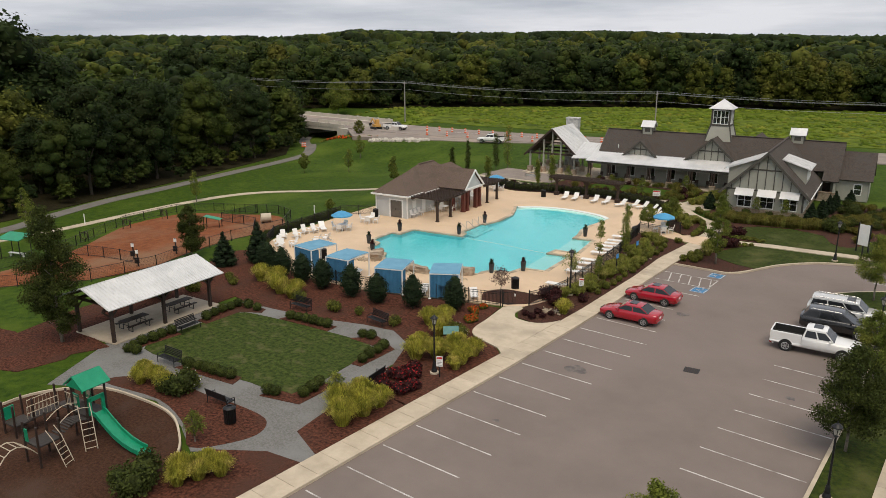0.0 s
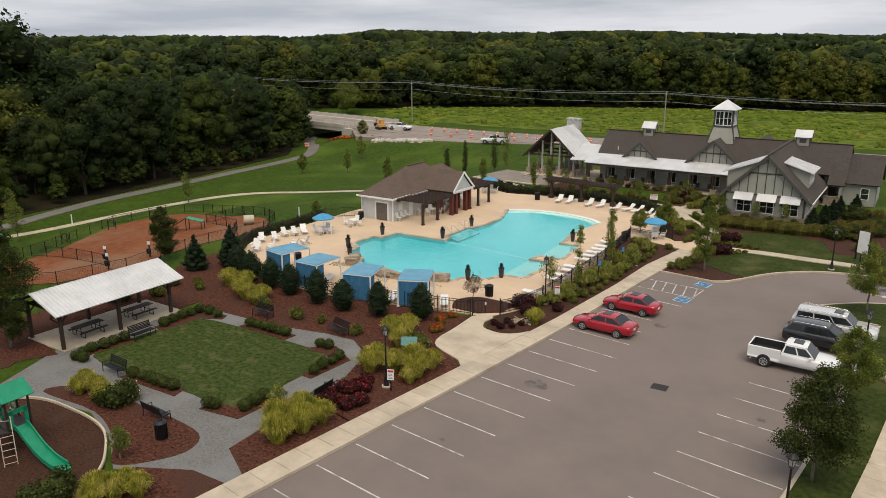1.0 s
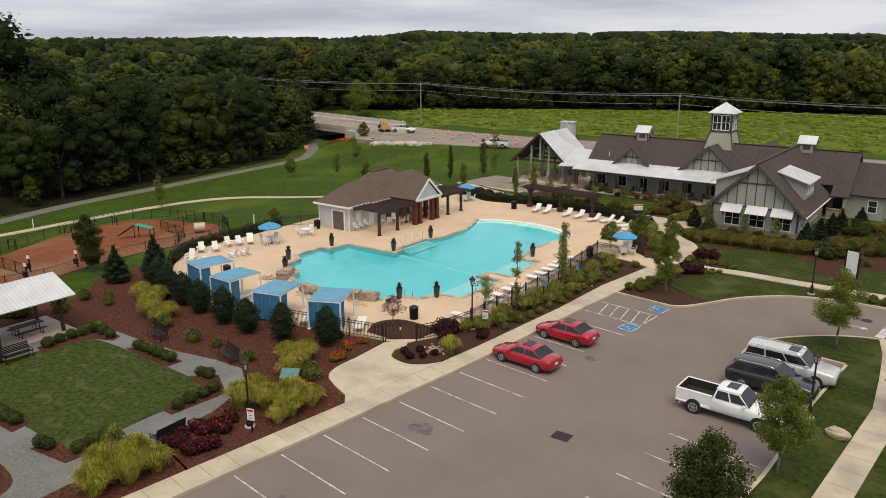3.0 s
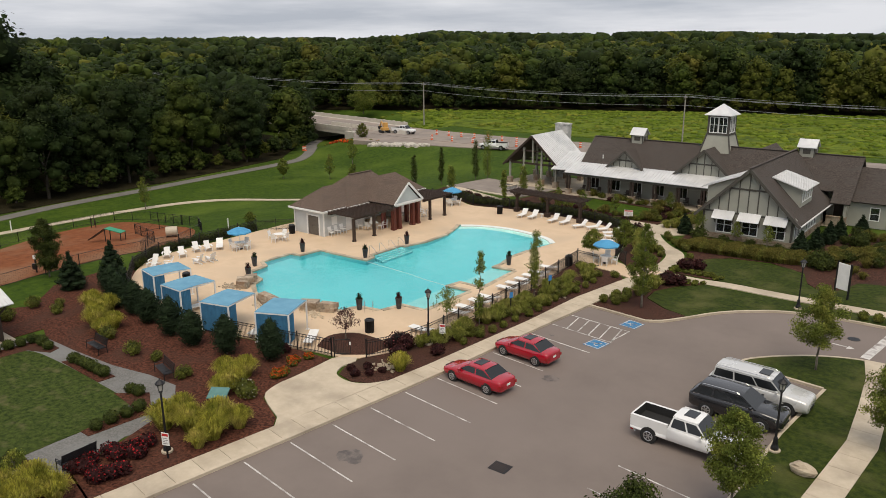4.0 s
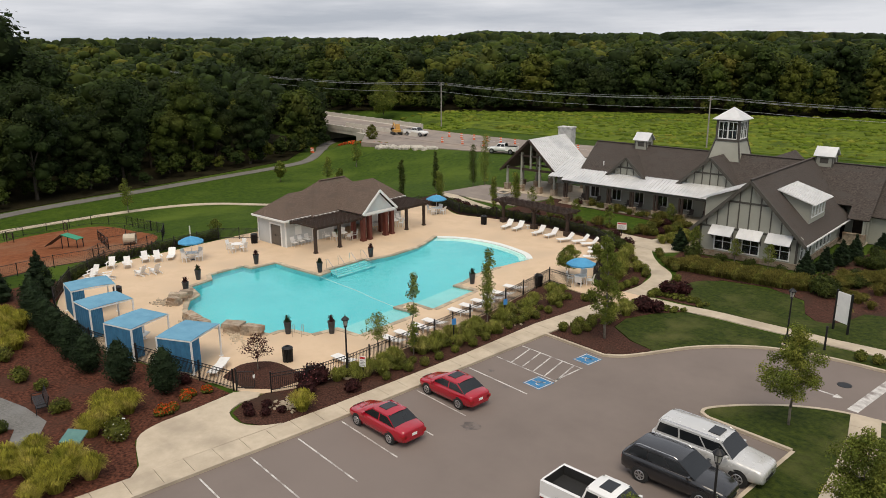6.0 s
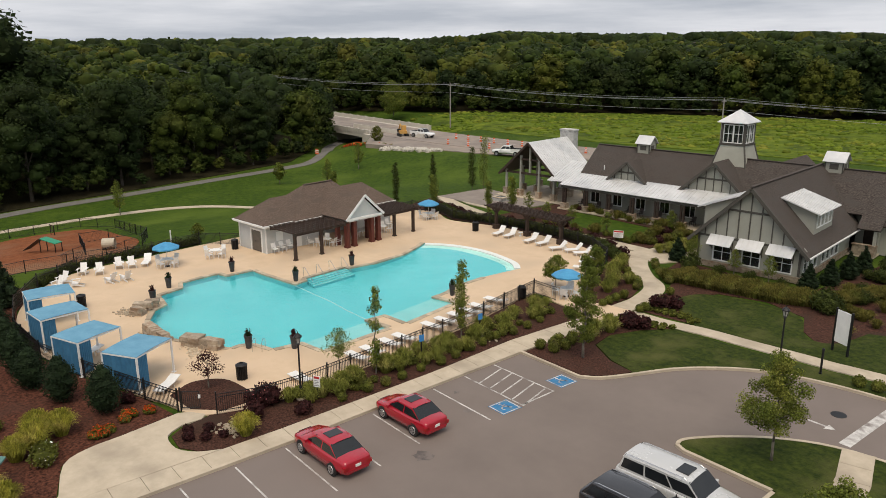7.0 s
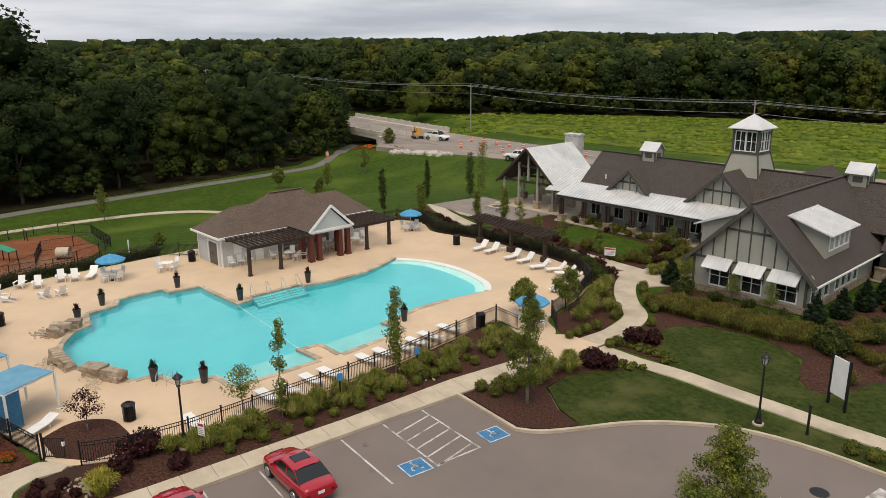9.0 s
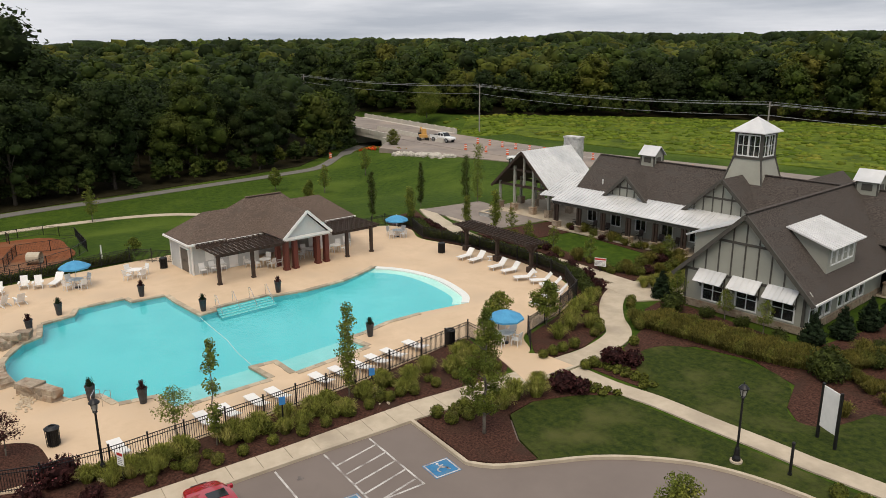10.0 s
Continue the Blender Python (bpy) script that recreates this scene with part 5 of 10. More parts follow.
def build_pool_house():
    ph = thing("pool_house", "pale grey pool house with a brown hipped shingle roof", "building")
    ph.matrix_basis = pose(-60.1, 66.7, 0, 0, 0, 8)
    part("wall", wall_build((-4.6, 0), (0, 0), 0, 2.85, [(2.15, 3.85, 0.0, 2.15)]), M_WALLGREY, ph)
    door = part("door", Build().box(-2.42, 0.03, 0.03, -0.78, 0.1, 2.12).box(-2.3, 0.0, 0.2, -0.9, 0.03, 0.95).box(-2.3, 0.0, 1.1, -0.9, 0.03, 2.0), M_DOOR, ph, "grey-brown double door")
    part("door_handle", Build().tube((-1.68, -0.05, 0.95), (-1.68, -0.05, 1.15), 0.025, 6), M_BLACK, door)
    part("door_trim", Build().box(-2.62, -0.05, 0, -2.45, -0.003, 2.3).box(-0.75, -0.05, 0, -0.58, -0.003, 2.3).box(-2.45, -0.05, 2.15, -0.75, -0.003, 2.3), M_WHITE, ph)
    part("wall", wall_build((0, 0.0), (0, 6.2), 0, 2.85, [(1.2, 2.0, 1.15, 1.95), (3.4, 4.3, 0.0, 2.1)]), M_WALLGREY, ph)
    part("notice_board", Build().box(0.003, 1.2, 1.1, 0.05, 2.0, 2.0), M_WHITE, ph)
    part("door", Build().box(-0.1, 3.42, 0.02, -0.04, 4.28, 2.08), M_WHITE, ph, "white side door")
    part("wall", wall_build((0, 11.8), (0, 16.5), 0, 2.85, [(1.0, 1.9, 0.0, 2.1)]), M_WALLGREY, ph)
    part("door", Build().box(-0.1, 12.82, 0.02, -0.04, 13.68, 2.08), M_WHITE, ph, "white side door")
    part("wall", wall_build((-2.2, 6.2), (-2.2, 11.8), 0, 2.85, [(0.8, 4.8, 1.1, 2.3)]), M_WALLGREY, ph)
    part("wall", wall_build((0, 6.36), (-2.2, 6.36), 0, 2.85), M_WALLGREY, ph)
    part("wall", wall_build((-2.2, 11.64), (0, 11.64), 0, 2.85), M_WALLGREY, ph)
    part("serving_counter", Build().box(-2.25, 6.9, 1.0, -1.7, 11.1, 1.1), M_DARKWOOD, ph)
    part("wall", wall_build((0, 16.5), (-4.6, 16.5), 0, 2.85), M_WALLGREY, ph)
    part("wall", wall_build((-4.6, 16.5), (-4.6, 0), 0, 2.85), M_WALLGREY, ph)
    part("wall_lamp", Build().box(0.02, 0.9, 2.3, 0.25, 1.3, 2.55), M_BLACK, ph)
    for u, v in ((0.03, 0.0), (-4.62, 0.0)):
        part("corner_board", Build().box(u - 0.08, v - 0.04, 0, u + 0.06, v + 0.08, 2.85), M_WHITE, ph)
    part("end_roof", hip(Build(), -5.05, 0.45, -0.45, 4.5, 2.85, 4.95, 2.3, 6.0), M_BROWNSHINGLE, ph, "brown shingle hipped roof")
    part("end_roof", hip(Build(), -5.05, 0.45, 12.5, 16.95, 2.85, 4.95, 11.0, 14.4), M_BROWNSHINGLE, ph)
    part("main_roof", hip(Build(), -6.0, 0.75, 3.0, 13.3, 2.82, 5.65, 6.7, 10.4), M_BROWNSHINGLE, ph, "brown shingle hipped roof")
    part("porch_roof", Build().plate([(4.5, 6.55, 2.9), (4.5, 9.0, 5.12), (-2.4, 9.0, 5.12), (-0.2, 6.55, 2.9)], -0.14).plate([(4.5, 9.0, 5.12), (4.5, 11.45, 2.9), (-0.2, 11.45, 2.9), (-2.4, 9.0, 5.12)], -0.14), M_BROWNSHINGLE, ph)
    part("porch_gable", Build().plate([(4.3, 6.9, 2.95), (4.3, 11.1, 2.95), (4.3, 9.0, 4.9)], 0.1), M_WALLGREY, ph)
    for v0 in (6.5, 11.5):
        part("barge_board", Build().beam((4.52, v0, 2.9), (4.52, 9.0, 5.14), 0.08, 0.24), M_WHITE, ph)
    part("fascia", Build().box(4.34, 6.7, 2.8, 4.5, 11.3, 3.02), M_WHITE, ph)
    part("fascia", Build().box(-5.1, -0.5, 2.72, 0.5, -0.4, 2.9).box(0.42, -0.4, 2.72, 0.52, 3.0, 2.9).box(0.72, 3.0, 2.7, 0.82, 6.5, 2.87).box(0.72, 11.5, 2.7, 0.82, 13.3, 2.87).box(0.42, 13.3, 2.72, 0.52, 16.9, 2.9).box(-5.1, -0.4, 2.72, -5.0, 16.9, 2.9), M_WHITE, ph)
    part("soffit", Build().box(-5.0, -0.4, 2.66, 0.42, 16.9, 2.71).box(0.42, 6.55, 2.66, 4.34, 11.45, 2.71), M_WHITE, ph)
    part("ridge_cap", Build().beam((-2.62, 6.7, 5.68), (-2.62, 10.4, 5.68), 0.28, 0.06).beam((4.45, 9.0, 5.16), (-2.3, 9.0, 5.16), 0.28, 0.06), M_BROWNSHINGLE, ph)
    for v in (6.95, 7.85, 10.2, 11.1):
        part("column", Build().box(3.75, v - 0.2, 0, 4.2, v + 0.2, 2.66).box(3.7, v - 0.25, 0, 4.25, v + 0.25, 0.2), M_REDWOOD, ph, "red-stained square timber column")
    for v in (7.0, 11.0):
        part("column", Build().box(2.2, v - 0.2, 0, 2.6, v + 0.2, 2.66), M_REDWOOD, ph)
    pergola(ph, 0.2, 4.85, 0.25, 6.45, 2.7, [(4.0, 0.6), (4.0, 3.7)])
    pergola(ph, 0.2, 4.85, 11.6, 16.6, 2.7, [(4.0, 13.4), (4.0, 16.2)])
    return ph


def build_fire_pit(x, y):
    """A square pit of stacked stone with a capped rim."""
    pit = thing("fire_pit", "square pale stone fire pit on the terrace", "fire pit")
    pit.matrix_basis = pose(x, y, 0.014, 0, 0, 8)
    for a in range(4):
        side = Build().box(-0.9, -0.9, 0, 0.9, -0.6, 0.42)
        turn = Matrix.Rotation(a * math.pi / 2, 4, "Z")
        part("side_wall", Build().add(side, turn), M_CHIMNEY, pit)
        part("cap", Build().add(Build().box(-0.95, -0.95, 0.42, 0.62, -0.56, 0.5), turn), M_CONCRETE, pit)
    part("ash_bed", Build().box(-0.6, -0.6, 0, 0.6, 0.6, 0.25), M_BLACK, pit)


build_fire_pit(-64.6, 102.2)
build_clubhouse()
build_open_pavilion()
build_pool_house()


def build_shelter():
    sh = thing("picnic_shelter", "open picnic shelter with a white metal gable roof on dark posts", "picnic shelter")
    sh.matrix_basis = pose(-50.25, 24.0, 0.03, 0, 0, 7.8)
    metal_roof(sh, (0.7, -0.6, 2.85), (0.7, 10.0, 2.85), (-2.35, 10.0, 4.0), (-2.35, -0.6, 4.0), "roof_slope", 0.3)
    metal_roof(sh, (-5.4, 10.0, 2.85), (-5.4, -0.6, 2.85), (-2.35, -0.6, 4.0), (-2.35, 10.0, 4.0), "roof_slope", 0.3)
    for a in (0.6, -5.3):
        # Added dark panel below each slope in place of the shelter's shade.
        part("ceiling_panel", Build().plate([(a, -0.5, 2.76), (-2.35, -0.5, 3.9), (-2.35, 9.9, 3.9), (a, 9.9, 2.76)], 0.03), M_DARKWOOD, sh, "dark timber panel added under the roof slope to hold its shade")
    for v in (0.2, 4.7, 9.2):
        for u in (-0.3, -4.4):
            part("post", Build().box(u - 0.11, v - 0.11, 0, u + 0.11, v + 0.11, 2.8), M_DARKWOOD, sh)
        part("truss", Build().beam((-5.2, v, 2.75), (0.5, v, 2.75), 0.12, 0.2).beam((-5.2, v, 2.8), (-2.35, v, 3.85), 0.1, 0.16).beam((0.5, v, 2.8), (-2.35, v, 3.85), 0.1, 0.16).beam((-2.35, v, 2.8), (-2.35, v, 3.8), 0.1, 0.12).beam((-3.9, v, 2.85), (-2.35, v, 3.4), 0.08, 0.1).beam((-0.8, v, 2.85), (-2.35, v, 3.4), 0.08, 0.1), M_DARKWOOD, sh)
    for u in (-0.3, -4.4):
        part("beam", Build().box(u - 0.07, -0.4, 2.5, u + 0.07, 9.8, 2.72), M_DARKWOOD, sh)
        for v in (0.2, 4.7, 9.2):
            for s in (-1, 1):
                part("brace", Build().beam((u, v, 1.9), (u, v + 0.7 * s, 2.55), 0.08, 0.1), M_DARKWOOD, sh)


build_shelter()

# ---- woods ----


def lumps(rng, c, q, rings, segs, rough, flat=0.8):
    """Uneven closed lumps at the centres c with radii q, as vertices and faces of four."""
    m, per = len(c), 2 + (rings - 1) * segs
    ring = [(math.pi * j / rings - math.pi / 2, 2 * math.pi * (i + 0.5 * (j % 2)) / segs) for j in range(1, rings) for i in range(segs)]
    unit = np.array([(0, 0, -1)] + [(math.cos(a) * math.cos(t), math.cos(a) * math.sin(t), math.sin(a)) for a, t in ring] + [(0, 0, 1)])
    v = c[:, None, :] + unit[None] * np.array([1, 1, flat]) * q[:, None, None] * rng.uniform(1 - rough, 1 + rough, (m, per, 1))
    f = []
    for i in range(segs):
        k = (i + 1) % segs
        f += [(0, 1 + k, 1 + i, 1 + i), (per - 1, per - 1 - segs + i, per - 1 - segs + k, per - 1 - segs + k)]
        f += [(1 + j * segs + i, 1 + j * segs + k, 1 + (j + 1) * segs + k, 1 + (j + 1) * segs + i) for j in range(rings - 2)]
    f = np.array(f)[None] + (np.arange(m) * per)[:, None, None]
    return v.reshape(-1, 3), f.reshape(-1, 4)


def tree_template(seed, h, r, quads, size, base=0.2, n=24, rings=4, segs=7, solid=0.8, full=0.6):
    """One broad crown: leafy clumps over an egg-shaped outline, thick with small sprays that face the light."""
    rng = np.random.default_rng(seed)
    k = np.arange(n) + 0.5
    zz = 1 - 1.75 * k / n + rng.uniform(-0.12, 0.12, n)
    zz = np.clip(zz, -0.85, 0.98)
    a = k * 2.39996 + rng.uniform(-0.5, 0.5, n)
    rr = np.sqrt(1 - zz * zz) * r * full * rng.uniform(0.75, 1.2, n)
    mid, half = h * (0.5 + base / 2), h * (1 - base) / 2
    q = r * rng.uniform(0.18, 0.50, n) * (24 / n) ** 0.25
    c = np.stack([rr * np.cos(a), rr * np.sin(a), mid + zz * (half - q * 0.6)], axis=1)
    c = np.concatenate([c, [(0, 0, mid), (0, 0, mid + half * 0.4)]])
    q = np.concatenate([q, [r * 0.55, r * 0.5]])
    v, f = lumps(rng, c, q * solid, rings, segs, 0.22)
    if quads:
        w = q ** 2
        pick = rng.choice(len(q), quads, p=w / w.sum())
        d = rng.normal(size=(quads, 3))
        d /= np.linalg.norm(d, axis=1)[:, None]
        d[:, 2] = np.where(d[:, 2] < -0.3, -d[:, 2], d[:, 2])
        p = c[pick] + d * q[pick, None] * rng.uniform(0.55, 1.28, (quads, 1)) * np.array([1, 1, 0.85])
        nrm = d * 0.7 + np.array([0, 0, 0.5]) + rng.normal(scale=0.42, size=(quads, 3))
        nrm /= np.linalg.norm(nrm, axis=1)[:, None]
        t = np.cross(nrm, rng.normal(size=(quads, 3)))
        t /= np.linalg.norm(t, axis=1)[:, None]
        u = np.cross(nrm, t)
        s = size * rng.uniform(0.55, 1.25, (quads, 1))
        g = np.stack([p - t * s, p - u * s * 0.6 - nrm * s * 0.15, p + t * s, p + u * s * 0.6 - nrm * s * 0.15], axis=1).reshape(-1, 3)
        f = np.concatenate([f, np.arange(quads * 4).reshape(-1, 4) + len(v)])
        v = np.concatenate([v, g])
    return v, f


def trunk_template(h, r):
    b = Build().tube((0, 0, -0.5), (0, 0, h), r, 6, r * 0.5)
    for a in range(3):
        b.tube((0, 0, h * 0.55), (math.cos(a * 2.1) * h * 0.25, math.sin(a * 2.1) * h * 0.25, h * 1.1), r * 0.45, 5, r * 0.15)
    return b


def joined(name, pieces, material, label, category):
    """One mesh out of many placed copies: pieces of (verts, quads)."""
    vs, fs, k = [], [], 0
    for v, f in pieces:
        vs.append(v)
        fs.append(f + k)
        k += len(v)
    V, F = np.concatenate(vs).astype(np.float32), np.concatenate(fs).astype(np.int32)
    ok = F[:, 2] != F[:, 3]
    quads, tris = F[ok], F[~ok][:, :3]
    me = bpy.data.meshes.new(name)
    me.vertices.add(len(V))
    me.vertices.foreach_set("co", V.ravel())
    me.loops.add(quads.size + tris.size)
    me.loops.foreach_set("vertex_index", np.concatenate([quads.ravel(), tris.ravel()]))
    me.polygons.add(len(quads) + len(tris))
    starts = np.concatenate([np.arange(len(quads)) * 4, quads.size + np.arange(len(tris)) * 3]).astype(np.int32)
    me.polygons.foreach_set("loop_start", starts)
    me.update(calc_edges=True)
    me.materials.append(material)
    return tagged(new(name, me), label, category, kind="stuff")


WOODEDGE = [(-109, 18), (-115.5, 41), (-118.5, 52), (-121.5, 64), (-125, 77), (-129, 90), (-134.5, 106), (-147, 123), (-163, 128), (-400, 125), (-900, 120)]
BACKEDGE = [(-900, 150), (-400, 152), (-230, 156), (-190, 163), (-170, 174), (-158, 188), (-136, 210), (-106, 229), (-77, 245), (-39, 263), (60, 301), (200, 340), (700, 480)]


def in_woods(x, y):
    if y < 125 and x < float(np.interp(y, [p[1] for p in WOODEDGE[:8]], [p[0] for p in WOODEDGE[:8]])):
        return True
    return y > float(np.interp(x, [p[0] for p in BACKEDGE], [p[1] for p in BACKEDGE]))


def place(tpl, x, y, z, s, a, sz=1.0):
    v, f = tpl
    c, n = math.cos(a) * s, math.sin(a) * s
    w = np.empty_like(v)
    w[:, 0] = v[:, 0] * c - v[:, 1] * n + x
    w[:, 1] = v[:, 0] * n + v[:, 1] * c + y
    w[:, 2] = v[:, 2] * s * sz + z
    return w, f


HOUSES = [(36.4, 700, 20, 13), (33.0, 760, -10, 15), (25.9, 720, 35, 15), (24.3, 735, 10, 18), (58.0, 900, 0, 14)]


def house_at(az, d):
    return 6.2 - d * math.sin(radians(az)), 26.4 + d * math.cos(radians(az))


def grow_woods():
    rng = random.Random(11)
    front_t = [tree_template(20 + i, 14.5 + i % 3, 4.6 + 0.5 * (i % 3), 7600, 0.19, base=0.04 + 0.05 * (i % 2), n=44, rings=5, segs=8, solid=0.68) for i in range(5)]
    near_t = [tree_template(30 + i, 15, 5.2, 2300, 0.33, n=26, solid=0.7) for i in range(5)]
    edge_t = [tree_template(40 + i, 15, 5.0, 1700, 0.42, base=0.05, n=26, solid=0.72) for i in range(5)]
    mid_t = [tree_template(50 + i, 15, 5.4, 230, 0.68, n=9, rings=3, segs=7, solid=0.9) for i in range(6)]
    far_t = [tree_template(60 + i, 15, 5.4, 44, 0.95, n=3, rings=4, segs=6, solid=1.0) for i in range(6)]
    brush_t = [tree_template(80 + i, 15, 5.2, 420, 0.75, n=9, rings=3, segs=7, solid=0.75) for i in range(4)]
    horizon_t = [tree_template(70 + i, 15, 5.6, 0, 1.0, n=1, rings=4, segs=6, solid=1.2, full=0.3) for i in range(6)]
    stands = collections.defaultdict(list)
    trunks = []
    tb = trunk_template(7.5, 0.24)
    tv = np.array(tb.v)
    tf = np.array([list(q) if len(q) == 4 else [*q[:3], q[2]] for q in tb.f if len(q) <= 4])
    lots = [house_at(az, d) for az, d, _, _ in HOUSES]

    def stand(kind, tpl, x, y, z, s, sz):
        tint = noise.noise((x / 38, y / 38, 4.0)) + rng.uniform(-0.55, 0.55) - (0.3 if kind == "hill" else 0.0)
        hue = 0 if tint < -0.2 else 1 if tint < 0.17 else 2 if tint < 0.42 else 3
        stands[kind, hue].append(place(tpl[rng.randrange(len(tpl))], x, y, z, s, rng.uniform(0, 6.28), sz))

    cell = 7.4
    for j in range(-2, 115):
        for i in range(-115, 40):
            x, y = i * cell + rng.uniform(-2.6, 2.6), j * cell + rng.uniform(-2.6, 2.6)
            az, d = math.degrees(math.atan2(-x, y)), math.hypot(x, y)
            if not in_woods(x, y) or not (2 < az < 95) or d > 800:
                continue
            edge = not all(in_woods(x + 14 * math.sin(a), y - 14 * math.cos(a)) for a in (0.2, 0.7, 1.2))
            tall = rng.choice((0.68, 0.8, 0.9, 0.95, 1.0, 1.06, 1.2)) * rng.uniform(0.93, 1.07)
            z = land(x, y) - 0.2
            if x < -100 and y < 126 and d < 178:
                stand("creek", front_t if edge else near_t, x, y, z, tall * (0.9 if edge else 1.0), rng.uniform(0.9, 1.1))
                trunks.append(place((tv, tf), x, y, z, tall, x))
            elif d < 340:
                stand("back", edge_t if edge else mid_t, x, y, z, tall, rng.uniform(0.88, 1.12))
            elif d < 470 or (i + j) % 2:
                if min(math.dist((x, y), p) for p in lots) > 16:
                    stand("far", far_t, x, y, z, tall * (1.1 if d < 470 else 1.25), rng.uniform(0.75, 1.0))
    # low growth under the rim of both woods
    for line, lo, hi in ((WOODEDGE[:8], 0.16, 0.34), (BACKEDGE[3:12], 0.22, 0.42)):
        for p, q in zip(line, line[1:]):
            n = int(math.dist(p, q) / 1.7)
            for i in range(n):
                t = (i + rng.random()) / n
                x, y = p[0] + (q[0] - p[0]) * t + rng.uniform(-3.5, 1.8), p[1] + (q[1] - p[1]) * t + rng.uniform(-0.5, 3.0)
                stand("creek" if hi < 0.4 else "back", brush_t, x, y, land(x, y) - 0.3, rng.uniform(lo, hi), 1.0)
    for x, y, s in ((-156, 59, 1.95), (-161, 53, 1.85), (-152, 66, 1.45)):
        stands["creek", 0].append(place(near_t[2], x, y, -3.3, s, x, 1.0))
    # crowns on the hills out to the skyline
    r = 800.0
    while r < 2000:
        gap = 13.0 + (r - 800) * 0.009
        for k in range(int(radians(96) * r / gap)):
            a = radians(0 + 96 * (k + rng.random()) / int(radians(96) * r / gap))
            rr = r + rng.uniform(-0.5, 0.5) * gap
            x, y = -rr * math.sin(a), rr * math.cos(a)
            if min(math.dist((x, y), p) for p in lots) < 16:
                continue
            s = (1.45 if rng.random() < 0.1 + 0.25 * max(0, noise.noise((x / 90, y / 90, 9.0))) else 1.0) * gap / 9.5 * rng.choice((0.8, 0.95, 1.0, 1.1, 1.3)) * rng.uniform(0.9, 1.1)
            stand("hill", horizon_t, x, y, land(x, y), s, min(1.0, 1.3 / s) * rng.choice((0.65, 0.85, 1.0, 1.1, 1.4)))
        r += gap
    words = {"creek": ("creek_woods", "broadleaf woods beside the creek trail"), "back": ("back_woods", "broadleaf woods behind the meadow"), "far": ("far_woods", "broadleaf forest canopy in the distance"), "hill": ("hill_woods", "tree crowns on the far wooded hills")}
    for (kind, hue), pieces in sorted(stands.items()):
        joined(words[kind][0], pieces, FOLIAGE[hue], ("dark green ", "deep green ", "mid green ", "yellow-green ")[hue] + words[kind][1], "woods")
    joined("wood_trunks", trunks, M_WOODTRUNK, "dark slender trunks inside the woods", "woods")


meadow_tussocks()
grow_woods()
# Litter sheets with the darkness below the crowns in their colour.
sheet("forest_floor", [(-107.6, 18), (-112, 41), (-115, 52), (-118.4, 64), (-121.8, 77), (-125.8, 90), (-131.2, 106), (-145, 119), (-163, 126), (-230, 124), (-230, 18)], [], M_SHADELITTER, "leaf litter under the creek woods, coloured dark with their shade", "ground", draped(0.09), 0.1, 4)
sheet("forest_floor", [(-300, 157), (-230, 158), (-190, 165), (-170, 176), (-158, 190), (-136, 212), (-106, 231), (-77, 247), (-39, 265), (60, 303), (200, 342), (160, 420), (-300, 420)], [], M_SHADELITTER, "leaf litter under the back woods, coloured dark with their shade", "ground", lambda x, y: land(x, y) + 0.2, 0.1, 9)

# ---- planting ----


def sprays(lobes, n, size, seed, flat=0.5, core=0.86, depth=0.82, lift=0.0):
    """Leaf sprays over ellipsoid lobes (x, y, z, rx, ry, rz) with a dark leafy core."""
    rng = np.random.default_rng(seed)
    lob = np.array(lobes, dtype=float)
    wgt = lob[:, 3] * lob[:, 5]
    pick = rng.choice(len(lob), n, p=wgt / wgt.sum())
    d = rng.normal(size=(n, 3))
    d /= np.linalg.norm(d, axis=1)[:, None]
    c = lob[pick, :3] + d * lob[pick, 3:6] * rng.uniform(depth, 1.1, (n, 1))
    nrm = d + rng.normal(scale=flat, size=(n, 3)) + np.array((0.0, 0.0, lift))
    nrm /= np.linalg.norm(nrm, axis=1)[:, None]
    t = np.cross(nrm, rng.normal(size=(n, 3)))
    t /= np.linalg.norm(t, axis=1)[:, None]
    u = np.cross(nrm, t)
    s = size * rng.uniform(0.55, 1.3, (n, 1))
    v = np.stack([c - t * s, c - u * s * 0.6, c + t * s, c + u * s * 0.6], axis=1).reshape(-1, 3)
    b = Build()
    b.v = [tuple(p) for p in v]
    b.f = [tuple(range(4 * i, 4 * i + 4)) for i in range(n)]
    if core:
        for i, (x, y, z, rx, ry, rz) in enumerate(lobes):
            b.blob((x, y, z), (rx * core, ry * core, rz * core), seed + i, 5, 8, 0.15)
    return b


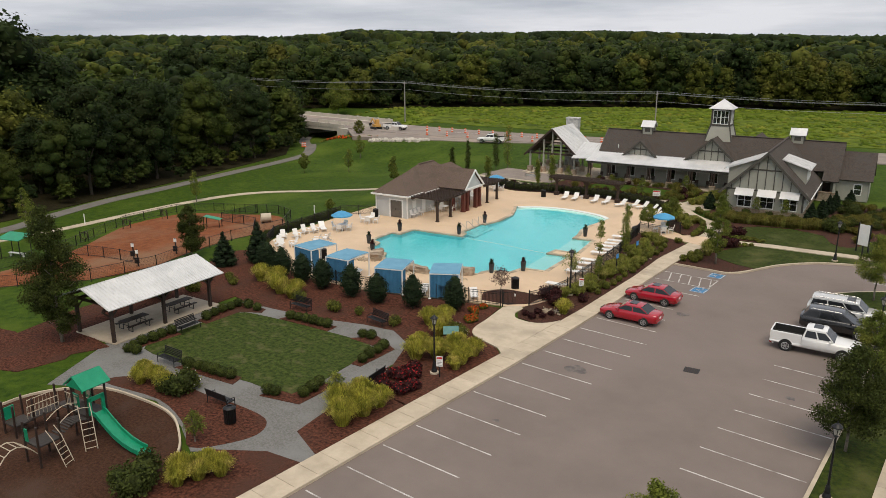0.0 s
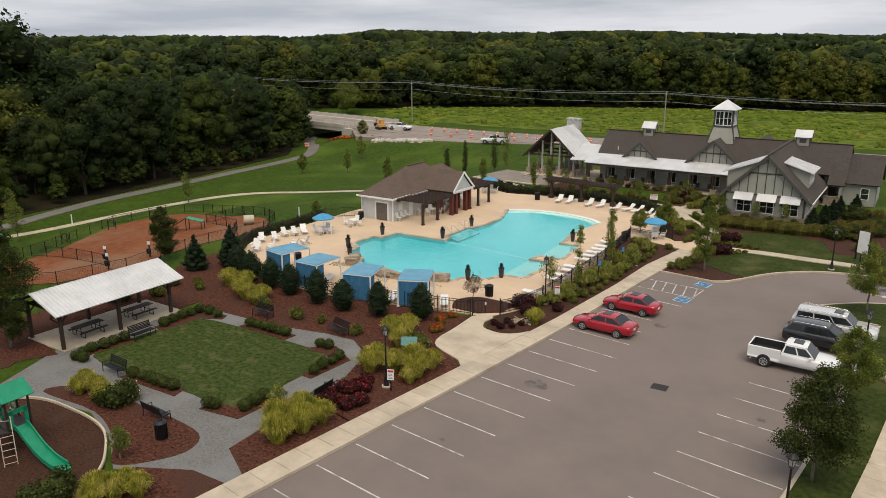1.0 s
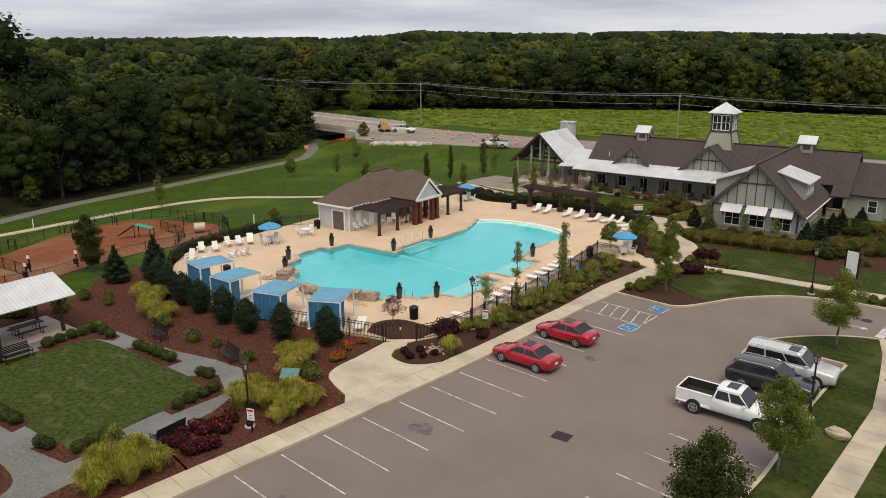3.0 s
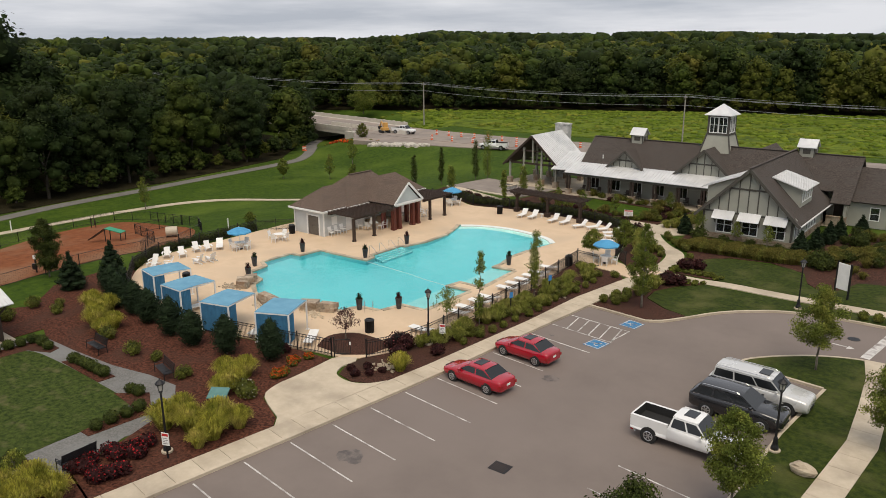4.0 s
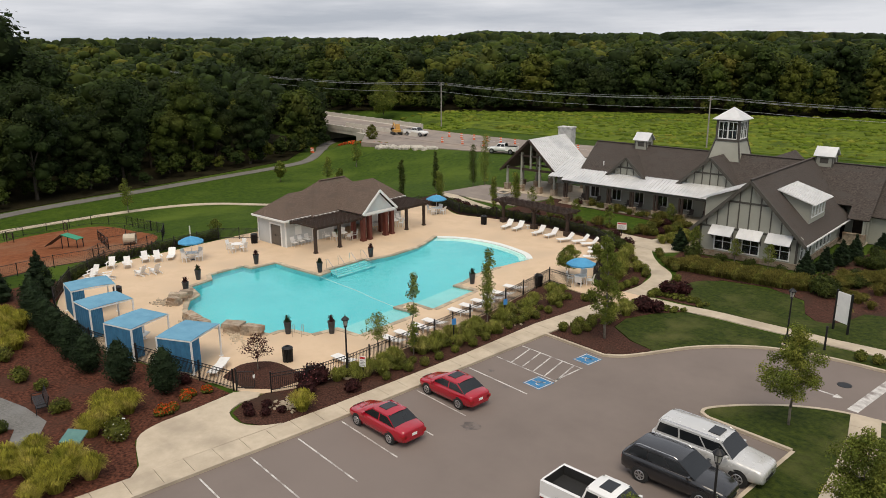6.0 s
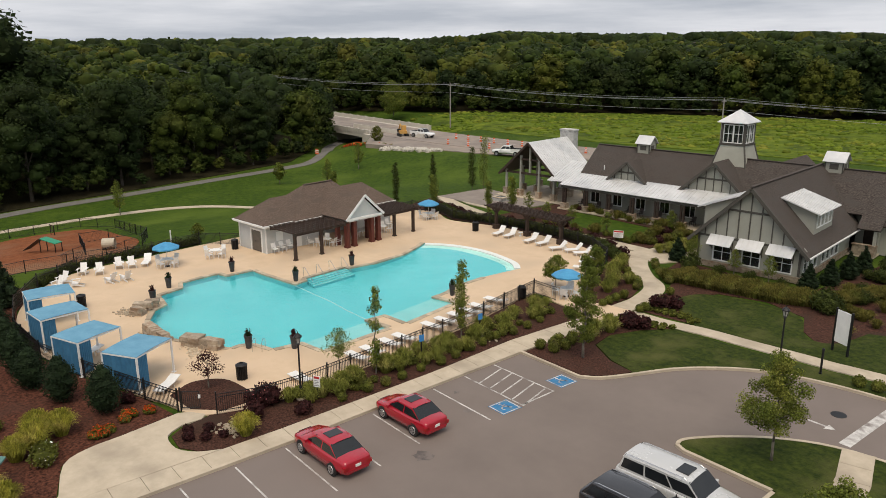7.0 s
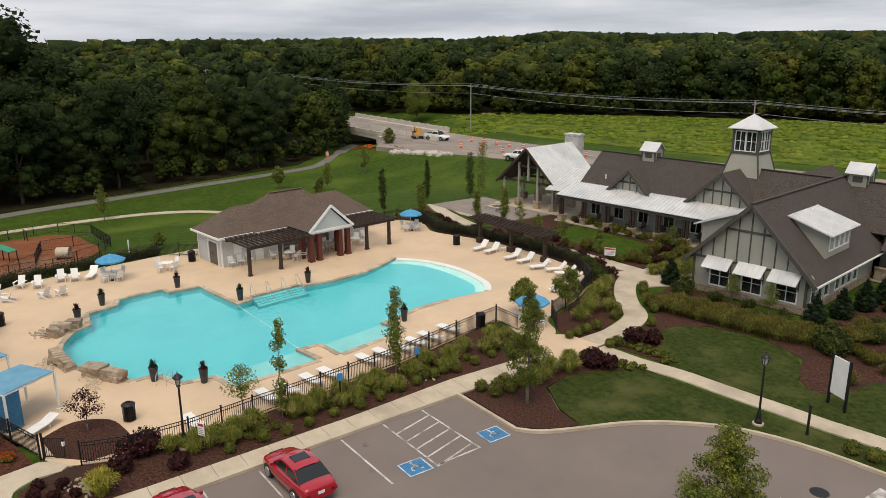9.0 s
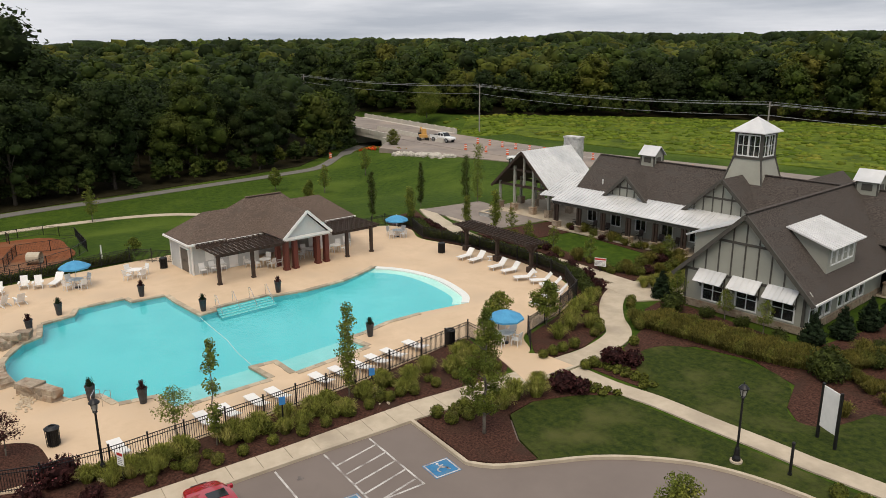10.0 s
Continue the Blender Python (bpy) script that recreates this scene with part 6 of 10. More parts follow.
def tuft(seed, n, r, h, w=0.025):
    """Arching grass blades from one root."""
    rng = random.Random(seed)
    b = Build()
    for i in range(n):
        a = rng.uniform(0, 2 * math.pi)
        lean = rng.uniform(0.02, 0.92) ** 1.1
        reach, top = r * lean, h * (1.05 - 0.38 * lean ** 2) * rng.uniform(0.72, 1.12)
        base = rng.uniform(0, 0.38) * r
        ca, sa = math.cos(a), math.sin(a)
        pa = rng.uniform(-0.3, 0.3)
        pts = [(base * ca, base * sa, 0.0), ((base + reach * 0.4) * ca, (base + reach * 0.4) * sa, top * 0.72), ((base + reach * 0.8) * math.cos(a + pa * 0.5), (base + reach * 0.8) * math.sin(a + pa * 0.5), top), ((base + reach * 1.0) * math.cos(a + pa), (base + reach * 1.0) * math.sin(a + pa), top * 0.9)]
        ws = [w * 0.8, w, w * 0.8, w * 0.1]
        k = len(b.v)
        for p, q in zip(pts, ws):
            b.v += [(p[0] - sa * q, p[1] + ca * q, p[2]), (p[0] + sa * q, p[1] - ca * q, p[2])]
        b.f += [(k + 2 * j, k + 2 * j + 1, k + 2 * j + 3, k + 2 * j + 2) for j in range(3)]
    return b


def plant(name, mesh, x, y, s, label, category, group="", z=-0.03, sz=1.0):
    ob = tagged(new(name, mesh), label, category, group)
    ob.matrix_basis = pose(x, y, z, 0, 0, (x * 37 + y * 91) % 360) @ Matrix.Diagonal((s, s, s * sz, 1))
    return ob


def meshed(b, name, material, smooth=False):
    me = b.mesh(name, smooth)
    me.materials.append(material)
    return me


BOX = [meshed(sprays([(0, 0, 0.34, 0.36, 0.36, 0.34)], 520, 0.055, 70 + i, 0.6, 0.8, 0.8, 0.4), "boxwood", M_SHRUB) for i in range(3)]
ROUND = [meshed(sprays([(0, 0, 0.5, 0.6, 0.6, 0.48), (0.35, 0.1, 0.4, 0.4, 0.4, 0.36), (-0.3, -0.2, 0.42, 0.42, 0.42, 0.38)], 700, 0.08, 80 + i, 0.8, 0.62, 0.6, 0.5), "shrub", M_SHRUB) for i in range(3)]
DARKROUND = [meshed(sprays([(0, 0, 0.5, 0.6, 0.6, 0.5), (0.35, 0.15, 0.42, 0.42, 0.42, 0.4), (-0.3, -0.25, 0.55, 0.4, 0.4, 0.42)], 1100, 0.065, 85 + i, 0.8, 0.6, 0.55, 0.4), "shrub", M_DARKOAK) for i in range(3)]
BALL = [meshed(sprays([(0, 0, 0.34, 0.38, 0.38, 0.34)], 620, 0.05, 75 + i, 0.5, 0.84, 0.85, 0.2), "boxwood", M_DARKOAK) for i in range(3)]
PURPLE = [meshed(sprays([(0, 0, 0.4, 0.5, 0.5, 0.4), (0.25, 0.2, 0.35, 0.35, 0.35, 0.3)], 420, 0.09, 90 + i, 0.9, 0.7), "barberry", M_REDLEAF) for i in range(2)]
GOLD = [meshed(tuft(100 + i, 1500, 0.8, 1.12, 0.012), "grass", M_YELLOWGRASS) for i in range(3)]
GREEN = [meshed(tuft(110 + i, 620, 0.78, 0.95, 0.016), "grass", M_GREENGRASS) for i in range(3)]
TAWNY = [meshed(tuft(130 + i, 430, 0.85, 0.95, 0.020), "grass", M_TAWNYGRASS) for i in range(3)]
HOSTA = [meshed(sprays([(0, 0, 0.14, 0.3, 0.3, 0.14)], 70, 0.13, 120 + i, 0.4, 0.6), "hosta", M_SHRUB) for i in range(2)]

# clipped boxwood rows round the small lawn
ROWS_BOX = [(-48.6, 24.6), (-48.9, 25.4), (-48.8, 26.2), (-49.0, 27.0), (-49.0, 27.8), (-48.3, 24.0), (-47.6, 24.2), (-49.5, 31.2), (-49.8, 32.1), (-50.0, 33.0), (-50.0, 33.8), (-50.1, 34.6), (-49.2, 34.95), (-48.1, 35.0), (-44.5, 35.5), (-43.75, 35.7), (-43.0, 35.8), (-42.3, 35.9), (-41.6, 36.0), (-40.9, 36.1),
            (-37.4, 36.4), (-36.7, 36.6), (-34.4, 34.1), (-34.5, 35.0), (-34.7, 35.8), (-34.2, 33.2), (-33.4, 27.3), (-33.5, 28.1), (-33.8, 28.9), (-42.7, 25.2), (-41.9, 25.5), (-41.2, 25.6), (-40.5, 25.7), (-39.8, 25.8), (-39.1, 26.0), (-34.9, 26.3), (-35.4, 26.1)]
for i, (x, y) in enumerate(ROWS_BOX):
    plant("boxwood", BALL[i % 3], x, y, 0.95 + 0.2 * ((i * 7) % 5) / 5, "small clipped round boxwood beside the gravel path", "shrub", "boxwoods round the lawn")
# low boxwoods along the sidewalk bed and winding path
for i, (x, y) in enumerate([(-28.5, 56.2), (-28.6, 58.0), (-28.6, 59.3), (-28.7, 60.6), (-28.9, 62.2), (-28.9, 63.8), (-29.1, 65.2), (-29.4, 66.8), (-29.6, 68.0), (-29.8, 69.4), (-29.7, 71.0), (-29.9, 72.6), (-30.2, 74.2), (-31.2, 68.2), (-30.0, 70.2)]):
    plant("boxwood", BOX[i % 3], x, y, 0.8 + 0.2 * ((i * 3) % 4) / 4, "low round green shrub by the sidewalk", "shrub", "sidewalk shrubs")
for i in range(13):
    t = i / 12
    for side, d in ((1, 1.35), (-1, -1.45)):
        k = int(4 + t * (len(CURVE) - 14))
        p = offset_line(CURVE, d)[k]
        if (i + side) % 6 != 5:
            plant("boxwood", BOX[i % 3], p[0], p[1], 0.9 + 0.25 * ((i * 5) % 4) / 4, "round green shrub lining the winding path", "shrub", "winding path shrubs")
for i, (x, y) in enumerate([(-26.7, 70.6), (-26.3, 71.5), (-25.7, 70.9), (-26.6, 72.3), (-25.6, 71.9), (-25.9, 72.8), (-26.3, 73.4), (-10.6, 81.3), (-9.6, 81.5), (-8.6, 81.7)]):
    plant("boxwood", BOX[i % 3], x, y, 1.05, "round green shrub at the lot's corner bed", "shrub", "corner bed shrubs")
# hedge inside and outside the pool fence
HEDGE = smooth_line([(-58.8, 45.4 - 0.9), (-63.6, 47.6), (-66.6, 51.2), (-67.9, 57.9), (-68.6, 63.0)], 9)
for i, (x, y) in enumerate(HEDGE[8:]):
    plant("shrub", DARKROUND[i % 3], x, y, 0.75 + 0.25 * ((i * 7) % 5) / 5, "dark green hedge shrub along the pool fence", "shrub", "fence hedge shrubs", land(x, y))
NHEDGE = smooth_line([(-66.5, 91.4), (-64, 92.1), (-60.1, 91.2), (-55.4, 92.8), (-50.7, 93.8), (-45.5, 94.2), (-40.8, 93.6), (-36.6, 91.2)], 7)
for i, (x, y) in enumerate(NHEDGE):
    plant("shrub", DARKROUND[i % 3], x, y, 0.85 + 0.3 * ((i * 7) % 5) / 5, "dark green hedge shrub along the pool fence", "shrub", "north hedge shrubs", 0)
    if i % 4 == 2:
        plant("barberry", PURPLE[i % 2], x + 0.4, y + 1.1, 1.2, "low purple-red barberry bush in mulch", "shrub", "barberry bushes")
# golden grasses
GOLD_AT = [(-50.1, 39.0, 1.5), (-51.6, 39.6, 1.4), (-54.3, 40.2, 1.5), (-52.8, 40.9, 1.4), (-49.0, 39.9, 1.2), (-48.4, 38.8, 1.1), (-35.3, 41.6, 1.3), (-33.9, 41.2, 1.4), (-34.6, 42.6, 1.3), (-33.2, 40.2, 1.2), (-31.8, 36.0, 1.5), (-30.6, 36.9, 1.4), (-32.6, 37.4, 1.2), (-28.9, 37.4, 1.4), (-30.0, 38.3, 1.5), (-29.0, 39.0, 1.2), (-28.6, 36.4, 1.0),
           (-29.0, 26.4, 1.5), (-30.2, 27.4, 1.6), (-28.9, 28.0, 1.5), (-30.0, 28.9, 1.5), (-28.9, 29.4, 1.2), (-43.0, 21.9, 1.1), (-42.2, 22.6, 1.1), (-40.9, 22.4, 1.1), (-43.9, 22.7, 1.0), (-30.6, 18.0, 1.2), (-31.6, 17.6, 1.1), (-30.0, 18.9, 1.1), (-31.0, 18.8, 1.0), (-30.9, 17.0, 1.0), (-28.4, 50.2, 1.15)]
for i, (x, y, s) in enumerate(GOLD_AT):
    plant("ornamental_grass", GOLD[i % 3], x, y, s * 0.84, "arching clump of golden-green ornamental grass in mulch", "ornamental grass", "golden grasses")
for i, (x, y, s) in enumerate([(-29.9, 57.0, 1.2), (-30.2, 58.0, 1.2), (-29.8, 55.6, 1.1), (-30.2, 60.4, 1.2), (-30.5, 62.0, 1.2), (-29.9, 61.3, 1.0), (-30.9, 63.6, 1.1), (-30.6, 65.2, 1.2), (-31.2, 66.2, 1.0), (-30.7, 68.4, 1.2), (-31.6, 70.0, 1.1), (-31.2, 71.6, 1.2), (-32.0, 73.2, 1.1), (-31.0, 74.6, 1.2), (-32.6, 76.0, 1.1), (-25.6, 74.2, 1.2), (-26.1, 75.4, 1.3), (-25.7, 76.7, 1.2), (-26.6, 77.6, 1.0), (-31.6, 83.6, 1.2), (-32.4, 85.4, 1.3), (-33.6, 86.6, 1.2), (-31.9, 86.8, 1.1), (-34.9, 89.2, 1.3), (-35.9, 90.8, 1.2), (-34.6, 88.0, 1.2)]):
    plant("ornamental_grass", GREEN[i % 3], x, y, s * 0.85, "green clump of ornamental grass by the pool fence", "ornamental grass", "green grasses")
BAND = smooth_line([(-30.2, 91.0), (-27.4, 91.6), (-24.2, 92.3), (-21.0, 93.0), (-18.6, 94.4), (-17.4, 96.8), (-16.4, 99.6), (-14.0, 102.5)], 7)
for i, (x, y) in enumerate(BAND):
    for j in (-1, 0, 1):
        plant("ornamental_grass", (TAWNY if (i + j) % 4 else GREEN)[i % 3], x + 0.3 * j, y + 0.95 * j, 0.82 + 0.25 * ((i * 5 + j) % 4) / 4, "tall tawny meadow grass band before the clubhouse", "ornamental grass", "clubhouse grass band", -0.04)
erng = random.Random(91)
for i in range(46):
    x, y = erng.uniform(-19.6, -12.6), erng.uniform(95.5, 108.5)
    if i < 10:
        x, y = erng.uniform(-17.2, -13.6), erng.uniform(88.0, 94.0)
        plant("ornamental_grass", TAWNY[i % 3], x, y, erng.uniform(0.5, 0.8), "sparse tan grass clump in the mulch bed", "ornamental grass", "sparse bed grasses", -0.04)
    elif i % 3:
        plant("shrub", DARKROUND[i % 3], x, y, erng.uniform(0.7, 1.25), "dark green leafy shrub beside the clubhouse wing", "shrub", "wing shrubs", -0.04)
    else:
        plant("ornamental_grass", TAWNY[i % 3], x, y, erng.uniform(0.8, 1.1), "olive clump of garden grass beside the clubhouse", "ornamental grass", "wing grasses", -0.04)
for x, y, q in ((-18.3, 93.2, 1.7), (-17.4, 92.6, 1.4), (-28.6, 95.2, 0.9), (-26.0, 95.8, 0.8), (-22.9, 95.6, 0.9), (-30.9, 94.4, 1.5)):
    plant("shrub", DARKROUND[0], x, y, q, "dark green leafy shrub beside the clubhouse wing", "shrub", "wing shrubs", -0.04)
for i in range(9):
    plant("ornamental_grass", GREEN[i % 3], -35.4 + 0.35 * (i % 3), 97.6 + 0.8 * i, 1.1, "green clump of ornamental grass by the clubhouse door", "ornamental grass", "door grasses")
brng = random.Random(31)
for i in range(58):
    y = brng.uniform(53.5, 77.5)
    lo, hi = inner_x(y) - 0.9, float(np.interp(y, [52, 58.5, 62.8, 68.7, 74.1, 78], [-30.5, -30.9, -31.4, -32.2, -33.4, -34.0]))
    x = brng.uniform(hi, lo)
    if i % 3 == 0:
        plant("ornamental_grass", GREEN[i % 3], x, y, brng.uniform(0.65, 0.95), "green clump of ornamental grass by the pool fence", "ornamental grass", "green grasses")
    else:
        plant("shrub", ROUND[i % 3], x, y, brng.uniform(0.4, 0.75), "leafy green shrub in the bed by the pool fence", "shrub", "east bed shrubs")
# front garden of the clubhouse: mixed planting round the little lawn and under the porch eave
frng = random.Random(77)
for i in range(54):
    if i < 24:
        x, y = -54.5 + 0.7 * i + frng.uniform(-0.3, 0.3), frng.uniform(104.9, 106.0)
    elif i < 40:
        x, y = -54.0 + 1.0 * (i - 24) + frng.uniform(-0.4, 0.4), frng.uniform(97.3, 98.7)
    else:
        x, y = (-40.4, -38.4)[i % 2] + frng.uniform(-0.4, 0.4), 98.4 + 0.5 * (i - 40)
    s = frng.uniform(0.6, 1.15)
    if i % 3 == 0:
        plant("ornamental_grass", TAWNY[i % 2], x, y, s, "olive clump of garden grass before the clubhouse porch", "ornamental grass", "porch garden grasses")
    elif i % 7 == 1:
        plant("barberry", PURPLE[i % 2], x, y, s, "low purple-red barberry bush in mulch", "shrub", "barberry bushes")
    else:
        plant("shrub", ROUND[i % 3], x, y, s * 0.85, "leafy garden shrub before the clubhouse porch", "shrub", "porch garden shrubs")
for i, (x, y) in enumerate([(-36.4, 97.2), (-35.7, 97.6), (-36.0, 96.8)]):
    plant("ornamental_grass", GREEN[i % 3], x, y, 0.8, "green clump of grass in the plaza planter", "ornamental grass", "plaza grasses")
for i, (x, y, s) in enumerate([(-60.5, 18.6, 1.6), (-58.0, 17.4, 1.3), (-56.6, 34.6, 1.2), (-57.6, 31.8, 1.4), (-58.2, 28.4, 1.3)]):
    plant("shrub", ROUND[i % 3], x, y, s, "leafy dark shrub in mulch beside the picnic shelter", "shrub", "shelter shrubs", land(x, y) - 0.03)
for i, (x, y, q) in enumerate([(-32.4, 16.2, 1.5), (-31.6, 15.2, 1.4), (-32.8, 15.2, 1.2), (-39.6, 22.9, 1.5), (-40.3, 22.2, 1.1)]):
    plant("shrub", DARKROUND[i % 3], x, y, q, "leafy dark green shrub beside the playground", "shrub", "playground shrubs")
# purple, red and flowering shrubs
for i, (x, y, s) in enumerate([(-30.6, 47.9, 0.55), (-29.8, 47.6, 0.6), (-29.2, 48.3, 0.55), (-30.0, 48.8, 0.6), (-28.9, 49.2, 0.5), (-25.4, 78.4, 1.5), (-24.6, 79.0, 1.2), (-26.4, 83.6, 1.4), (-25.7, 84.6, 1.2), (-30.0, 51.4, 1.1), (-30.9, 52.6, 1.4), (-36.2, 46.4, 0.8), (-28.6, 53.8, 0.9)]):
    plant("barberry", PURPLE[i % 2], x, y, s, "low purple-red barberry bush in mulch", "shrub", "barberry bushes")
for i in range(26):
    plant("hosta", HOSTA[i % 2], -27.0 + (i % 7) * 0.62 + 0.2 * (i // 7), 79.6 - (i // 7) * 0.55 + 0.18 * (i % 7) if i < 13 else 82.6 + (i // 7 - 2) * 0.6 + 0.1 * (i % 7), 0.9, "low leafy ground-cover plant in the bed", "ground cover", "leafy ground cover", -0.02)


def flowering(name, x, y, n, spread, mat_leaf, mat_flower, label, group, seed, hgt=0.55, petals=70):
    rng = random.Random(seed)
    for i in range(n):
        px, py = x + rng.uniform(-spread[0], spread[0]), y + rng.uniform(-spread[1], spread[1])
        bush = thing(name, label, "flowering shrub", group)
        bush.matrix_basis = pose(px, py, -0.03)
        lob = [(0, 0, hgt * 0.5, hgt * 0.8, hgt * 0.8, hgt * 0.5), (hgt * 0.4, 0.1, hgt * 0.4, hgt * 0.5, hgt * 0.5, hgt * 0.4)]
        part("foliage", sprays(lob, 260, 0.09, seed + i, 0.8, 0.7), mat_leaf, bush)
        part("blossoms", sprays([(a, b_, c + 0.06, d, e, f) for a, b_, c, d, e, f in lob], petals, 0.06, seed + 50 + i, 0.6, 0), mat_flower, bush)


flowering("rose_bush", -29.9, 33.0, 16, (1.3, 2.2), M_REDLEAF, M_REDFLOWER, "dark-leaved shrub rose with red blossoms", "rose bushes", 200, 0.6, 60)
flowering("flower_clump", -33.4, 44.6, 5, (0.45, 0.9), M_SHRUB, M_ORANGE, "orange-flowering perennial clump in mulch", "orange flowers", 240, 0.38, 150)
flowering("flower_clump", -34.0, 46.3, 5, (0.5, 0.8), M_SHRUB, M_ORANGE, "orange-flowering perennial clump in mulch", "orange flowers", 250, 0.38, 150)
flowering("flowering_shrub", -31.4, 52.2, 3, (0.6, 0.9), M_REDLEAF, M_PINK, "pink-flowering shrub by the pool gate", "pink shrubs", 260, 0.9, 60)
flowering("flowering_shrub", -32.3, 41.3, 3, (0.5, 0.5), M_SHRUB, M_WHITE, "white-flowering rose shrub by the path", "white shrubs", 270, 0.8, 20)
flowering("flowering_shrub", -40.4, 23.4, 2, (0.5, 0.4), M_SHRUB, M_WHITE, "white-flowering rose shrub by the playground", "white shrubs", 280, 1.0, 14)


def bark_and_limbs(h, r, limbs, seed, reach, start=0.3):
    rng = random.Random(seed)
    b = Build()
    pts = [(0, 0, -0.2)]
    for k in range(1, 6):
        pts.append((rng.uniform(-0.04, 0.04) * k, rng.uniform(-0.04, 0.04) * k, h * k / 5))
    for k, (p, q) in enumerate(zip(pts, pts[1:])):
        b.tube(p, q, r * (1 - 0.16 * k), 8, r * (1 - 0.16 * (k + 1)))
    for i in range(limbs):
        t = start + (0.92 - start) * i / limbs
        a = i * 2.4 + rng.uniform(-0.3, 0.3)
        z = h * t
        ln = reach * (1.05 - 0.6 * t) * rng.uniform(0.7, 1.0)
        m = (math.cos(a) * ln * 0.5, math.sin(a) * ln * 0.5, z + ln * 0.35)
        b.tube((0, 0, z), m, r * 0.4 * (1 - t * 0.5), 6, r * 0.22)
        b.tube(m, (math.cos(a) * ln, math.sin(a) * ln, z + ln * 0.8), r * 0.22, 5, r * 0.06)
    return b


def broad_tree(x, y, h, r, label, group, seed, base=0.28, n=2600, size=0.13, mat=None, z=0.0, sx=1.0, name="young_tree", gap=0.0):
    rng = random.Random(seed)
    t = thing(name, label, "tree", group)
    t.matrix_basis = pose(x, y, z, 0, 0, seed * 47 % 360)
    part("trunk", bark_and_limbs(h * 0.88, max(0.045, h * 0.014), 9, seed, r * 0.9, base), M_TRUNK, t, smooth=True)
    lob = []
    for i in range(70):
        k = base + (0.97 - base) * (i + 0.5) / 70
        prof = math.sin(math.pi * min(1, max(0.08, (k - base * 0.75) / (1.03 - base * 0.75))) ** 0.75)
        a = rng.uniform(0, 6.28)
        d = r * prof * rng.uniform(0.0, 1.0) ** 0.6 * 0.82
        q = r * (0.16 + 0.13 * prof) * rng.uniform(0.7, 1.25)
        lob.append((math.cos(a) * d, math.sin(a) * d, h * k, q, q, q * 0.8))
    part("crown", sprays(lob, int(n * (6.0 if n > 2000 else 3.4)), size * (0.43 if n > 2000 else 0.58), seed, 0.9, 0.0, 0.35, 0.5), mat or M_LEAF, t)
    return t


broad_tree(-23.85, 71.7, 7.0, 1.3, "slender young maple with a pale trunk in mulch", "young trees", 1, 0.16, 2300)
broad_tree(-9.6, 69.35, 5.8, 1.75, "young maple on the grassy parking island", "young trees", 2, 0.3, 2600)
broad_tree(-5.9, 41.4, 6.0, 2.4, "leafy green maple on the lawn verge", "young trees", 3, 0.22, 4200, 0.15, M_DARKOAK)
broad_tree(-6.4, 50.7, 5.2, 1.7, "leafy young maple on the lawn verge", "young trees", 4, 0.28, 3000)
broad_tree(-3.2, 61.6, 5.2, 1.7, "yellowing young maple beside the footpath", "young trees", 6, 0.3, 2600)
broad_tree(-9.7, 25.0, 4.8, 1.6, "leafy young maple on the lawn verge", "young trees", 16, 0.25, 2600)
broad_tree(-53.8, 21.9, 10.2, 2.5, "tall dark green young oak by the picnic shelter", "young trees", 7, 0.1, 6500, 0.15, M_DARKOAK)
broad_tree(-66.0, 40.6, 5.4, 1.7, "dark green young oak beside the dog park", "young trees", 8, 0.12, 3600, 0.14, M_DARKOAK)
broad_tree(-32.3, 58.3, 2.9, 1.2, "sparse small ornamental tree by the pool fence", "small trees", 9, 0.35, 420, 0.10)
broad_tree(-35.0, 50.8, 2.4, 1.1, "sparse bronze ornamental tree by the pool gate", "small trees", 10, 0.4, 300, 0.10, M_REDLEAF)
broad_tree(-33.8, 84.4, 3.4, 1.3, "yellow-green small tree beside the deck", "small trees", 11, 0.3, 1400)
broad_tree(-35.2, 81.2, 2.8, 1.2, "bronze-green small tree beside the deck", "small trees", 12, 0.3, 1200)
for i, (x, y, h) in enumerate([(-44.0, 98.4, 2.6), (-48.5, 97.9, 2.6), (-56.0, 98.6, 3.0), (-40.0, 104.2, 2.6), (-31.4, 95.3, 3.0), (-27.6, 96.0, 2.4), (-24.2, 95.6, 2.6), (-52.4, 98.0, 2.4), (-31.9, 28.6, 1.6), (-33.8, 19.9, 1.9)]):
    broad_tree(x, y, h, 0.75, "thin young ornamental tree in a planting bed", "small trees", 30 + i, 0.3, 420, 0.09)
for i, (x, y, h, r) in enumerate([(-102.6, 64.7, 5.0, 1.3), (-104, 40, 6, 1.2), (-103.8, 98.8, 4.6, 1.2), (-112.6, 110.5, 5.0, 1.3), (-80.8, 86.6, 4.8, 1.15), (-110.0, 93.0, 3.8, 1.2), (-71.0, 64.0, 1.8, 0.8), (-97, 38, 5.5, 1.3)]):
    broad_tree(x, y, h, r, "young staked tree on the open lawn", "lawn trees", 50 + i, 0.25, 700 if i not in (4, 5) else 1500, 0.13, z=land(x, y))


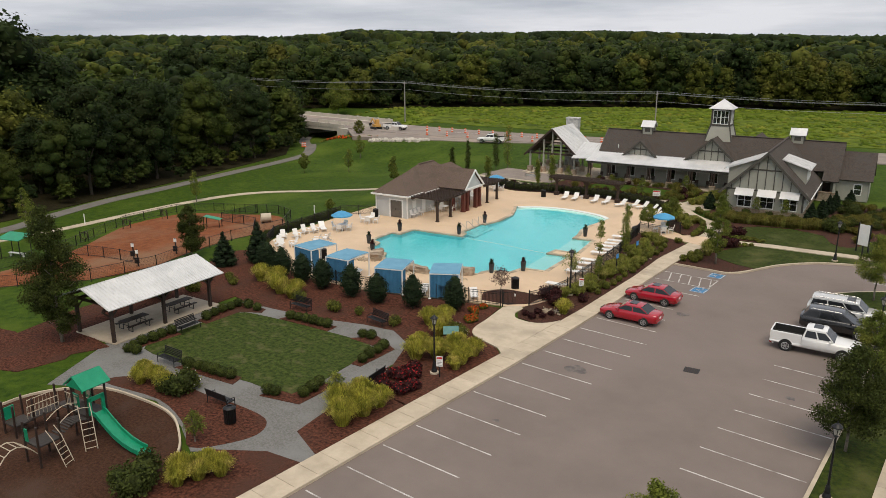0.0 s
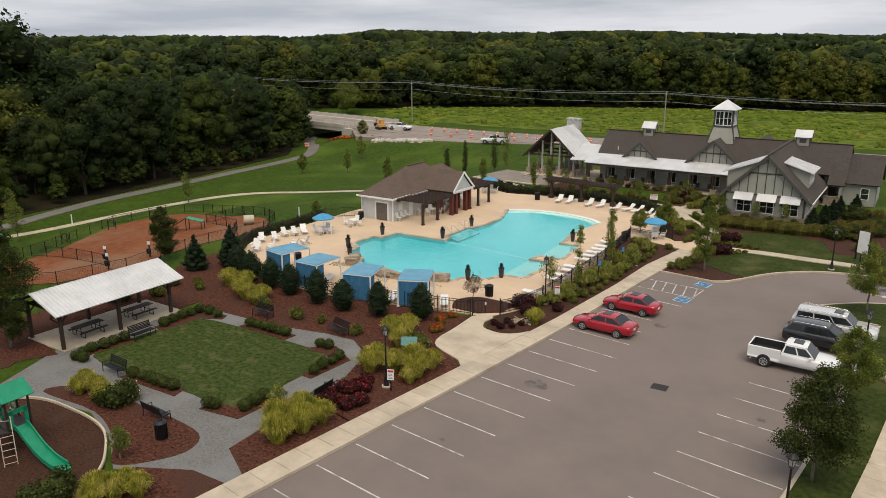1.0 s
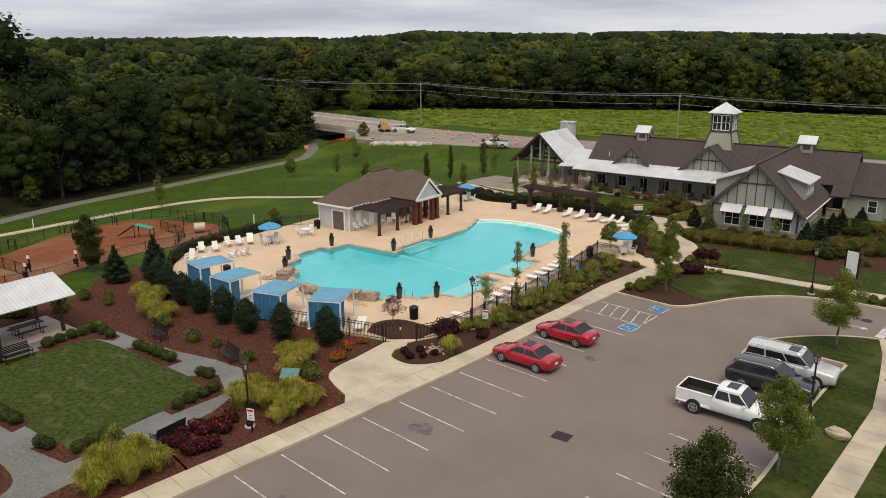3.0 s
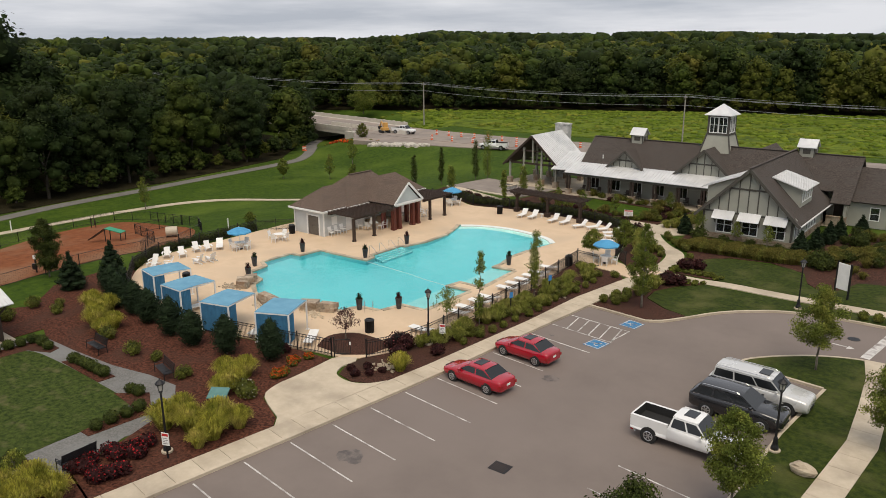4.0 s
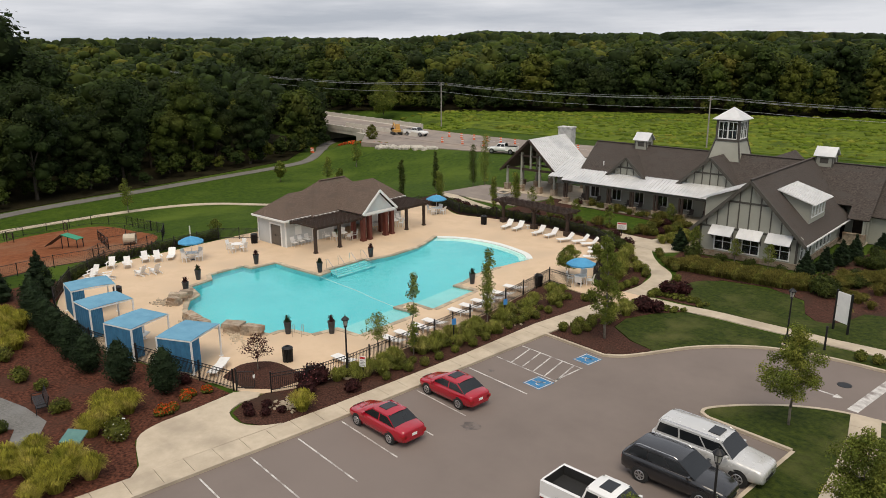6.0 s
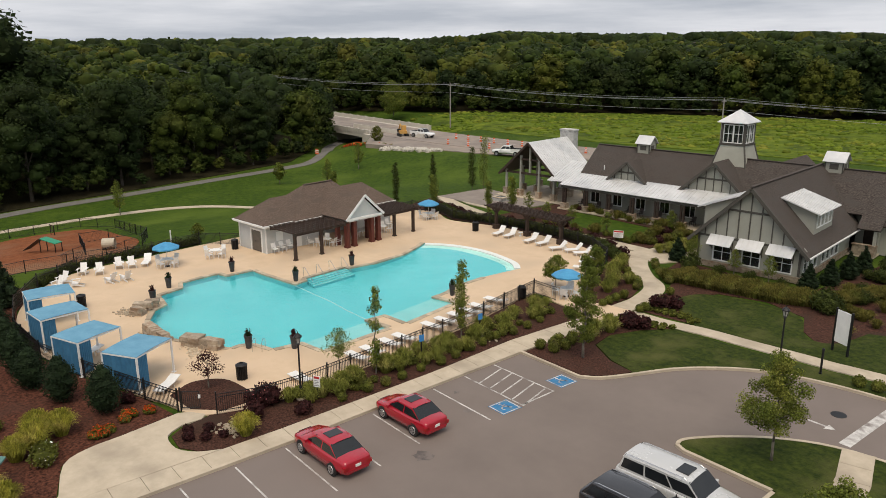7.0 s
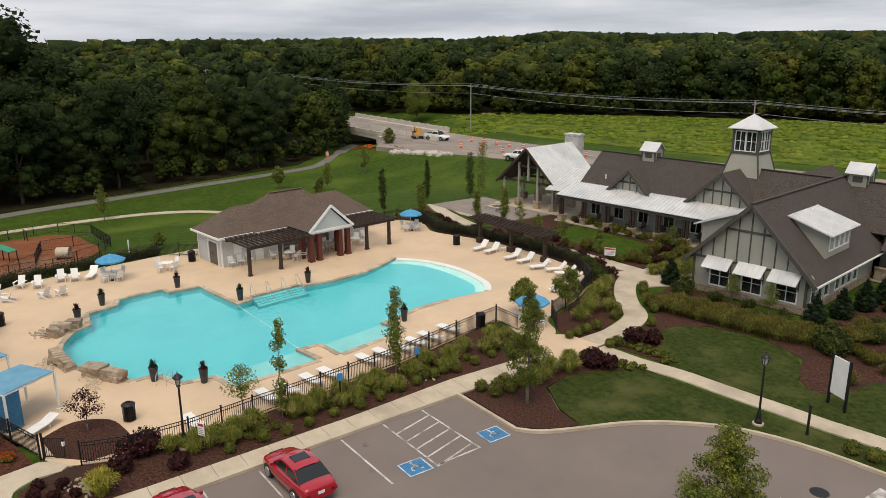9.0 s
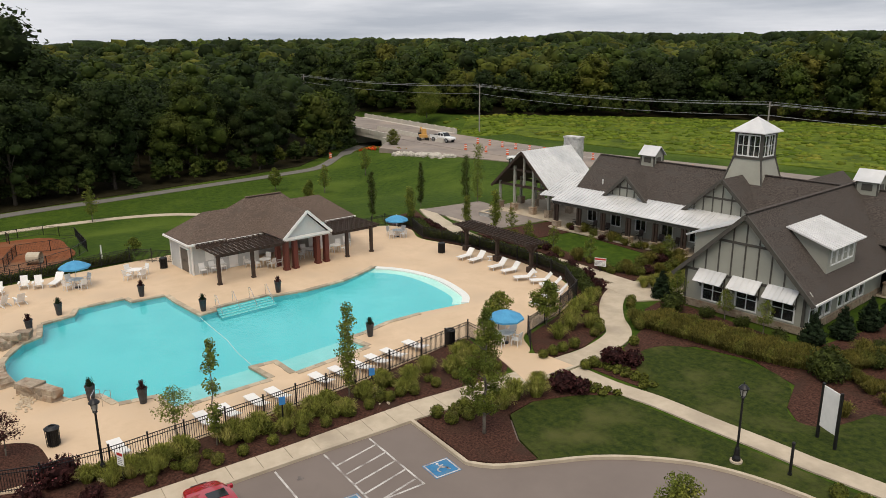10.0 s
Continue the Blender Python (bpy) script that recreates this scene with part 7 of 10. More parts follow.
def columnar(x, y, h, r, seed, label="narrow columnar tree with dense green leaves", gaps=False, z=0.0, mat=None):
    t = thing("columnar_tree", label, "tree", "columnar trees")
    t.matrix_basis = pose(x, y, z)
    part("trunk", bark_and_limbs(h * 0.9, 0.05, 6, seed, r, 0.15), M_TRUNK, t)
    rng = random.Random(seed)
    lob = []
    n = 16
    for i in range(n):
        k = 0.14 + 0.84 * i / n
        if gaps and rng.random() < 0.35:
            continue
        q = r * (0.5 + 0.6 * math.sin(math.pi * (0.15 + 0.8 * i / n))) * rng.uniform(0.7, 1.1)
        lob.append((rng.uniform(-0.2, 0.2) * r, rng.uniform(-0.2, 0.2) * r, h * k, q, q, h / n * 0.85))
    part("crown", sprays(lob, int(2600 * (0.6 if gaps else 1)), 0.075, seed, 0.9, 0.0, 0.3, 0.4), mat or M_LEAF, t)


columnar(-31.65, 67.8, 5.8, 0.55, 1)
columnar(-30.4, 59.8, 5.9, 0.42, 2, "thin columnar tree with sparse patchy leaves", True)
for i, (x, y, h, r, m) in enumerate([(-74.2, 105.4, 6.4, 0.75, M_DARKOAK), (-71.9, 105.6, 8.0, 0.9, None), (-75.9, 99.6, 6.0, 0.5, M_DARKOAK), (-72.0, 90.6, 5.8, 0.55, M_DARKOAK), (-66.6, 92.6, 4.4, 0.6, None), (-59.3, 95.2, 4.3, 0.5, None), (-59.0, 98.8, 4.5, 0.6, None)]):
    columnar(x, y, h, r, 20 + i, z=land(x, y), mat=m)


def conifer(x, y, h, r, seed, label, group, z=0.0, full=0.85):
    t = thing("evergreen_tree", label, "tree", group)
    t.matrix_basis = pose(x, y, z, 0, 0, seed * 61)
    part("trunk", Build().tube((0, 0, -0.2), (0, 0, h * 0.92), h * 0.02, 7, 0.01), M_TRUNK, t)
    rng = random.Random(seed)
    lob = []
    n = 9
    if full < 0.5:
        n = 0
        for i in range(12):
            k = i / 11
            rad = r * 0.78 * math.sin(math.pi * (0.18 + 0.76 * k)) ** 0.7
            a = i * 2.4
            lob.append((0.16 * rad * math.cos(a), 0.16 * rad * math.sin(a), h * (0.14 + 0.76 * k), rad, rad, h * 0.15))
    for i in range(n):
        k = i / n
        z0 = h * (0.07 + 0.9 * k)
        rad = r * (1 - k) ** full * min(1, 0.72 + k * 2)
        for j in range(max(1, int(7 * (1 - k)) + 1)):
            a = j * 6.28 / (int(7 * (1 - k)) + 1) + i * 0.7 + rng.uniform(-0.2, 0.2)
            d = rad * 0.62 * rng.uniform(0.8, 1.1)
            q = max(0.1, rad * 0.36)
            lob.append((math.cos(a) * d, math.sin(a) * d, z0 + rng.uniform(-0.06, 0.06) * h * 0.4, q, q, h * 0.075))
        lob.append((0, 0, z0, rad * 0.55 + 0.05, rad * 0.55 + 0.05, h * 0.08))
    part("crown", sprays(lob, 3800, 0.062, seed, 0.9, 0.72), M_DARKLEAF, t)


for i, (x, y, h) in enumerate([(-56.4, 42.6, 2.7), (-53.6, 42.1, 2.8), (-50.9, 42.2, 2.7), (-48.2, 42.2, 2.7), (-44.7, 42.3, 2.9), (-41.8, 42.5, 2.6), (-38.7, 43.5, 2.8), (-35.6, 45.1, 2.9)]):
    conifer(x, y, h, 1.2, i + 1, "dense dark green arborvitae beside the cabana fence", "arborvitae row", 0.0, 0.42)
conifer(-59.3, 43.8, 4.4, 1.9, 21, "dark green spruce beside the pool fence", "spruces")
conifer(-60.9, 40.9, 3.6, 1.6, 22, "dark green spruce in the mulch bed", "spruces")
for i, (x, y, h) in enumerate([(-21.4, 96.9, 2.4), (-20.9, 99.6, 2.4), (-20.7, 102.6, 2.6), (-20.6, 105.4, 2.6), (-33.4, 95.9, 2.4), (-19.6, 109, 2.4)]):
    conifer(x, y, h, 1.15, 30 + i, "dark green evergreen shrub against the clubhouse", "clubhouse evergreens")
for i, (x, y) in enumerate([(-56.9, 38.6), (-55.4, 37.9), (-58.2, 37.0), (-61.3, 33), (-58.4, 31), (-47.3, 38.8), (-41.0, 39.6), (-37.2, 39.7), (-43.2, 38.9), (-60.0, 24.5)]):
    plant("shrub", ROUND[i % 3], x, y, 0.7 + 0.3 * (i % 3) / 2, "small dark green shrub in the mulch bed", "shrub", "mulch bed shrubs")

# ---- fences ----
POST = meshed(Build().box(-0.035, -0.035, -0.3, 0.035, 0.035, 1.32).box(-0.045, -0.045, 1.32, 0.045, 0.045, 1.36), "post", M_BLACK)
PICKET = meshed(Build().box(-0.011, -0.011, 0.08, 0.011, 0.011, 1.22), "picket", M_BLACK)


def picket_fence(points, label, group, singly=True, zf=None, close=0.115):
    for p, q in zip(points, points[1:]):
        total = math.dist(p, q)
        n = max(1, round(total / 2.3))
        for i in range(n):
            a = (p[0] + (q[0] - p[0]) * i / n, p[1] + (q[1] - p[1]) * i / n)
            ln = total / n
            f = thing("fence_panel", label, "fence", group)
            f.matrix_basis = pose(a[0], a[1], zf(*a) if zf else 0.0, 0, 0, math.degrees(math.atan2(q[1] - p[1], q[0] - p[0])))
            part("post", POST, M_BLACK, f)
            for z in (0.15, 1.0, 1.18):
                part("rail", Build().box(0.03, -0.016, z, ln - 0.03, 0.016, z + 0.035), M_BLACK, f)
            m = int(ln / close)
            if singly:
                for k in range(1, m):
                    part("picket", PICKET, M_BLACK, f).location = (ln * k / m, 0, 0)
            else:
                b = Build()
                for k in range(1, m):
                    b.box(ln * k / m - 0.011, -0.011, 0.08, ln * k / m + 0.011, 0.011, 1.22)
                tagged(part("picketing", b, M_BLACK, f), kind="stuff")


picket_fence([(-33.3, 48.35), (-35.9, 47.35), (-41.2, 45.35), (-46.1, 43.85), (-52.0, 43.35)], "black metal picket fence panel beside the cabanas", "cabana fence panels")
picket_fence([(-52.0, 43.35), (-57.5, 44.3), (-62.6, 46.9), (-65.8, 50.8), (-67.0, 57.9), (-67.9, 63.0), (-65.0, 66.3)], "black metal picket fence panel round the pool deck", "deck fence panels", False)
picket_fence([(-31.5, 49.9), (-30.85, 52), (-30.8, 54.9), (-31.3, 58.5), (-31.8, 62.8), (-32.7, 68.7), (-34.0, 74.1), (-35.0, 78.4)], "black metal picket fence panel above the planting bed", "east fence panels")
picket_fence([(-35.0, 78.4), (-32.5, 78.4)], "black metal picket fence panel by the side gate", "east fence panels")
picket_fence([(-31.2, 80.8), (-33.3, 82.3), (-35.3, 87.0), (-37.5, 90.7), (-41.0, 92.7), (-45.5, 93.3), (-50.7, 92.9), (-55.4, 91.9), (-60.1, 90.2), (-64, 91.3), (-67.3, 89.7), (-66, 84)], "black metal picket fence panel round the pool deck", "deck fence panels", False)
gate = thing("gate", "black metal pool gate standing slightly open", "gate")
gate.matrix_basis = pose(-33.2, 48.5, 0, 0, 0, 52)
part("post", Build().box(-0.04, -0.04, -0.2, 0.04, 0.04, 1.4), M_BLACK, gate)
part("gate_frame", Build().box(0.06, -0.02, 0.12, 1.1, 0.02, 0.17).box(0.06, -0.02, 1.12, 1.1, 0.02, 1.17).box(0.06, -0.02, 0.12, 0.1, 0.02, 1.17).box(1.06, -0.02, 0.12, 1.1, 0.02, 1.17), M_BLACK, gate)
for k in range(8):
    part("bar", Build().box(0.16 + 0.115 * k, -0.01, 0.15, 0.18 + 0.115 * k, 0.01, 1.14), M_BLACK, gate)
part("latch", Build().box(1.02, -0.06, 0.75, 1.12, 0.06, 0.95), M_WHITE, gate, "white latch box")


def post_rail(points, label, group, h=1.15):
    for p, q in zip(points, points[1:]):
        total = math.dist(p, q)
        n = max(1, round(total / 3.0))
        for i in range(n):
            a = (p[0] + (q[0] - p[0]) * i / n, p[1] + (q[1] - p[1]) * i / n)
            c = (p[0] + (q[0] - p[0]) * (i + 1) / n, p[1] + (q[1] - p[1]) * (i + 1) / n)
            za, zc = land(*a) + 0.05, land(*c) + 0.05
            f = thing("fence_panel", label, "fence", group)
            f.matrix_basis = pose(a[0], a[1], za)
            d = (c[0] - a[0], c[1] - a[1], zc - za)
            part("post", Build().tube((0, 0, -0.3), (0, 0, h + 0.08), 0.045, 6), M_BLACK, f)
            for z in (0.12, h):
                part("rail", Build().tube((0, 0, z), (d[0], d[1], d[2] + z), 0.025, 5), M_BLACK, f)
            b = Build()
            m = 22
            for k in range(1, m):
                t = k / m
                b.tube((d[0] * t, d[1] * t, d[2] * t + 0.12), (d[0] * t, d[1] * t, d[2] * t + h), 0.005, 3, caps=False)
            for k in range(1, 7):
                z = 0.12 + (h - 0.12) * k / 7
                b.tube((0, 0, z), (d[0], d[1], d[2] + z), 0.005, 3, caps=False)
            tagged(part("wire_mesh", b, M_BLACK, f), kind="stuff")


post_rail([(-72, 23), (-66.2, 30.2), (-65.6, 36.4), (-67.0, 40.6), (-68.4, 47.0), (-68.2, 54.0), (-72.3, 58.6), (-77.2, 60.6), (-85, 61.0), (-93, 61.4), (-98.0, 58.4), (-96.8, 50.0), (-91, 42.6), (-85.2, 36.6), (-81.0, 30.5), (-79, 22)], "black wire-mesh fence panel round the dog park", "dog park fence panels")
post_rail([(-83.2, 34.4), (-77, 35.2), (-68, 35.8)], "black wire-mesh fence panel dividing the dog park", "dog park fence panels")
post_rail([(-82, 60.8), (-81, 54.5), (-72, 53.0), (-68.4, 50.0)], "black wire-mesh fence panel dividing the dog park", "dog park fence panels")

# ---- pool furniture ----
M_PLASTIC = surf("white_plastic", (0.72, 0.71, 0.69), (0.80, 0.79, 0.77), 4, 0.5)
M_CANVAS = surf("blue_canvas", (0.025, 0.12, 0.235), (0.045, 0.175, 0.31), 2, 0.85, 0.3, 30)
M_CANOPY = surf("paler_blue_canvas", (0.10, 0.265, 0.395), (0.15, 0.34, 0.475), 1.2, 0.85, 0.3, 25)
M_UMBRELLA = surf("bright_blue_canvas", (0.05, 0.24, 0.45), (0.08, 0.33, 0.56), 2, 0.8)
M_URN = surf("charcoal_urn", (0.018, 0.019, 0.022), (0.05, 0.052, 0.058), 4, 0.5)
M_STEEL = surf("stainless_rail", (0.6, 0.6, 0.6), (0.7, 0.7, 0.7), 4, 0.25, metal=0.9)


def copies(proto, spots, z=0.0):
    """Stand the first at the first spot (x, y, turn) and copies at the rest."""
    x, y, a = spots[0]
    proto.matrix_basis = pose(x, y, z, 0, 0, a)
    for x, y, a in spots[1:]:
        copy_thing(proto, pose(x, y, z, 0, 0, a))


def lounger(label, group, back=35):
    """A strap lounger: foot towards -y, head at +y."""
    t = thing("sun_lounger", label, "lounger", group)
    c, s = math.cos(radians(back)), math.sin(radians(back))
    part("bed_frame", Build().box(-0.33, -1.0, 0.30, -0.28, 0.35, 0.35).box(0.28, -1.0, 0.30, 0.33, 0.35, 0.35).box(-0.28, -1.0, 0.30, 0.28, -0.95, 0.35), M_PLASTIC, t)
    for x in (-0.28, 0.24):
        for y in (-0.8, 0.3):
            part("leg", Build().box(x, y, 0, x + 0.045, y + 0.045, 0.3), M_PLASTIC, t)
    part("sling", Build().box(-0.28, -0.95, 0.325, 0.28, 0.33, 0.345), M_PLASTIC, t)
    part("backrest", Build().hexa([(-0.33, 0.33, 0.31), (0.33, 0.33, 0.31), (0.33, 0.33 + 0.75 * c, 0.31 + 0.75 * s), (-0.33, 0.33 + 0.75 * c, 0.31 + 0.75 * s), (-0.33, 0.31, 0.35), (0.33, 0.31, 0.35), (0.33, 0.31 + 0.75 * c, 0.35 + 0.75 * s), (-0.33, 0.31 + 0.75 * c, 0.35 + 0.75 * s)]), M_PLASTIC, t)
    return t


copies(lounger("white sun lounger with a raised back on the deck", "north loungers", 48), [(-51.2, 89.5, 12), (-49.8, 89.8, 12), (-46.9, 90.0, 4), (-45.3, 90.2, 0), (-43.0, 89.9, -20), (-41.5, 90.5, -25), (-40.2, 90.4, -30), (-38.6, 89.6, -40), (-37.6, 88.3, -55), (-36.8, 86.6, -62)])
copies(lounger("white sun lounger lying flat beside the fence", "east loungers", 14), [(-32.2, 55.5, -84), (-32.8, 59.9, -84), (-33.0, 61.2, -82), (-33.3, 62.9, -82), (-33.5, 64.2, -80), (-34.0, 67.1, -80), (-34.2, 68.5, -78), (-34.4, 69.9, -78), (-34.6, 71.2, -78), (-34.9, 72.5, -78), (-35.3, 74.4, -78), (-36.4, 48.8, 40), (-40.4, 46.9, 30), (-44.6, 46.4, 20), (-48.4, 46.2, 8)])
for t in [(-43.3, 91.2), (-49.4, 90.9)]:
    tb = thing("side_table", "small white plastic side table between loungers", "table", "side tables")
    tb.matrix_basis = pose(t[0], t[1], 0)
    part("tabletop", Build().lathe([(0.24, 0.38), (0.25, 0.40), (0.25, 0.42)], 14), M_PLASTIC, tb)
    part("stem", Build().lathe([(0.18, 0), (0.16, 0.04), (0.05, 0.08), (0.05, 0.38)], 10), M_PLASTIC, tb)


def adirondack(label, group):
    t = thing("adirondack_chair", label, "chair", group)
    for k in range(5):
        x = -0.26 + k * 0.11
        part("back_slat", Build().hexa([(x, 0.12, 0.3), (x + 0.1, 0.12, 0.3), (x + 0.1, 0.15, 0.3), (x, 0.15, 0.3), (x - 0.01, 0.48, 1.0), (x + 0.11, 0.48, 1.0), (x + 0.11, 0.51, 1.0), (x - 0.01, 0.51, 1.0)]), M_PLASTIC, t)
    part("seat", Build().hexa([(-0.27, -0.42, 0.36), (0.27, -0.42, 0.36), (0.27, 0.15, 0.26), (-0.27, 0.15, 0.26), (-0.27, -0.42, 0.39), (0.27, -0.42, 0.39), (0.27, 0.15, 0.29), (-0.27, 0.15, 0.29)]), M_PLASTIC, t)
    for s in (-1, 1):
        part("arm", Build().box(s * 0.36 - 0.08, -0.45, 0.56, s * 0.36 + 0.08, 0.32, 0.59), M_PLASTIC, t)
        part("front_leg", Build().box(s * 0.33 - 0.02, -0.42, 0, s * 0.33 + 0.02, -0.32, 0.56), M_PLASTIC, t)
        part("side_rail", Build().beam((s * 0.29, -0.42, 0.32), (s * 0.29, 0.62, 0.06), 0.03, 0.12), M_PLASTIC, t)
    return t


copies(adirondack("white plastic adirondack chair on the deck", "adirondack chairs"), [(-64.3, 50.9, 60), (-63.5, 52.1, 75), (-60.2, 52.2, -60), (-60.0, 53.4, -75), (-64.3, 54.0, 80), (-63.8, 55.0, 80), (-61.6, 48.3, 30), (-62.7, 48.9, 35), (-61.0, 49.6, -20)])
copies(lounger("white sun lounger with a raised back near the hedge", "west lounger", 45), [(-64.0, 56.4, 60)])


def patio_chair(label, group, h=0.44, mat=None):
    t = thing("patio_chair", label, "chair", group)
    part("seat", Build().box(-0.26, -0.26, h, 0.26, 0.26, h + 0.04), mat or M_PLASTIC, t)
    part("backrest", Build().hexa([(-0.26, 0.24, h + 0.06), (0.26, 0.24, h + 0.06), (0.26, 0.27, h + 0.06), (-0.26, 0.27, h + 0.06), (-0.26, 0.36, h + 0.56), (0.26, 0.36, h + 0.56), (0.26, 0.39, h + 0.56), (-0.26, 0.39, h + 0.56)]), mat or M_PLASTIC, t)
    for x in (-0.26, 0.22):
        for y in (-0.26, 0.22):
            part("leg", Build().box(x, y, 0, x + 0.04, y + 0.04, h), mat or M_PLASTIC, t)
        part("arm", Build().box(x - 0.01, -0.24, h + 0.22, x + 0.05, 0.28, h + 0.25), mat or M_PLASTIC, t)
    return t


chair_proto = patio_chair("white plastic patio armchair on the pool deck", "patio chairs")
CHAIRS = [(-59.8, 67.5, 98), (-59.95, 68.4, 98), (-60.1, 69.3, 98), (-61.0, 71.6, 98), (-60.0, 71.6, 150), (-59.2, 72.1, -160), (-60.1, 73.4, 40), (-58.4, 73.2, -60), (-58.6, 74.0, -20), (-60.9, 77.4, 90), (-60.3, 78.4, 200), (-59.8, 76.6, 10), (-60.9, 80.9, 60), (-59.6, 81.0, -60), (-60.2, 79.6, 190), (-61.5, 82.2, 98)]
for cx, cy in ((-62.1, 57.7), (-62.3, 62.4), (-62.0, 88.2), (-32.9, 80.0)):
    CHAIRS += [(cx + 0.85 * math.cos(a), cy + 0.85 * math.sin(a), math.degrees(a) - 90) for a in (0.4, 2.0, 3.6, 5.2)]
copies(chair_proto, CHAIRS)
porch_proto = patio_chair("dark wooden porch armchair under the clubhouse eave", "porch chairs", 0.42, M_DARKWOOD)
on_porch = pose(-22.6, 97.7, 0, 0, 0, 8)
for k in range(10):
    m = on_porch @ pose(-30.6 + 2.05 * k + 0.35 * (k % 2), 13.2, 0.15, 0, 0, 12 * (k % 3) - 12)
    if k:
        copy_thing(porch_proto, m)
    else:
        porch_proto.matrix_basis = m


def round_table(x, y, label, r=0.55, h=0.74):
    t = thing("round_table", label, "table", "patio tables")
    t.matrix_basis = pose(x, y, 0)
    part("tabletop", Build().lathe([(r - 0.03, h - 0.03), (r, h - 0.02), (r, h), (r - 0.02, h + 0.01)], 20), M_PLASTIC, t)
    for a in range(4):
        part("leg", Build().tube((0.35 * math.cos(a * 1.57 + 0.8), 0.35 * math.sin(a * 1.57 + 0.8), 0), (0.22 * math.cos(a * 1.57 + 0.8), 0.22 * math.sin(a * 1.57 + 0.8), h - 0.03), 0.025, 6), M_PLASTIC, t)


for x, y in ((-62.1, 57.7), (-62.3, 62.4), (-62.0, 88.2), (-32.9, 80.0), (-59.2, 72.9), (-60.1, 80.3), (-60.2, 77.6)):
    round_table(x, y, "round white patio table on the pool deck")


def umbrella(x, y, top=2.35, r=1.25):
    t = thing("patio_umbrella", "open bright blue patio umbrella over a white table", "umbrella", "patio umbrellas")
    t.matrix_basis = pose(x, y, 0)
    part("pole", Build().tube((0, 0, 0), (0, 0, top + 0.05), 0.022, 8), M_PLASTIC, t)
    part("base", Build().lathe([(0.25, 0), (0.25, 0.06), (0.05, 0.1)], 14), M_BLACK, t)
    b = Build()
    for k in range(8):
        a, c = k * math.pi / 4, (k + 1) * math.pi / 4
        P = [(r * math.cos(a), r * math.sin(a), top - 0.5), (r * math.cos(c), r * math.sin(c), top - 0.5)]
        Q = [(r * 0.5 * math.cos(a), r * 0.5 * math.sin(a), top - 0.18), (r * 0.5 * math.cos(c), r * 0.5 * math.sin(c), top - 0.18)]
        b.face(P[0], P[1], Q[1], Q[0])
        b.face(Q[0], Q[1], (0, 0, top))
        b.face(P[1], P[0], (P[0][0], P[0][1], top - 0.62), (P[1][0], P[1][1], top - 0.62))
    part("canopy", b, M_UMBRELLA, t, "bright blue canvas canopy")
    for k in range(8):
        a = k * math.pi / 4
        part("rib", Build().tube((0, 0, top - 0.02), (r * math.cos(a), r * math.sin(a), top - 0.52), 0.01, 4), M_PLASTIC, t)


for x, y in ((-62.1, 57.7), (-62.0, 88.2), (-32.9, 80.0)):
    umbrella(x, y)


def urn(x, y, k):
    t = thing("planter_urn", "tall charcoal planter urn with a spiky plant", "planter", "planter urns")
    t.matrix_basis = pose(x, y, 0)
    part("pot", Build().lathe([(0.17, 0), (0.19, 0.03), (0.27, 0.85), (0.30, 0.88), (0.30, 0.93), (0.25, 0.93), (0.24, 0.86)], 14), M_URN, t, smooth=False)
    part("foliage", tuft(300 + k, 60, 0.28, 0.5, 0.018).add(sprays([(0, 0, 0.1, 0.25, 0.25, 0.14)], 70, 0.06, 320 + k, 0.8, 0.6)), M_DARKLEAF if k % 2 else M_REDLEAF, t).location = (0, 0, 0.85)


for k, (x, y) in enumerate([(-56.75, 61.7), (-55.7, 55.6), (-53.0, 53.4), (-50.55, 64.85), (-51.6, 71.2), (-39.2, 55.3), (-37.2, 57.7), (-39.0, 73.0)]):
    urn(x, y, k)


def trash_can(x, y, z=0.0):
    t = thing("trash_can", "black slatted metal trash can with a domed lid", "trash can", "trash cans")
    t.matrix_basis = pose(x, y, z)
    part("liner", Build().lathe([(0.27, 0.03), (0.27, 0.88)], 16), M_BLACK, t)
    for k in range(20):
        a = k * math.pi / 10
        part("slat", Build().beam((0.31 * math.cos(a), 0.31 * math.sin(a), 0.0), (0.33 * math.cos(a), 0.33 * math.sin(a), 0.9), 0.05, 0.02), M_BLACK, t)
    part("lid", Build().lathe([(0.36, 0.9), (0.37, 0.95), (0.24, 1.04), (0.15, 1.05), (0.15, 1.0)], 18), M_BLACK, t)


for x, y in [(-34.9, 52.9), (-34.9, 76.9), (-54.2, 88.7), (-63.9, 65.5 - 0.4), (-55.2, 48.6), (-34.1, 22.4)]:
    trash_can(x, y)


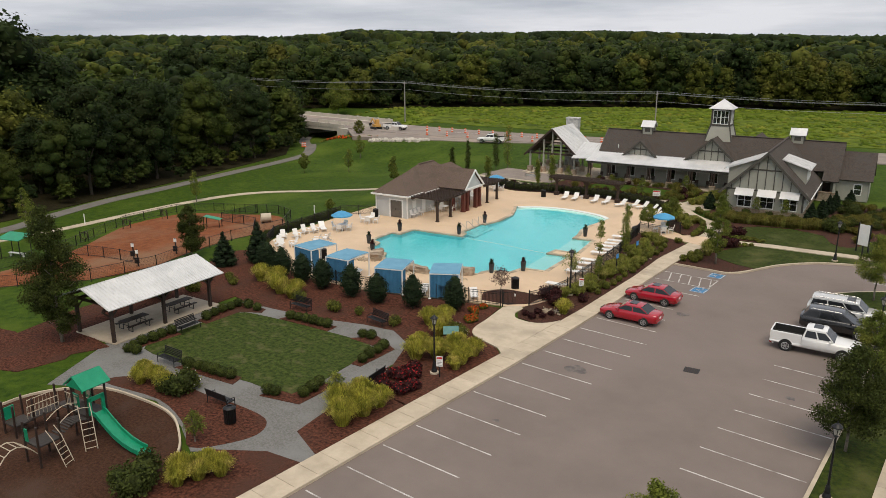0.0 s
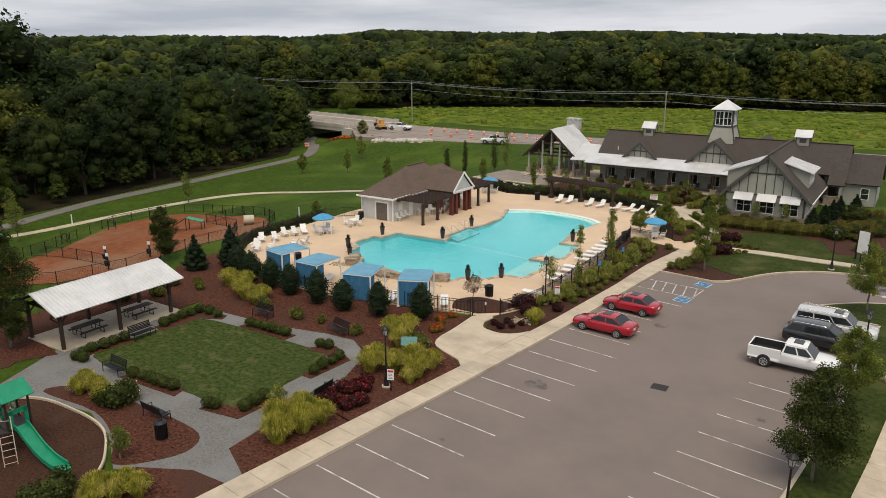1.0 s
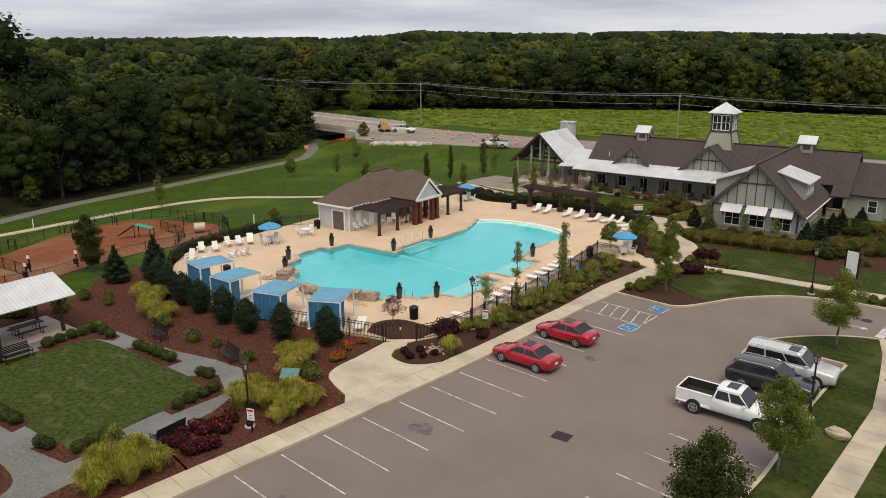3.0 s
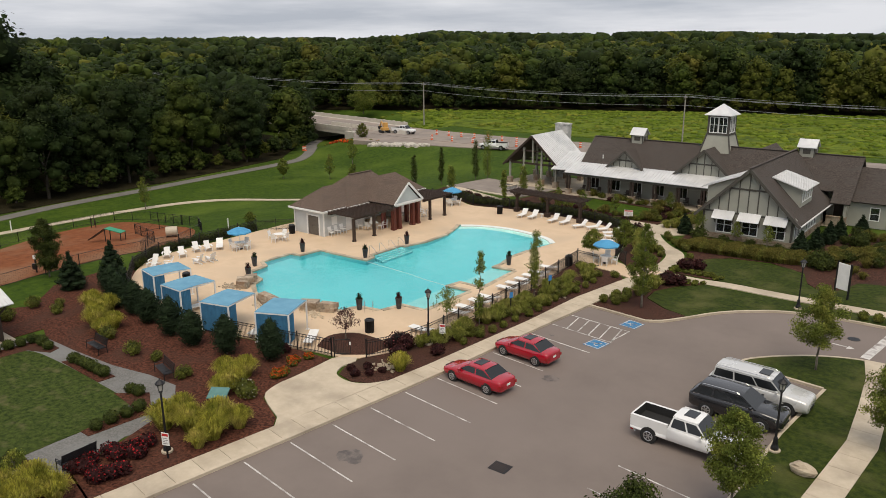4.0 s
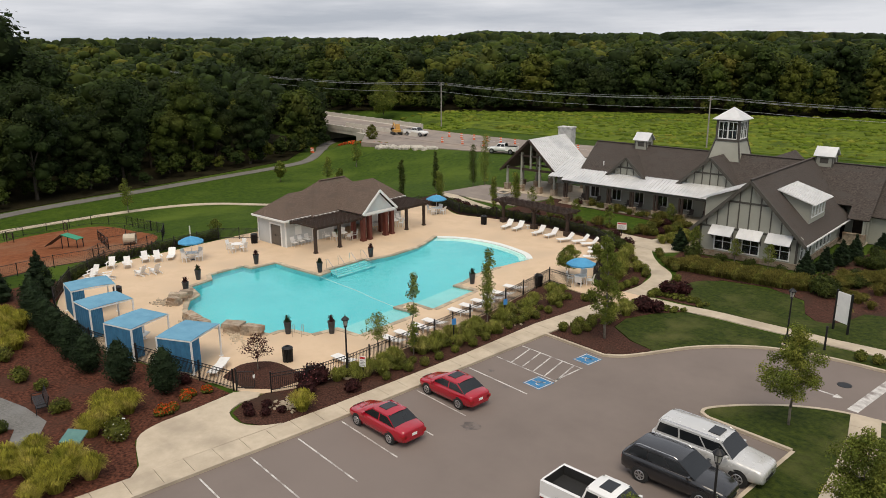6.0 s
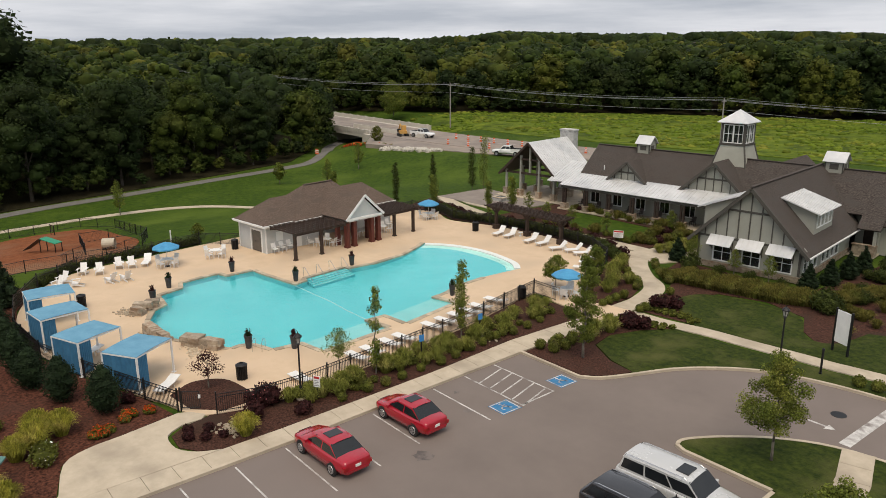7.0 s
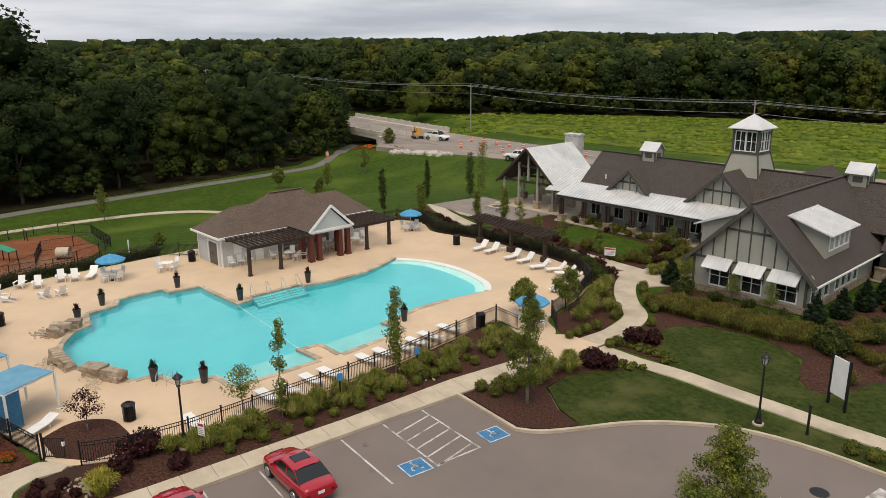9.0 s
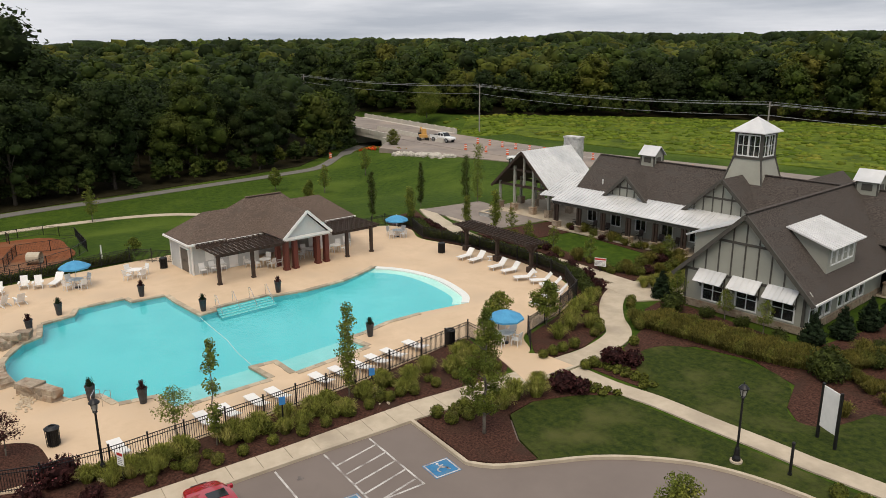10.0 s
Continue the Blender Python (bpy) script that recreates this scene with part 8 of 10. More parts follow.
def cabana(x, y, a):
    t = thing("cabana", "white-framed cabana with blue canvas roof and curtains", "cabana", "cabanas")
    t.matrix_basis = pose(x, y, 0, 0, 0, a)
    w, d, h = 1.25, 1.55, 2.25
    for sx in (-1, 1):
        for sy in (-1, 1):
            p = part("post", Build().box(sx * w - 0.05, sy * d - 0.05, 0, sx * w + 0.05, sy * d + 0.05, h).box(sx * w - 0.12, sy * d - 0.12, 0, sx * w + 0.12, sy * d + 0.12, 0.03), M_PLASTIC, t)
        part("side_beam", Build().box(sx * w - 0.04, -d, h - 0.08, sx * w + 0.04, d, h), M_PLASTIC, t)
    for sy in (-1, 1):
        part("cross_beam", Build().box(-w, sy * d - 0.04, h - 0.08, w, sy * d + 0.04, h), M_PLASTIC, t)
    b = Build()
    n = 6
    for i in range(n):
        y0, y1 = -d - 0.02 + (2 * d + 0.04) * i / n, -d - 0.02 + (2 * d + 0.04) * (i + 1) / n
        f = lambda q: h + 0.03 + 0.05 * math.sin(math.pi * (q + d) / (2 * d))
        b.plate([(-w - 0.04, y0, f(y0)), (w + 0.04, y0, f(y0)), (w + 0.04, y1, f(y1)), (-w - 0.04, y1, f(y1))], 0.02)
    part("canopy", b, M_CANOPY, t, "paler blue canvas roof")
    rng = random.Random(int(x * 10))
    for (x0, y0, x1, y1) in ((-w, -d - 0.01, w, -d - 0.01), (-w, -d, -w, -d + 1.1), (w, -d, w, -d + 0.9)):
        b = Build()
        m = 14
        prev = None
        for k in range(m + 1):
            q = k / m
            px, py = x0 + (x1 - x0) * q, y0 + (y1 - y0) * q
            off = 0.018 * (1 if k % 2 else -1)
            nx, ny = (0, 1) if abs(x1 - x0) > 0.1 else (1, 0)
            cur = (px + nx * off, py + ny * off)
            if prev:
                b.face((*prev, 0.12), (*cur, 0.12), (*cur, h - 0.02), (*prev, h - 0.02))
            prev = cur
        part("curtain", b, M_CANVAS, t, "gathered blue canvas curtain")


for x, y, a in ((-38.8, 48.0, 33), (-43.2, 46.2, 23), (-48.6, 45.7, 8), (-53.4, 46.1, -3)):
    cabana(x, y, a)


def boulder_group(pts, seed, size=0.5):
    rng = random.Random(seed)
    for x, y, a in pts:
        for lay in range(2):
            w, d, h = size * rng.uniform(0.8, 1.25), size * rng.uniform(0.5, 0.75), size * rng.uniform(0.32, 0.42)
            k = [(sx * w * rng.uniform(0.8, 1.1), sy * d * rng.uniform(0.75, 1.1), z + rng.uniform(-0.05, 0.05)) for z in (0.0, h * 1.6) for sx, sy in ((-1, -1), (1, -1), (1, 1), (-1, 1))]
            o = tagged(part("boulder", Build().hexa(k), M_STONE), "rough tan ledge boulder at the pool's edge", "boulder", "pool boulders")
            o.matrix_basis = pose(x + rng.uniform(-0.15, 0.15), y + rng.uniform(-0.1, 0.1), 0.02 + lay * h * 1.5 - 0.05, 0, 0, a + rng.uniform(-12, 12))


boulder_group([(-51.7, 52.9, 60), (-51.3, 52.0, 50), (-50.6, 51.5, 30)], 1, 0.6)
boulder_group([(-46.1, 50.95, -5), (-45.2, 51.15, 5), (-44.3, 51.35, 15)], 2, 0.62)
boulder_group([(-42.2, 52.4, 32), (-41.4, 52.9, 32), (-40.6, 53.4, 32)], 3, 0.66)
for (x, y, s) in ((-51.7, 50.9, 5), (-45.6, 50.2, 6), (-41.0, 52.1, 7), (-29.4, 49.7, 8), (-31.2, 69.0, 9)):
    rng = random.Random(s)
    b = Build()
    for i in range(70):
        r = rng.uniform(0.06, 0.14)
        b.blob((x + rng.gauss(0, 0.55), y + rng.gauss(0, 0.3), 0.03), (r, r * 0.8, r * 0.5), s * 100 + i, 4, 5, 0.2)
    tagged(part("river_stones", b, M_COPING), "scatter of pale river stones", "stones", kind="stuff")
for k in range(4):
    y = 66.0 + 1.4 * k
    x = -51.1 - 0.17 * k
    h = tagged(part("handrail", Build().pipe([(x - 0.2, y, 0.0), (x - 0.2, y, 0.85), (x + 0.1, y, 0.92), (x + 1.5, y, -0.05), (x + 1.5, y, -0.75)], 0.024, 6), M_STEEL), "bent steel handrail at the pool steps", "handrail", "pool handrails")
for x, y in ((-38.9, 55.6), (-38.5, 56.1)):
    tagged(part("ladder_rail", Build().pipe([(x + 0.5, y - 0.4, 0), (x + 0.5, y - 0.4, 0.6), (x + 0.2, y - 0.15, 0.8), (x - 0.15, y + 0.15, 0.6), (x - 0.15, y + 0.15, -0.9)], 0.022, 6), M_STEEL), "bent steel pool ladder rail", "handrail", "ladder rails")
tagged(part("lane_rope", Build().pipe([(-49.6, 64.3, -0.09), (-47.5, 64.4, -0.10), (-44, 64.6, -0.10), (-41.5, 64.5, -0.10), (-38.8, 64.6, -0.09)], 0.016, 6), M_WHITE), "thin white safety rope across the pool water", "rope")
# free-standing pergola north of the deck
def build_north_pergola(x, y, a, ln):
    t = thing("pergola", "dark timber pergola with braced posts and close slats", "pergola", "garden pergolas")
    t.matrix_basis = pose(x, y, 0, 0, 0, a)
    for u in (0.6, ln / 2, ln - 0.6):
        part("post", Build().box(u - 0.14, -0.14, 0, u + 0.14, 0.14, 2.45).box(u - 0.3, -0.3, 0, u + 0.3, 0.3, 0.5), M_DARKWOOD, t)
        for s in (-1, 1):
            part("brace", Build().beam((u, 0, 1.7), (u + 0.7 * s, 0, 2.42), 0.1, 0.12), M_DARKWOOD, t)
            part("brace", Build().beam((u, 0, 1.7), (u, 0.7 * s, 2.42), 0.1, 0.12), M_DARKWOOD, t)
    for v in (-0.7, 0, 0.7):
        part("beam", Build().box(0, v - 0.05, 2.42, ln, v + 0.05, 2.6), M_DARKWOOD, t)
    for i in range(int(ln / 0.4) + 1):
        part("rafter", Build().box(i * 0.4 - 0.03, -1.25, 2.6, i * 0.4 + 0.03, 1.25, 2.72), M_DARKWOOD, t)
    for i in range(7):
        part("slat", Build().box(-0.2, -1.2 + 0.4 * i - 0.025, 2.72, ln + 0.2, -1.2 + 0.4 * i + 0.025, 2.77), M_DARKWOOD, t)


build_north_pergola(-54.2, 91.2, 3, 10.4)

# ---- street furniture ----


M_LAMPGLASS = surf("frosted_lamp_glass", (0.35, 0.34, 0.30), (0.42, 0.41, 0.37), 3, 0.4)


def lamp_post(x, y, h=4.1, z=0.0):
    t = thing("street_lamp", "black lantern lamp post on a fluted base", "street lamp", "lamp posts")
    t.matrix_basis = pose(x, y, z)
    part("footing", Build().lathe([(0.3, -0.1), (0.3, 0.06), (0.28, 0.08)], 16), M_CONCRETE, t)
    part("base", Build().lathe([(0.2, 0.08), (0.2, 0.2), (0.14, 0.35), (0.11, 0.7), (0.08, 0.78)], 12), M_BLACK, t)
    part("pole", Build().tube((0, 0, 0.78), (0, 0, h - 0.75), 0.062, 10, 0.05), M_BLACK, t)
    part("collar", Build().lathe([(0.06, h - 0.8), (0.12, h - 0.72), (0.07, h - 0.66)], 10), M_BLACK, t)
    part("lantern_glass", Build().lathe([(0.1, h - 0.64), (0.17, h - 0.28)], 8), M_LAMPGLASS, t)
    for k in range(4):
        a = k * math.pi / 2 + 0.4
        part("lantern_bar", Build().beam((0.11 * math.cos(a), 0.11 * math.sin(a), h - 0.66), (0.19 * math.cos(a), 0.19 * math.sin(a), h - 0.27), 0.025, 0.025), M_BLACK, t)
    part("cap", Build().lathe([(0.25, h - 0.28), (0.25, h - 0.24), (0.12, h - 0.1), (0.03, h - 0.05), (0.02, h + 0.06)], 12), M_BLACK, t)


for x, y in ((-30.3, 54.5), (-15.0, 80.2), (-29.3, 35.0), (-7.3, 57.6), (-5.6, 36.0)):
    lamp_post(x, y)
M_SIGNRED = surf("red_sign_paint", (0.42, 0.02, 0.02), (0.5, 0.03, 0.03), 3, 0.5)
M_SIGNBLUE = surf("blue_sign_paint", (0.04, 0.2, 0.5), (0.05, 0.25, 0.56), 3, 0.5)
M_GREYTEXT = surf("grey_sign_marks", (0.2, 0.2, 0.2), (0.25, 0.25, 0.25), 3, 0.6)


def small_sign(x, y, a, board, strip, h=1.15, w=0.42, bh=0.6, label=""):
    t = thing("small_sign", label, "sign", "small signs")
    t.matrix_basis = pose(x, y, 0, 0, 0, a)
    part("post", Build().box(-0.04, 0.0, 0, 0.04, 0.06, h + bh * 0.9), M_BLACK, t)
    b = part("board", Build().box(-w / 2, -0.03, h, w / 2, 0.0, h + bh), board, t)
    if strip:
        part("heading_bar", Build().box(-w / 2 + 0.03, -0.035, h + bh * 0.74, w / 2 - 0.03, -0.031, h + bh * 0.94), strip, b)
        for k in range(4):
            part("text_bar", Build().box(-w / 2 + 0.06, -0.035, h + bh * (0.12 + 0.14 * k), w / 2 - 0.06 - 0.05 * (k % 2), -0.031, h + bh * (0.17 + 0.14 * k)), M_GREYTEXT, b)


small_sign(-29.6, 55.2, 30, M_WHITE, M_SIGNRED, 0.75, 0.42, 0.7, "small white notice with a red heading by the bed")
small_sign(-28.6, 34.7, 30, M_WHITE, M_SIGNRED, 0.75, 0.42, 0.7, "small white notice with a red heading by the lamp")
small_sign(-30.3, 63.3, 80, M_SIGNBLUE, None, 1.25, 0.34, 0.45, "small blue accessible parking sign on a post")
small_sign(-30.9, 68.9, 80, M_SIGNBLUE, None, 1.25, 0.34, 0.45, "small blue accessible parking sign on a post")
small_sign(-41.2, 96.9, 35, M_WHITE, M_SIGNRED, 0.5, 1.0, 0.75, "white garden sign with a red border")
board = thing("sign_board", "blank white sign board between two black posts", "sign")
board.matrix_basis = pose(-13.6, 85.4, 0, 0, 0, -20)
for s in (-0.62, 0.62):
    part("post", Build().box(s - 0.06, -0.06, -0.2, s + 0.06, 0.06, 3.0), M_BLACK, board)
part("panel", Build().box(-0.55, -0.03, 0.7, 0.55, 0.03, 2.9), M_WHITE, board)
boll = thing("bollard", "thin black post beside the footpath", "post")
boll.matrix_basis = pose(-12.9, 81.3, 0)
part("shaft", Build().tube((0, 0, -0.2), (0, 0, 1.55), 0.07, 10).lathe([(0.1, -0.05), (0.1, 0.06)], 10), M_BLACK, boll)
part("cap", Build().lathe([(0.085, 1.55), (0.085, 1.65), (0.03, 1.7)], 10), M_BLACK, boll)
M_TEAL = surf("teal_plaque", (0.06, 0.16, 0.15), (0.10, 0.22, 0.2), 3, 0.5)
plq = thing("plaque_stand", "slanted teal plaque on a short post in the grasses", "sign")
plq.matrix_basis = pose(-31.0, 38.9, 0, 0, 0, 40)
part("post", Build().box(-0.06, -0.06, -0.1, 0.06, 0.06, 1.25), M_BLACK, plq)
part("panel", Build().hexa([(-0.55, -0.4, 1.15), (0.55, -0.4, 1.15), (0.55, 0.4, 1.45), (-0.55, 0.4, 1.45), (-0.55, -0.4, 1.22), (0.55, -0.4, 1.22), (0.55, 0.4, 1.52), (-0.55, 0.4, 1.52)]), M_TEAL, plq)


def bench(label):
    t = thing("park_bench", label, "bench", "park benches")
    for k in range(5):
        part("seat_slat", Build().box(-0.9, -0.28 + 0.11 * k, 0.43, 0.9, -0.19 + 0.11 * k, 0.455), M_BLACK, t)
    for k in range(5):
        part("back_slat", Build().box(-0.9, 0.29 + 0.03 * k, 0.52 + 0.1 * k, 0.9, 0.31 + 0.03 * k, 0.6 + 0.1 * k), M_BLACK, t)
    for s in (-0.88, 0.88):
        part("side_frame", Build().pipe([(s, -0.3, 0), (s, -0.28, 0.62), (s, 0.25, 0.62), (s, 0.3, 0.45), (s, 0.43, 1.02)], 0.028, 6).pipe([(s, 0.3, 0.45), (s, 0.32, 0)], 0.028, 6).pipe([(s, -0.28, 0.42), (s, 0.3, 0.42)], 0.025, 6), M_BLACK, t)
    return t


copies(bench("black slatted metal park bench beside the gravel path"), [(-36.4, 23.4, 185), (-48.6, 29.0, 98), (-45.4, 37.3, 5), (-38.3, 38.9, -5), (-44.2, 24.7, 5), (-31.3, 31.2, -80)])


def picnic_table(label):
    t = thing("picnic_table", label, "picnic table", "picnic tables")
    for k in range(5):
        part("top_slat", Build().box(-1.1, -0.38 + 0.155 * k, 0.73, 1.1, -0.24 + 0.155 * k, 0.765), M_DARKWOOD, t)
    for s in (-1, 1):
        for k in range(2):
            part("bench_slat", Build().box(-1.1, s * 0.72 - 0.14 + 0.15 * k, 0.43, 1.1, s * 0.72 - 0.01 + 0.15 * k, 0.465), M_DARKWOOD, t)
        part("leg_frame", Build().pipe([(s * 0.75, -0.78, 0.41), (s * 0.75, -0.8, 0.03), (s * 0.75, -0.3, 0.03), (s * 0.75, -0.3, 0.71), (s * 0.75, 0.3, 0.71), (s * 0.75, 0.3, 0.03), (s * 0.75, 0.8, 0.03), (s * 0.75, 0.78, 0.41)], 0.03, 6).pipe([(s * 0.75, -0.75, 0.41), (s * 0.75, 0.75, 0.41)], 0.025, 6), M_BLACK, t)
    return t


copies(picnic_table("dark slatted picnic table under the shelter"), [(-52.3, 26.7, 98), (-53.0, 31.0, 98)], 0.03)
grate = thing("storm_drain", "dark iron storm drain grate in the asphalt", "drain")
grate.matrix_basis = pose(-16.3, 46.4, -0.15, 0, 0, 10)
part("rim", Build().box(-0.5, -0.42, 0.004, 0.5, -0.36, 0.016).box(-0.5, 0.36, 0.004, 0.5, 0.42, 0.016).box(-0.5, -0.36, 0.004, -0.44, 0.36, 0.016).box(0.44, -0.36, 0.004, 0.5, 0.36, 0.016), M_BLACK, grate)
# Thin dark plate standing for the shade down the drain.
part("sump", Build().box(-0.44, -0.36, 0.003, 0.44, 0.36, 0.006), M_DARKWOOD, grate)
for k in range(8):
    part("bar", Build().box(-0.4 + 0.11 * k, -0.36, 0.007, -0.35 + 0.11 * k, 0.36, 0.014), M_BLACK, grate)
tagged(part("manhole_cover", Build().lathe([(0.42, -0.148), (0.42, -0.135)], 20, (-9.8, 77.0)), M_BLACK), "dark round manhole cover in the asphalt", "manhole")
M_OIL = surf("oil_stain", (0.075, 0.064, 0.06), (0.12, 0.10, 0.092), 2, 0.7, c3=(0.165, 0.137, 0.122), c3scale=1.8, c3at=(0.42, 0.6))
for k, (x, y, r) in enumerate([(-22.4, 41.7, 0.75), (-23.2, 61.2, 0.3), (-25.4, 62.2, 0.2), (-10, 46.3, 0.35), (-22.5, 32.5, 0.25), (-21.0, 56.3, 0.6)]):
    rng = random.Random(k)
    ring = [(x + r * rng.uniform(0.55, 1.2) * math.cos(a), y + r * rng.uniform(0.55, 1.2) * math.sin(a)) for a in [i * 0.42 for i in range(15)]]
    tagged(part("oil_stain", Build().prism(ring, -0.151, -0.1465), M_OIL), "dark oil stain on the asphalt stall", "stain", kind="structure")
structure("stop_bar", Build().box(-8.4, 73.9, -0.15, -7.8, 79.6, -0.144), M_PAINT, "white painted stop bar across the driveway", "road marking")
structure("arrow_marking", Build().box(-10.6, 75.05, -0.15, -9.6, 75.2, -0.144).prism([(-9.6, 74.8), (-9.1, 75.12), (-9.6, 75.45)], -0.15, -0.144), M_PAINT, "white painted arrow on the driveway", "road marking")
tagged(part("landscape_stone", Build().blob((-5.4, 56.4, 0.25), (0.7, 0.35, 0.35), 4, 7, 10, 0.12), M_COPING), "pale flat landscape boulder on the verge", "boulder")

# ---- vehicles ----
M_REDCAR = surf("red_car_paint", (0.34, 0.002, 0.014), (0.38, 0.003, 0.018), 0.5, 0.22, spec=0.5)
M_WHITECAR = surf("white_car_paint", (0.74, 0.74, 0.73), (0.78, 0.78, 0.77), 0.5, 0.25)
M_SILVERCAR = surf("silver_car_paint", (0.56, 0.56, 0.55), (0.6, 0.6, 0.59), 0.5, 0.28, metal=0.2)
M_BLACKCAR = surf("black_car_paint", (0.012, 0.012, 0.014), (0.018, 0.018, 0.02), 0.5, 0.2)
M_CARGLASS = surf("tinted_car_glass", (0.012, 0.014, 0.016), (0.018, 0.02, 0.022), 0.5, 0.08)
for coated in (M_REDCAR, M_WHITECAR, M_SILVERCAR, M_BLACKCAR):
    coated.node_tree.nodes["Principled BSDF"].inputs["Coat Weight"].default_value = 0.8
    coated.node_tree.nodes["Principled BSDF"].inputs["Coat Roughness"].default_value = 0.06
M_TYRE = surf("tyre_rubber", (0.012, 0.012, 0.012), (0.022, 0.022, 0.022), 8, 0.85)
M_ALLOY = surf("alloy_rim", (0.45, 0.45, 0.46), (0.55, 0.55, 0.56), 4, 0.3, metal=0.8)
M_CHROME = surf("bright_trim", (0.6, 0.6, 0.6), (0.7, 0.7, 0.7), 4, 0.2, metal=0.9)
M_TAIL = surf("red_tail_lamp", (0.28, 0.005, 0.008), (0.34, 0.01, 0.012), 4, 0.2)


def loft(stations):
    """Body shell through stations (x, half width, low z, top z)."""
    b = Build()
    prof = lambda w, lo, hi: [(0.80 * w, lo), (0.97 * w, lo + 0.12), (w, lo + (hi - lo) * 0.45), (0.985 * w, hi - 0.14), (0.93 * w, hi - 0.04), (0.80 * w, hi), (0, hi + 0.02)]
    n = 13
    for x, w, lo, hi in stations:
        pr = prof(w, lo, hi)
        ring = pr + [(-y, z) for y, z in pr[-2::-1]]
        b.v += [(x, y, z) for y, z in ring]
    for i in range(len(stations) - 1):
        for k in range(n - 1):
            b.f.append((i * n + k, (i + 1) * n + k, (i + 1) * n + k + 1, i * n + k + 1))
        b.f.append((i * n + n - 1, (i + 1) * n + n - 1, (i + 1) * n, i * n))
    m = (len(stations) - 1) * n
    b.f += [tuple(range(n)), tuple(m + n - 1 - k for k in range(n))]
    return b


def vehicle(name, label, category, paint, stations, cabin, wheels, r, w, rails=False, sunroof=True, bed=None, trim=None):
    """cabin: x of windscreen foot, roof front, roof rear, rear foot; belt z; roof z."""
    t = thing(name, label, category, "parked vehicles")
    body = part("body", loft(stations if bed else smooth_line(stations, 4)), paint, t, smooth=True)
    a, c, d, e, belt, top = cabin
    wl, wt = w * 0.9, w * (0.79 if rails else 0.72)
    A = [(a, wl * 0.92), (c, wt), (d, wt), (e, wl * 0.9)]
    lo = [(a, wl, belt), (e, wl, belt), (e, -wl, belt), (a, -wl, belt)]
    hi = [(c, wt, top), (d, wt, top), (d, -wt, top), (c, -wt, top)]
    shell = Build()
    for i in range(9):
        k = i / 8
        x = c + 0.05 + (d - c - 0.1) * k
        arch = 0.055 * (1 - (2 * k - 1) ** 2)
        for j in range(9):
            q = 2 * j / 8 - 1
            shell.v.append((x, q * (wt + 0.025), top - 0.055 + arch + 0.085 * (1 - abs(q) ** 3)))
    shell.f = [(9 * i + j, 9 * i + j + 1, 9 * i + j + 10, 9 * i + j + 9) for i in range(8) for j in range(8)]
    part("roof", shell, paint, t, smooth=True)
    part("windscreen", Build().plate([lo[0], hi[0], hi[3], lo[3]], 0.02), M_CARGLASS, t, "tinted windscreen")
    part("rear_window", Build().plate([hi[1], lo[1], lo[2], hi[2]], 0.02), M_CARGLASS, t, "tinted rear window")
    for s in (1, -1):
        P = lambda x, k: ((x), s * (wl + (wt - wl) * k), belt + (top - belt) * k)
        cuts = 3 if (c - d) > 2.2 else 2
        lines = [0.0] + [(i + 1) / cuts for i in range(cuts)]
        for i in range(cuts):
            g0, g1 = lines[i], lines[i + 1]
            xb0, xb1 = a + (e - a) * g0 - 0.05 * (1 if i else 3), a + (e - a) * g1 + 0.05 * (1 if i < cuts - 1 else 3)
            xt0, xt1 = c + (d - c) * g0 - 0.04, c + (d - c) * g1 + 0.04
            q = [P(xb0, 0.13), P(xt0, 0.84), P(xt1, 0.84), P(xb1, 0.13)]
            q = [(x, y + s * 0.012, z) for x, y, z in q]
            part("side_window", Build().plate(q if s < 0 else q[::-1], 0.02), M_CARGLASS, t, "tinted side window")
        part("cabin_side", Build().plate(([P(a, 0), P(c, 1), P(d, 1), P(e, 0)] if s < 0 else [P(e, 0), P(d, 1), P(c, 1), P(a, 0)]), 0.03), trim or paint, t)
        mir = part("mirror", Build().box(a - 0.32, s * (w + 0.02) - 0.1, belt - 0.02, a - 0.18, s * (w + 0.02) + 0.1, belt + 0.13), paint, t)
        front, rear = stations[-1][0], stations[0][0]
        hz = stations[-2][3] - 0.17
        part("headlight", Build().hexa([(front - 0.36, s * w * 0.84 - 0.08, hz), (front - 0.05, s * w * 0.55 - 0.12, hz), (front - 0.05, s * w * 0.55 + 0.12, hz), (front - 0.36, s * w * 0.84 + 0.08, hz), (front - 0.38, s * w * 0.84 - 0.08, hz + 0.13), (front - 0.08, s * w * 0.55 - 0.1, hz + 0.1), (front - 0.08, s * w * 0.55 + 0.1, hz + 0.1), (front - 0.38, s * w * 0.84 + 0.06, hz + 0.13)]), M_CHROME, t, "clear headlight")
        part("taillight", Build().box(rear + 0.0, s * w * 0.74 - 0.14, stations[0][3] - 0.3, rear + 0.16, s * w * 0.74 + 0.16, stations[0][3] - 0.12), M_TAIL, t, "red taillight")
        if rails:
            part("roof_rail", Build().pipe([(c - 0.1, s * wt * 0.92, top + 0.02), (c - 0.25, s * wt * 0.92, top + 0.08), (d + 0.25, s * wt * 0.92, top + 0.08), (d + 0.1, s * wt * 0.92, top + 0.02)], 0.022, 6), M_CHROME, t)
            part("window_trim", Build().beam(P(a - 0.15, -0.03), P(e + 0.1, -0.03), 0.03, 0.035), M_CHROME, t)
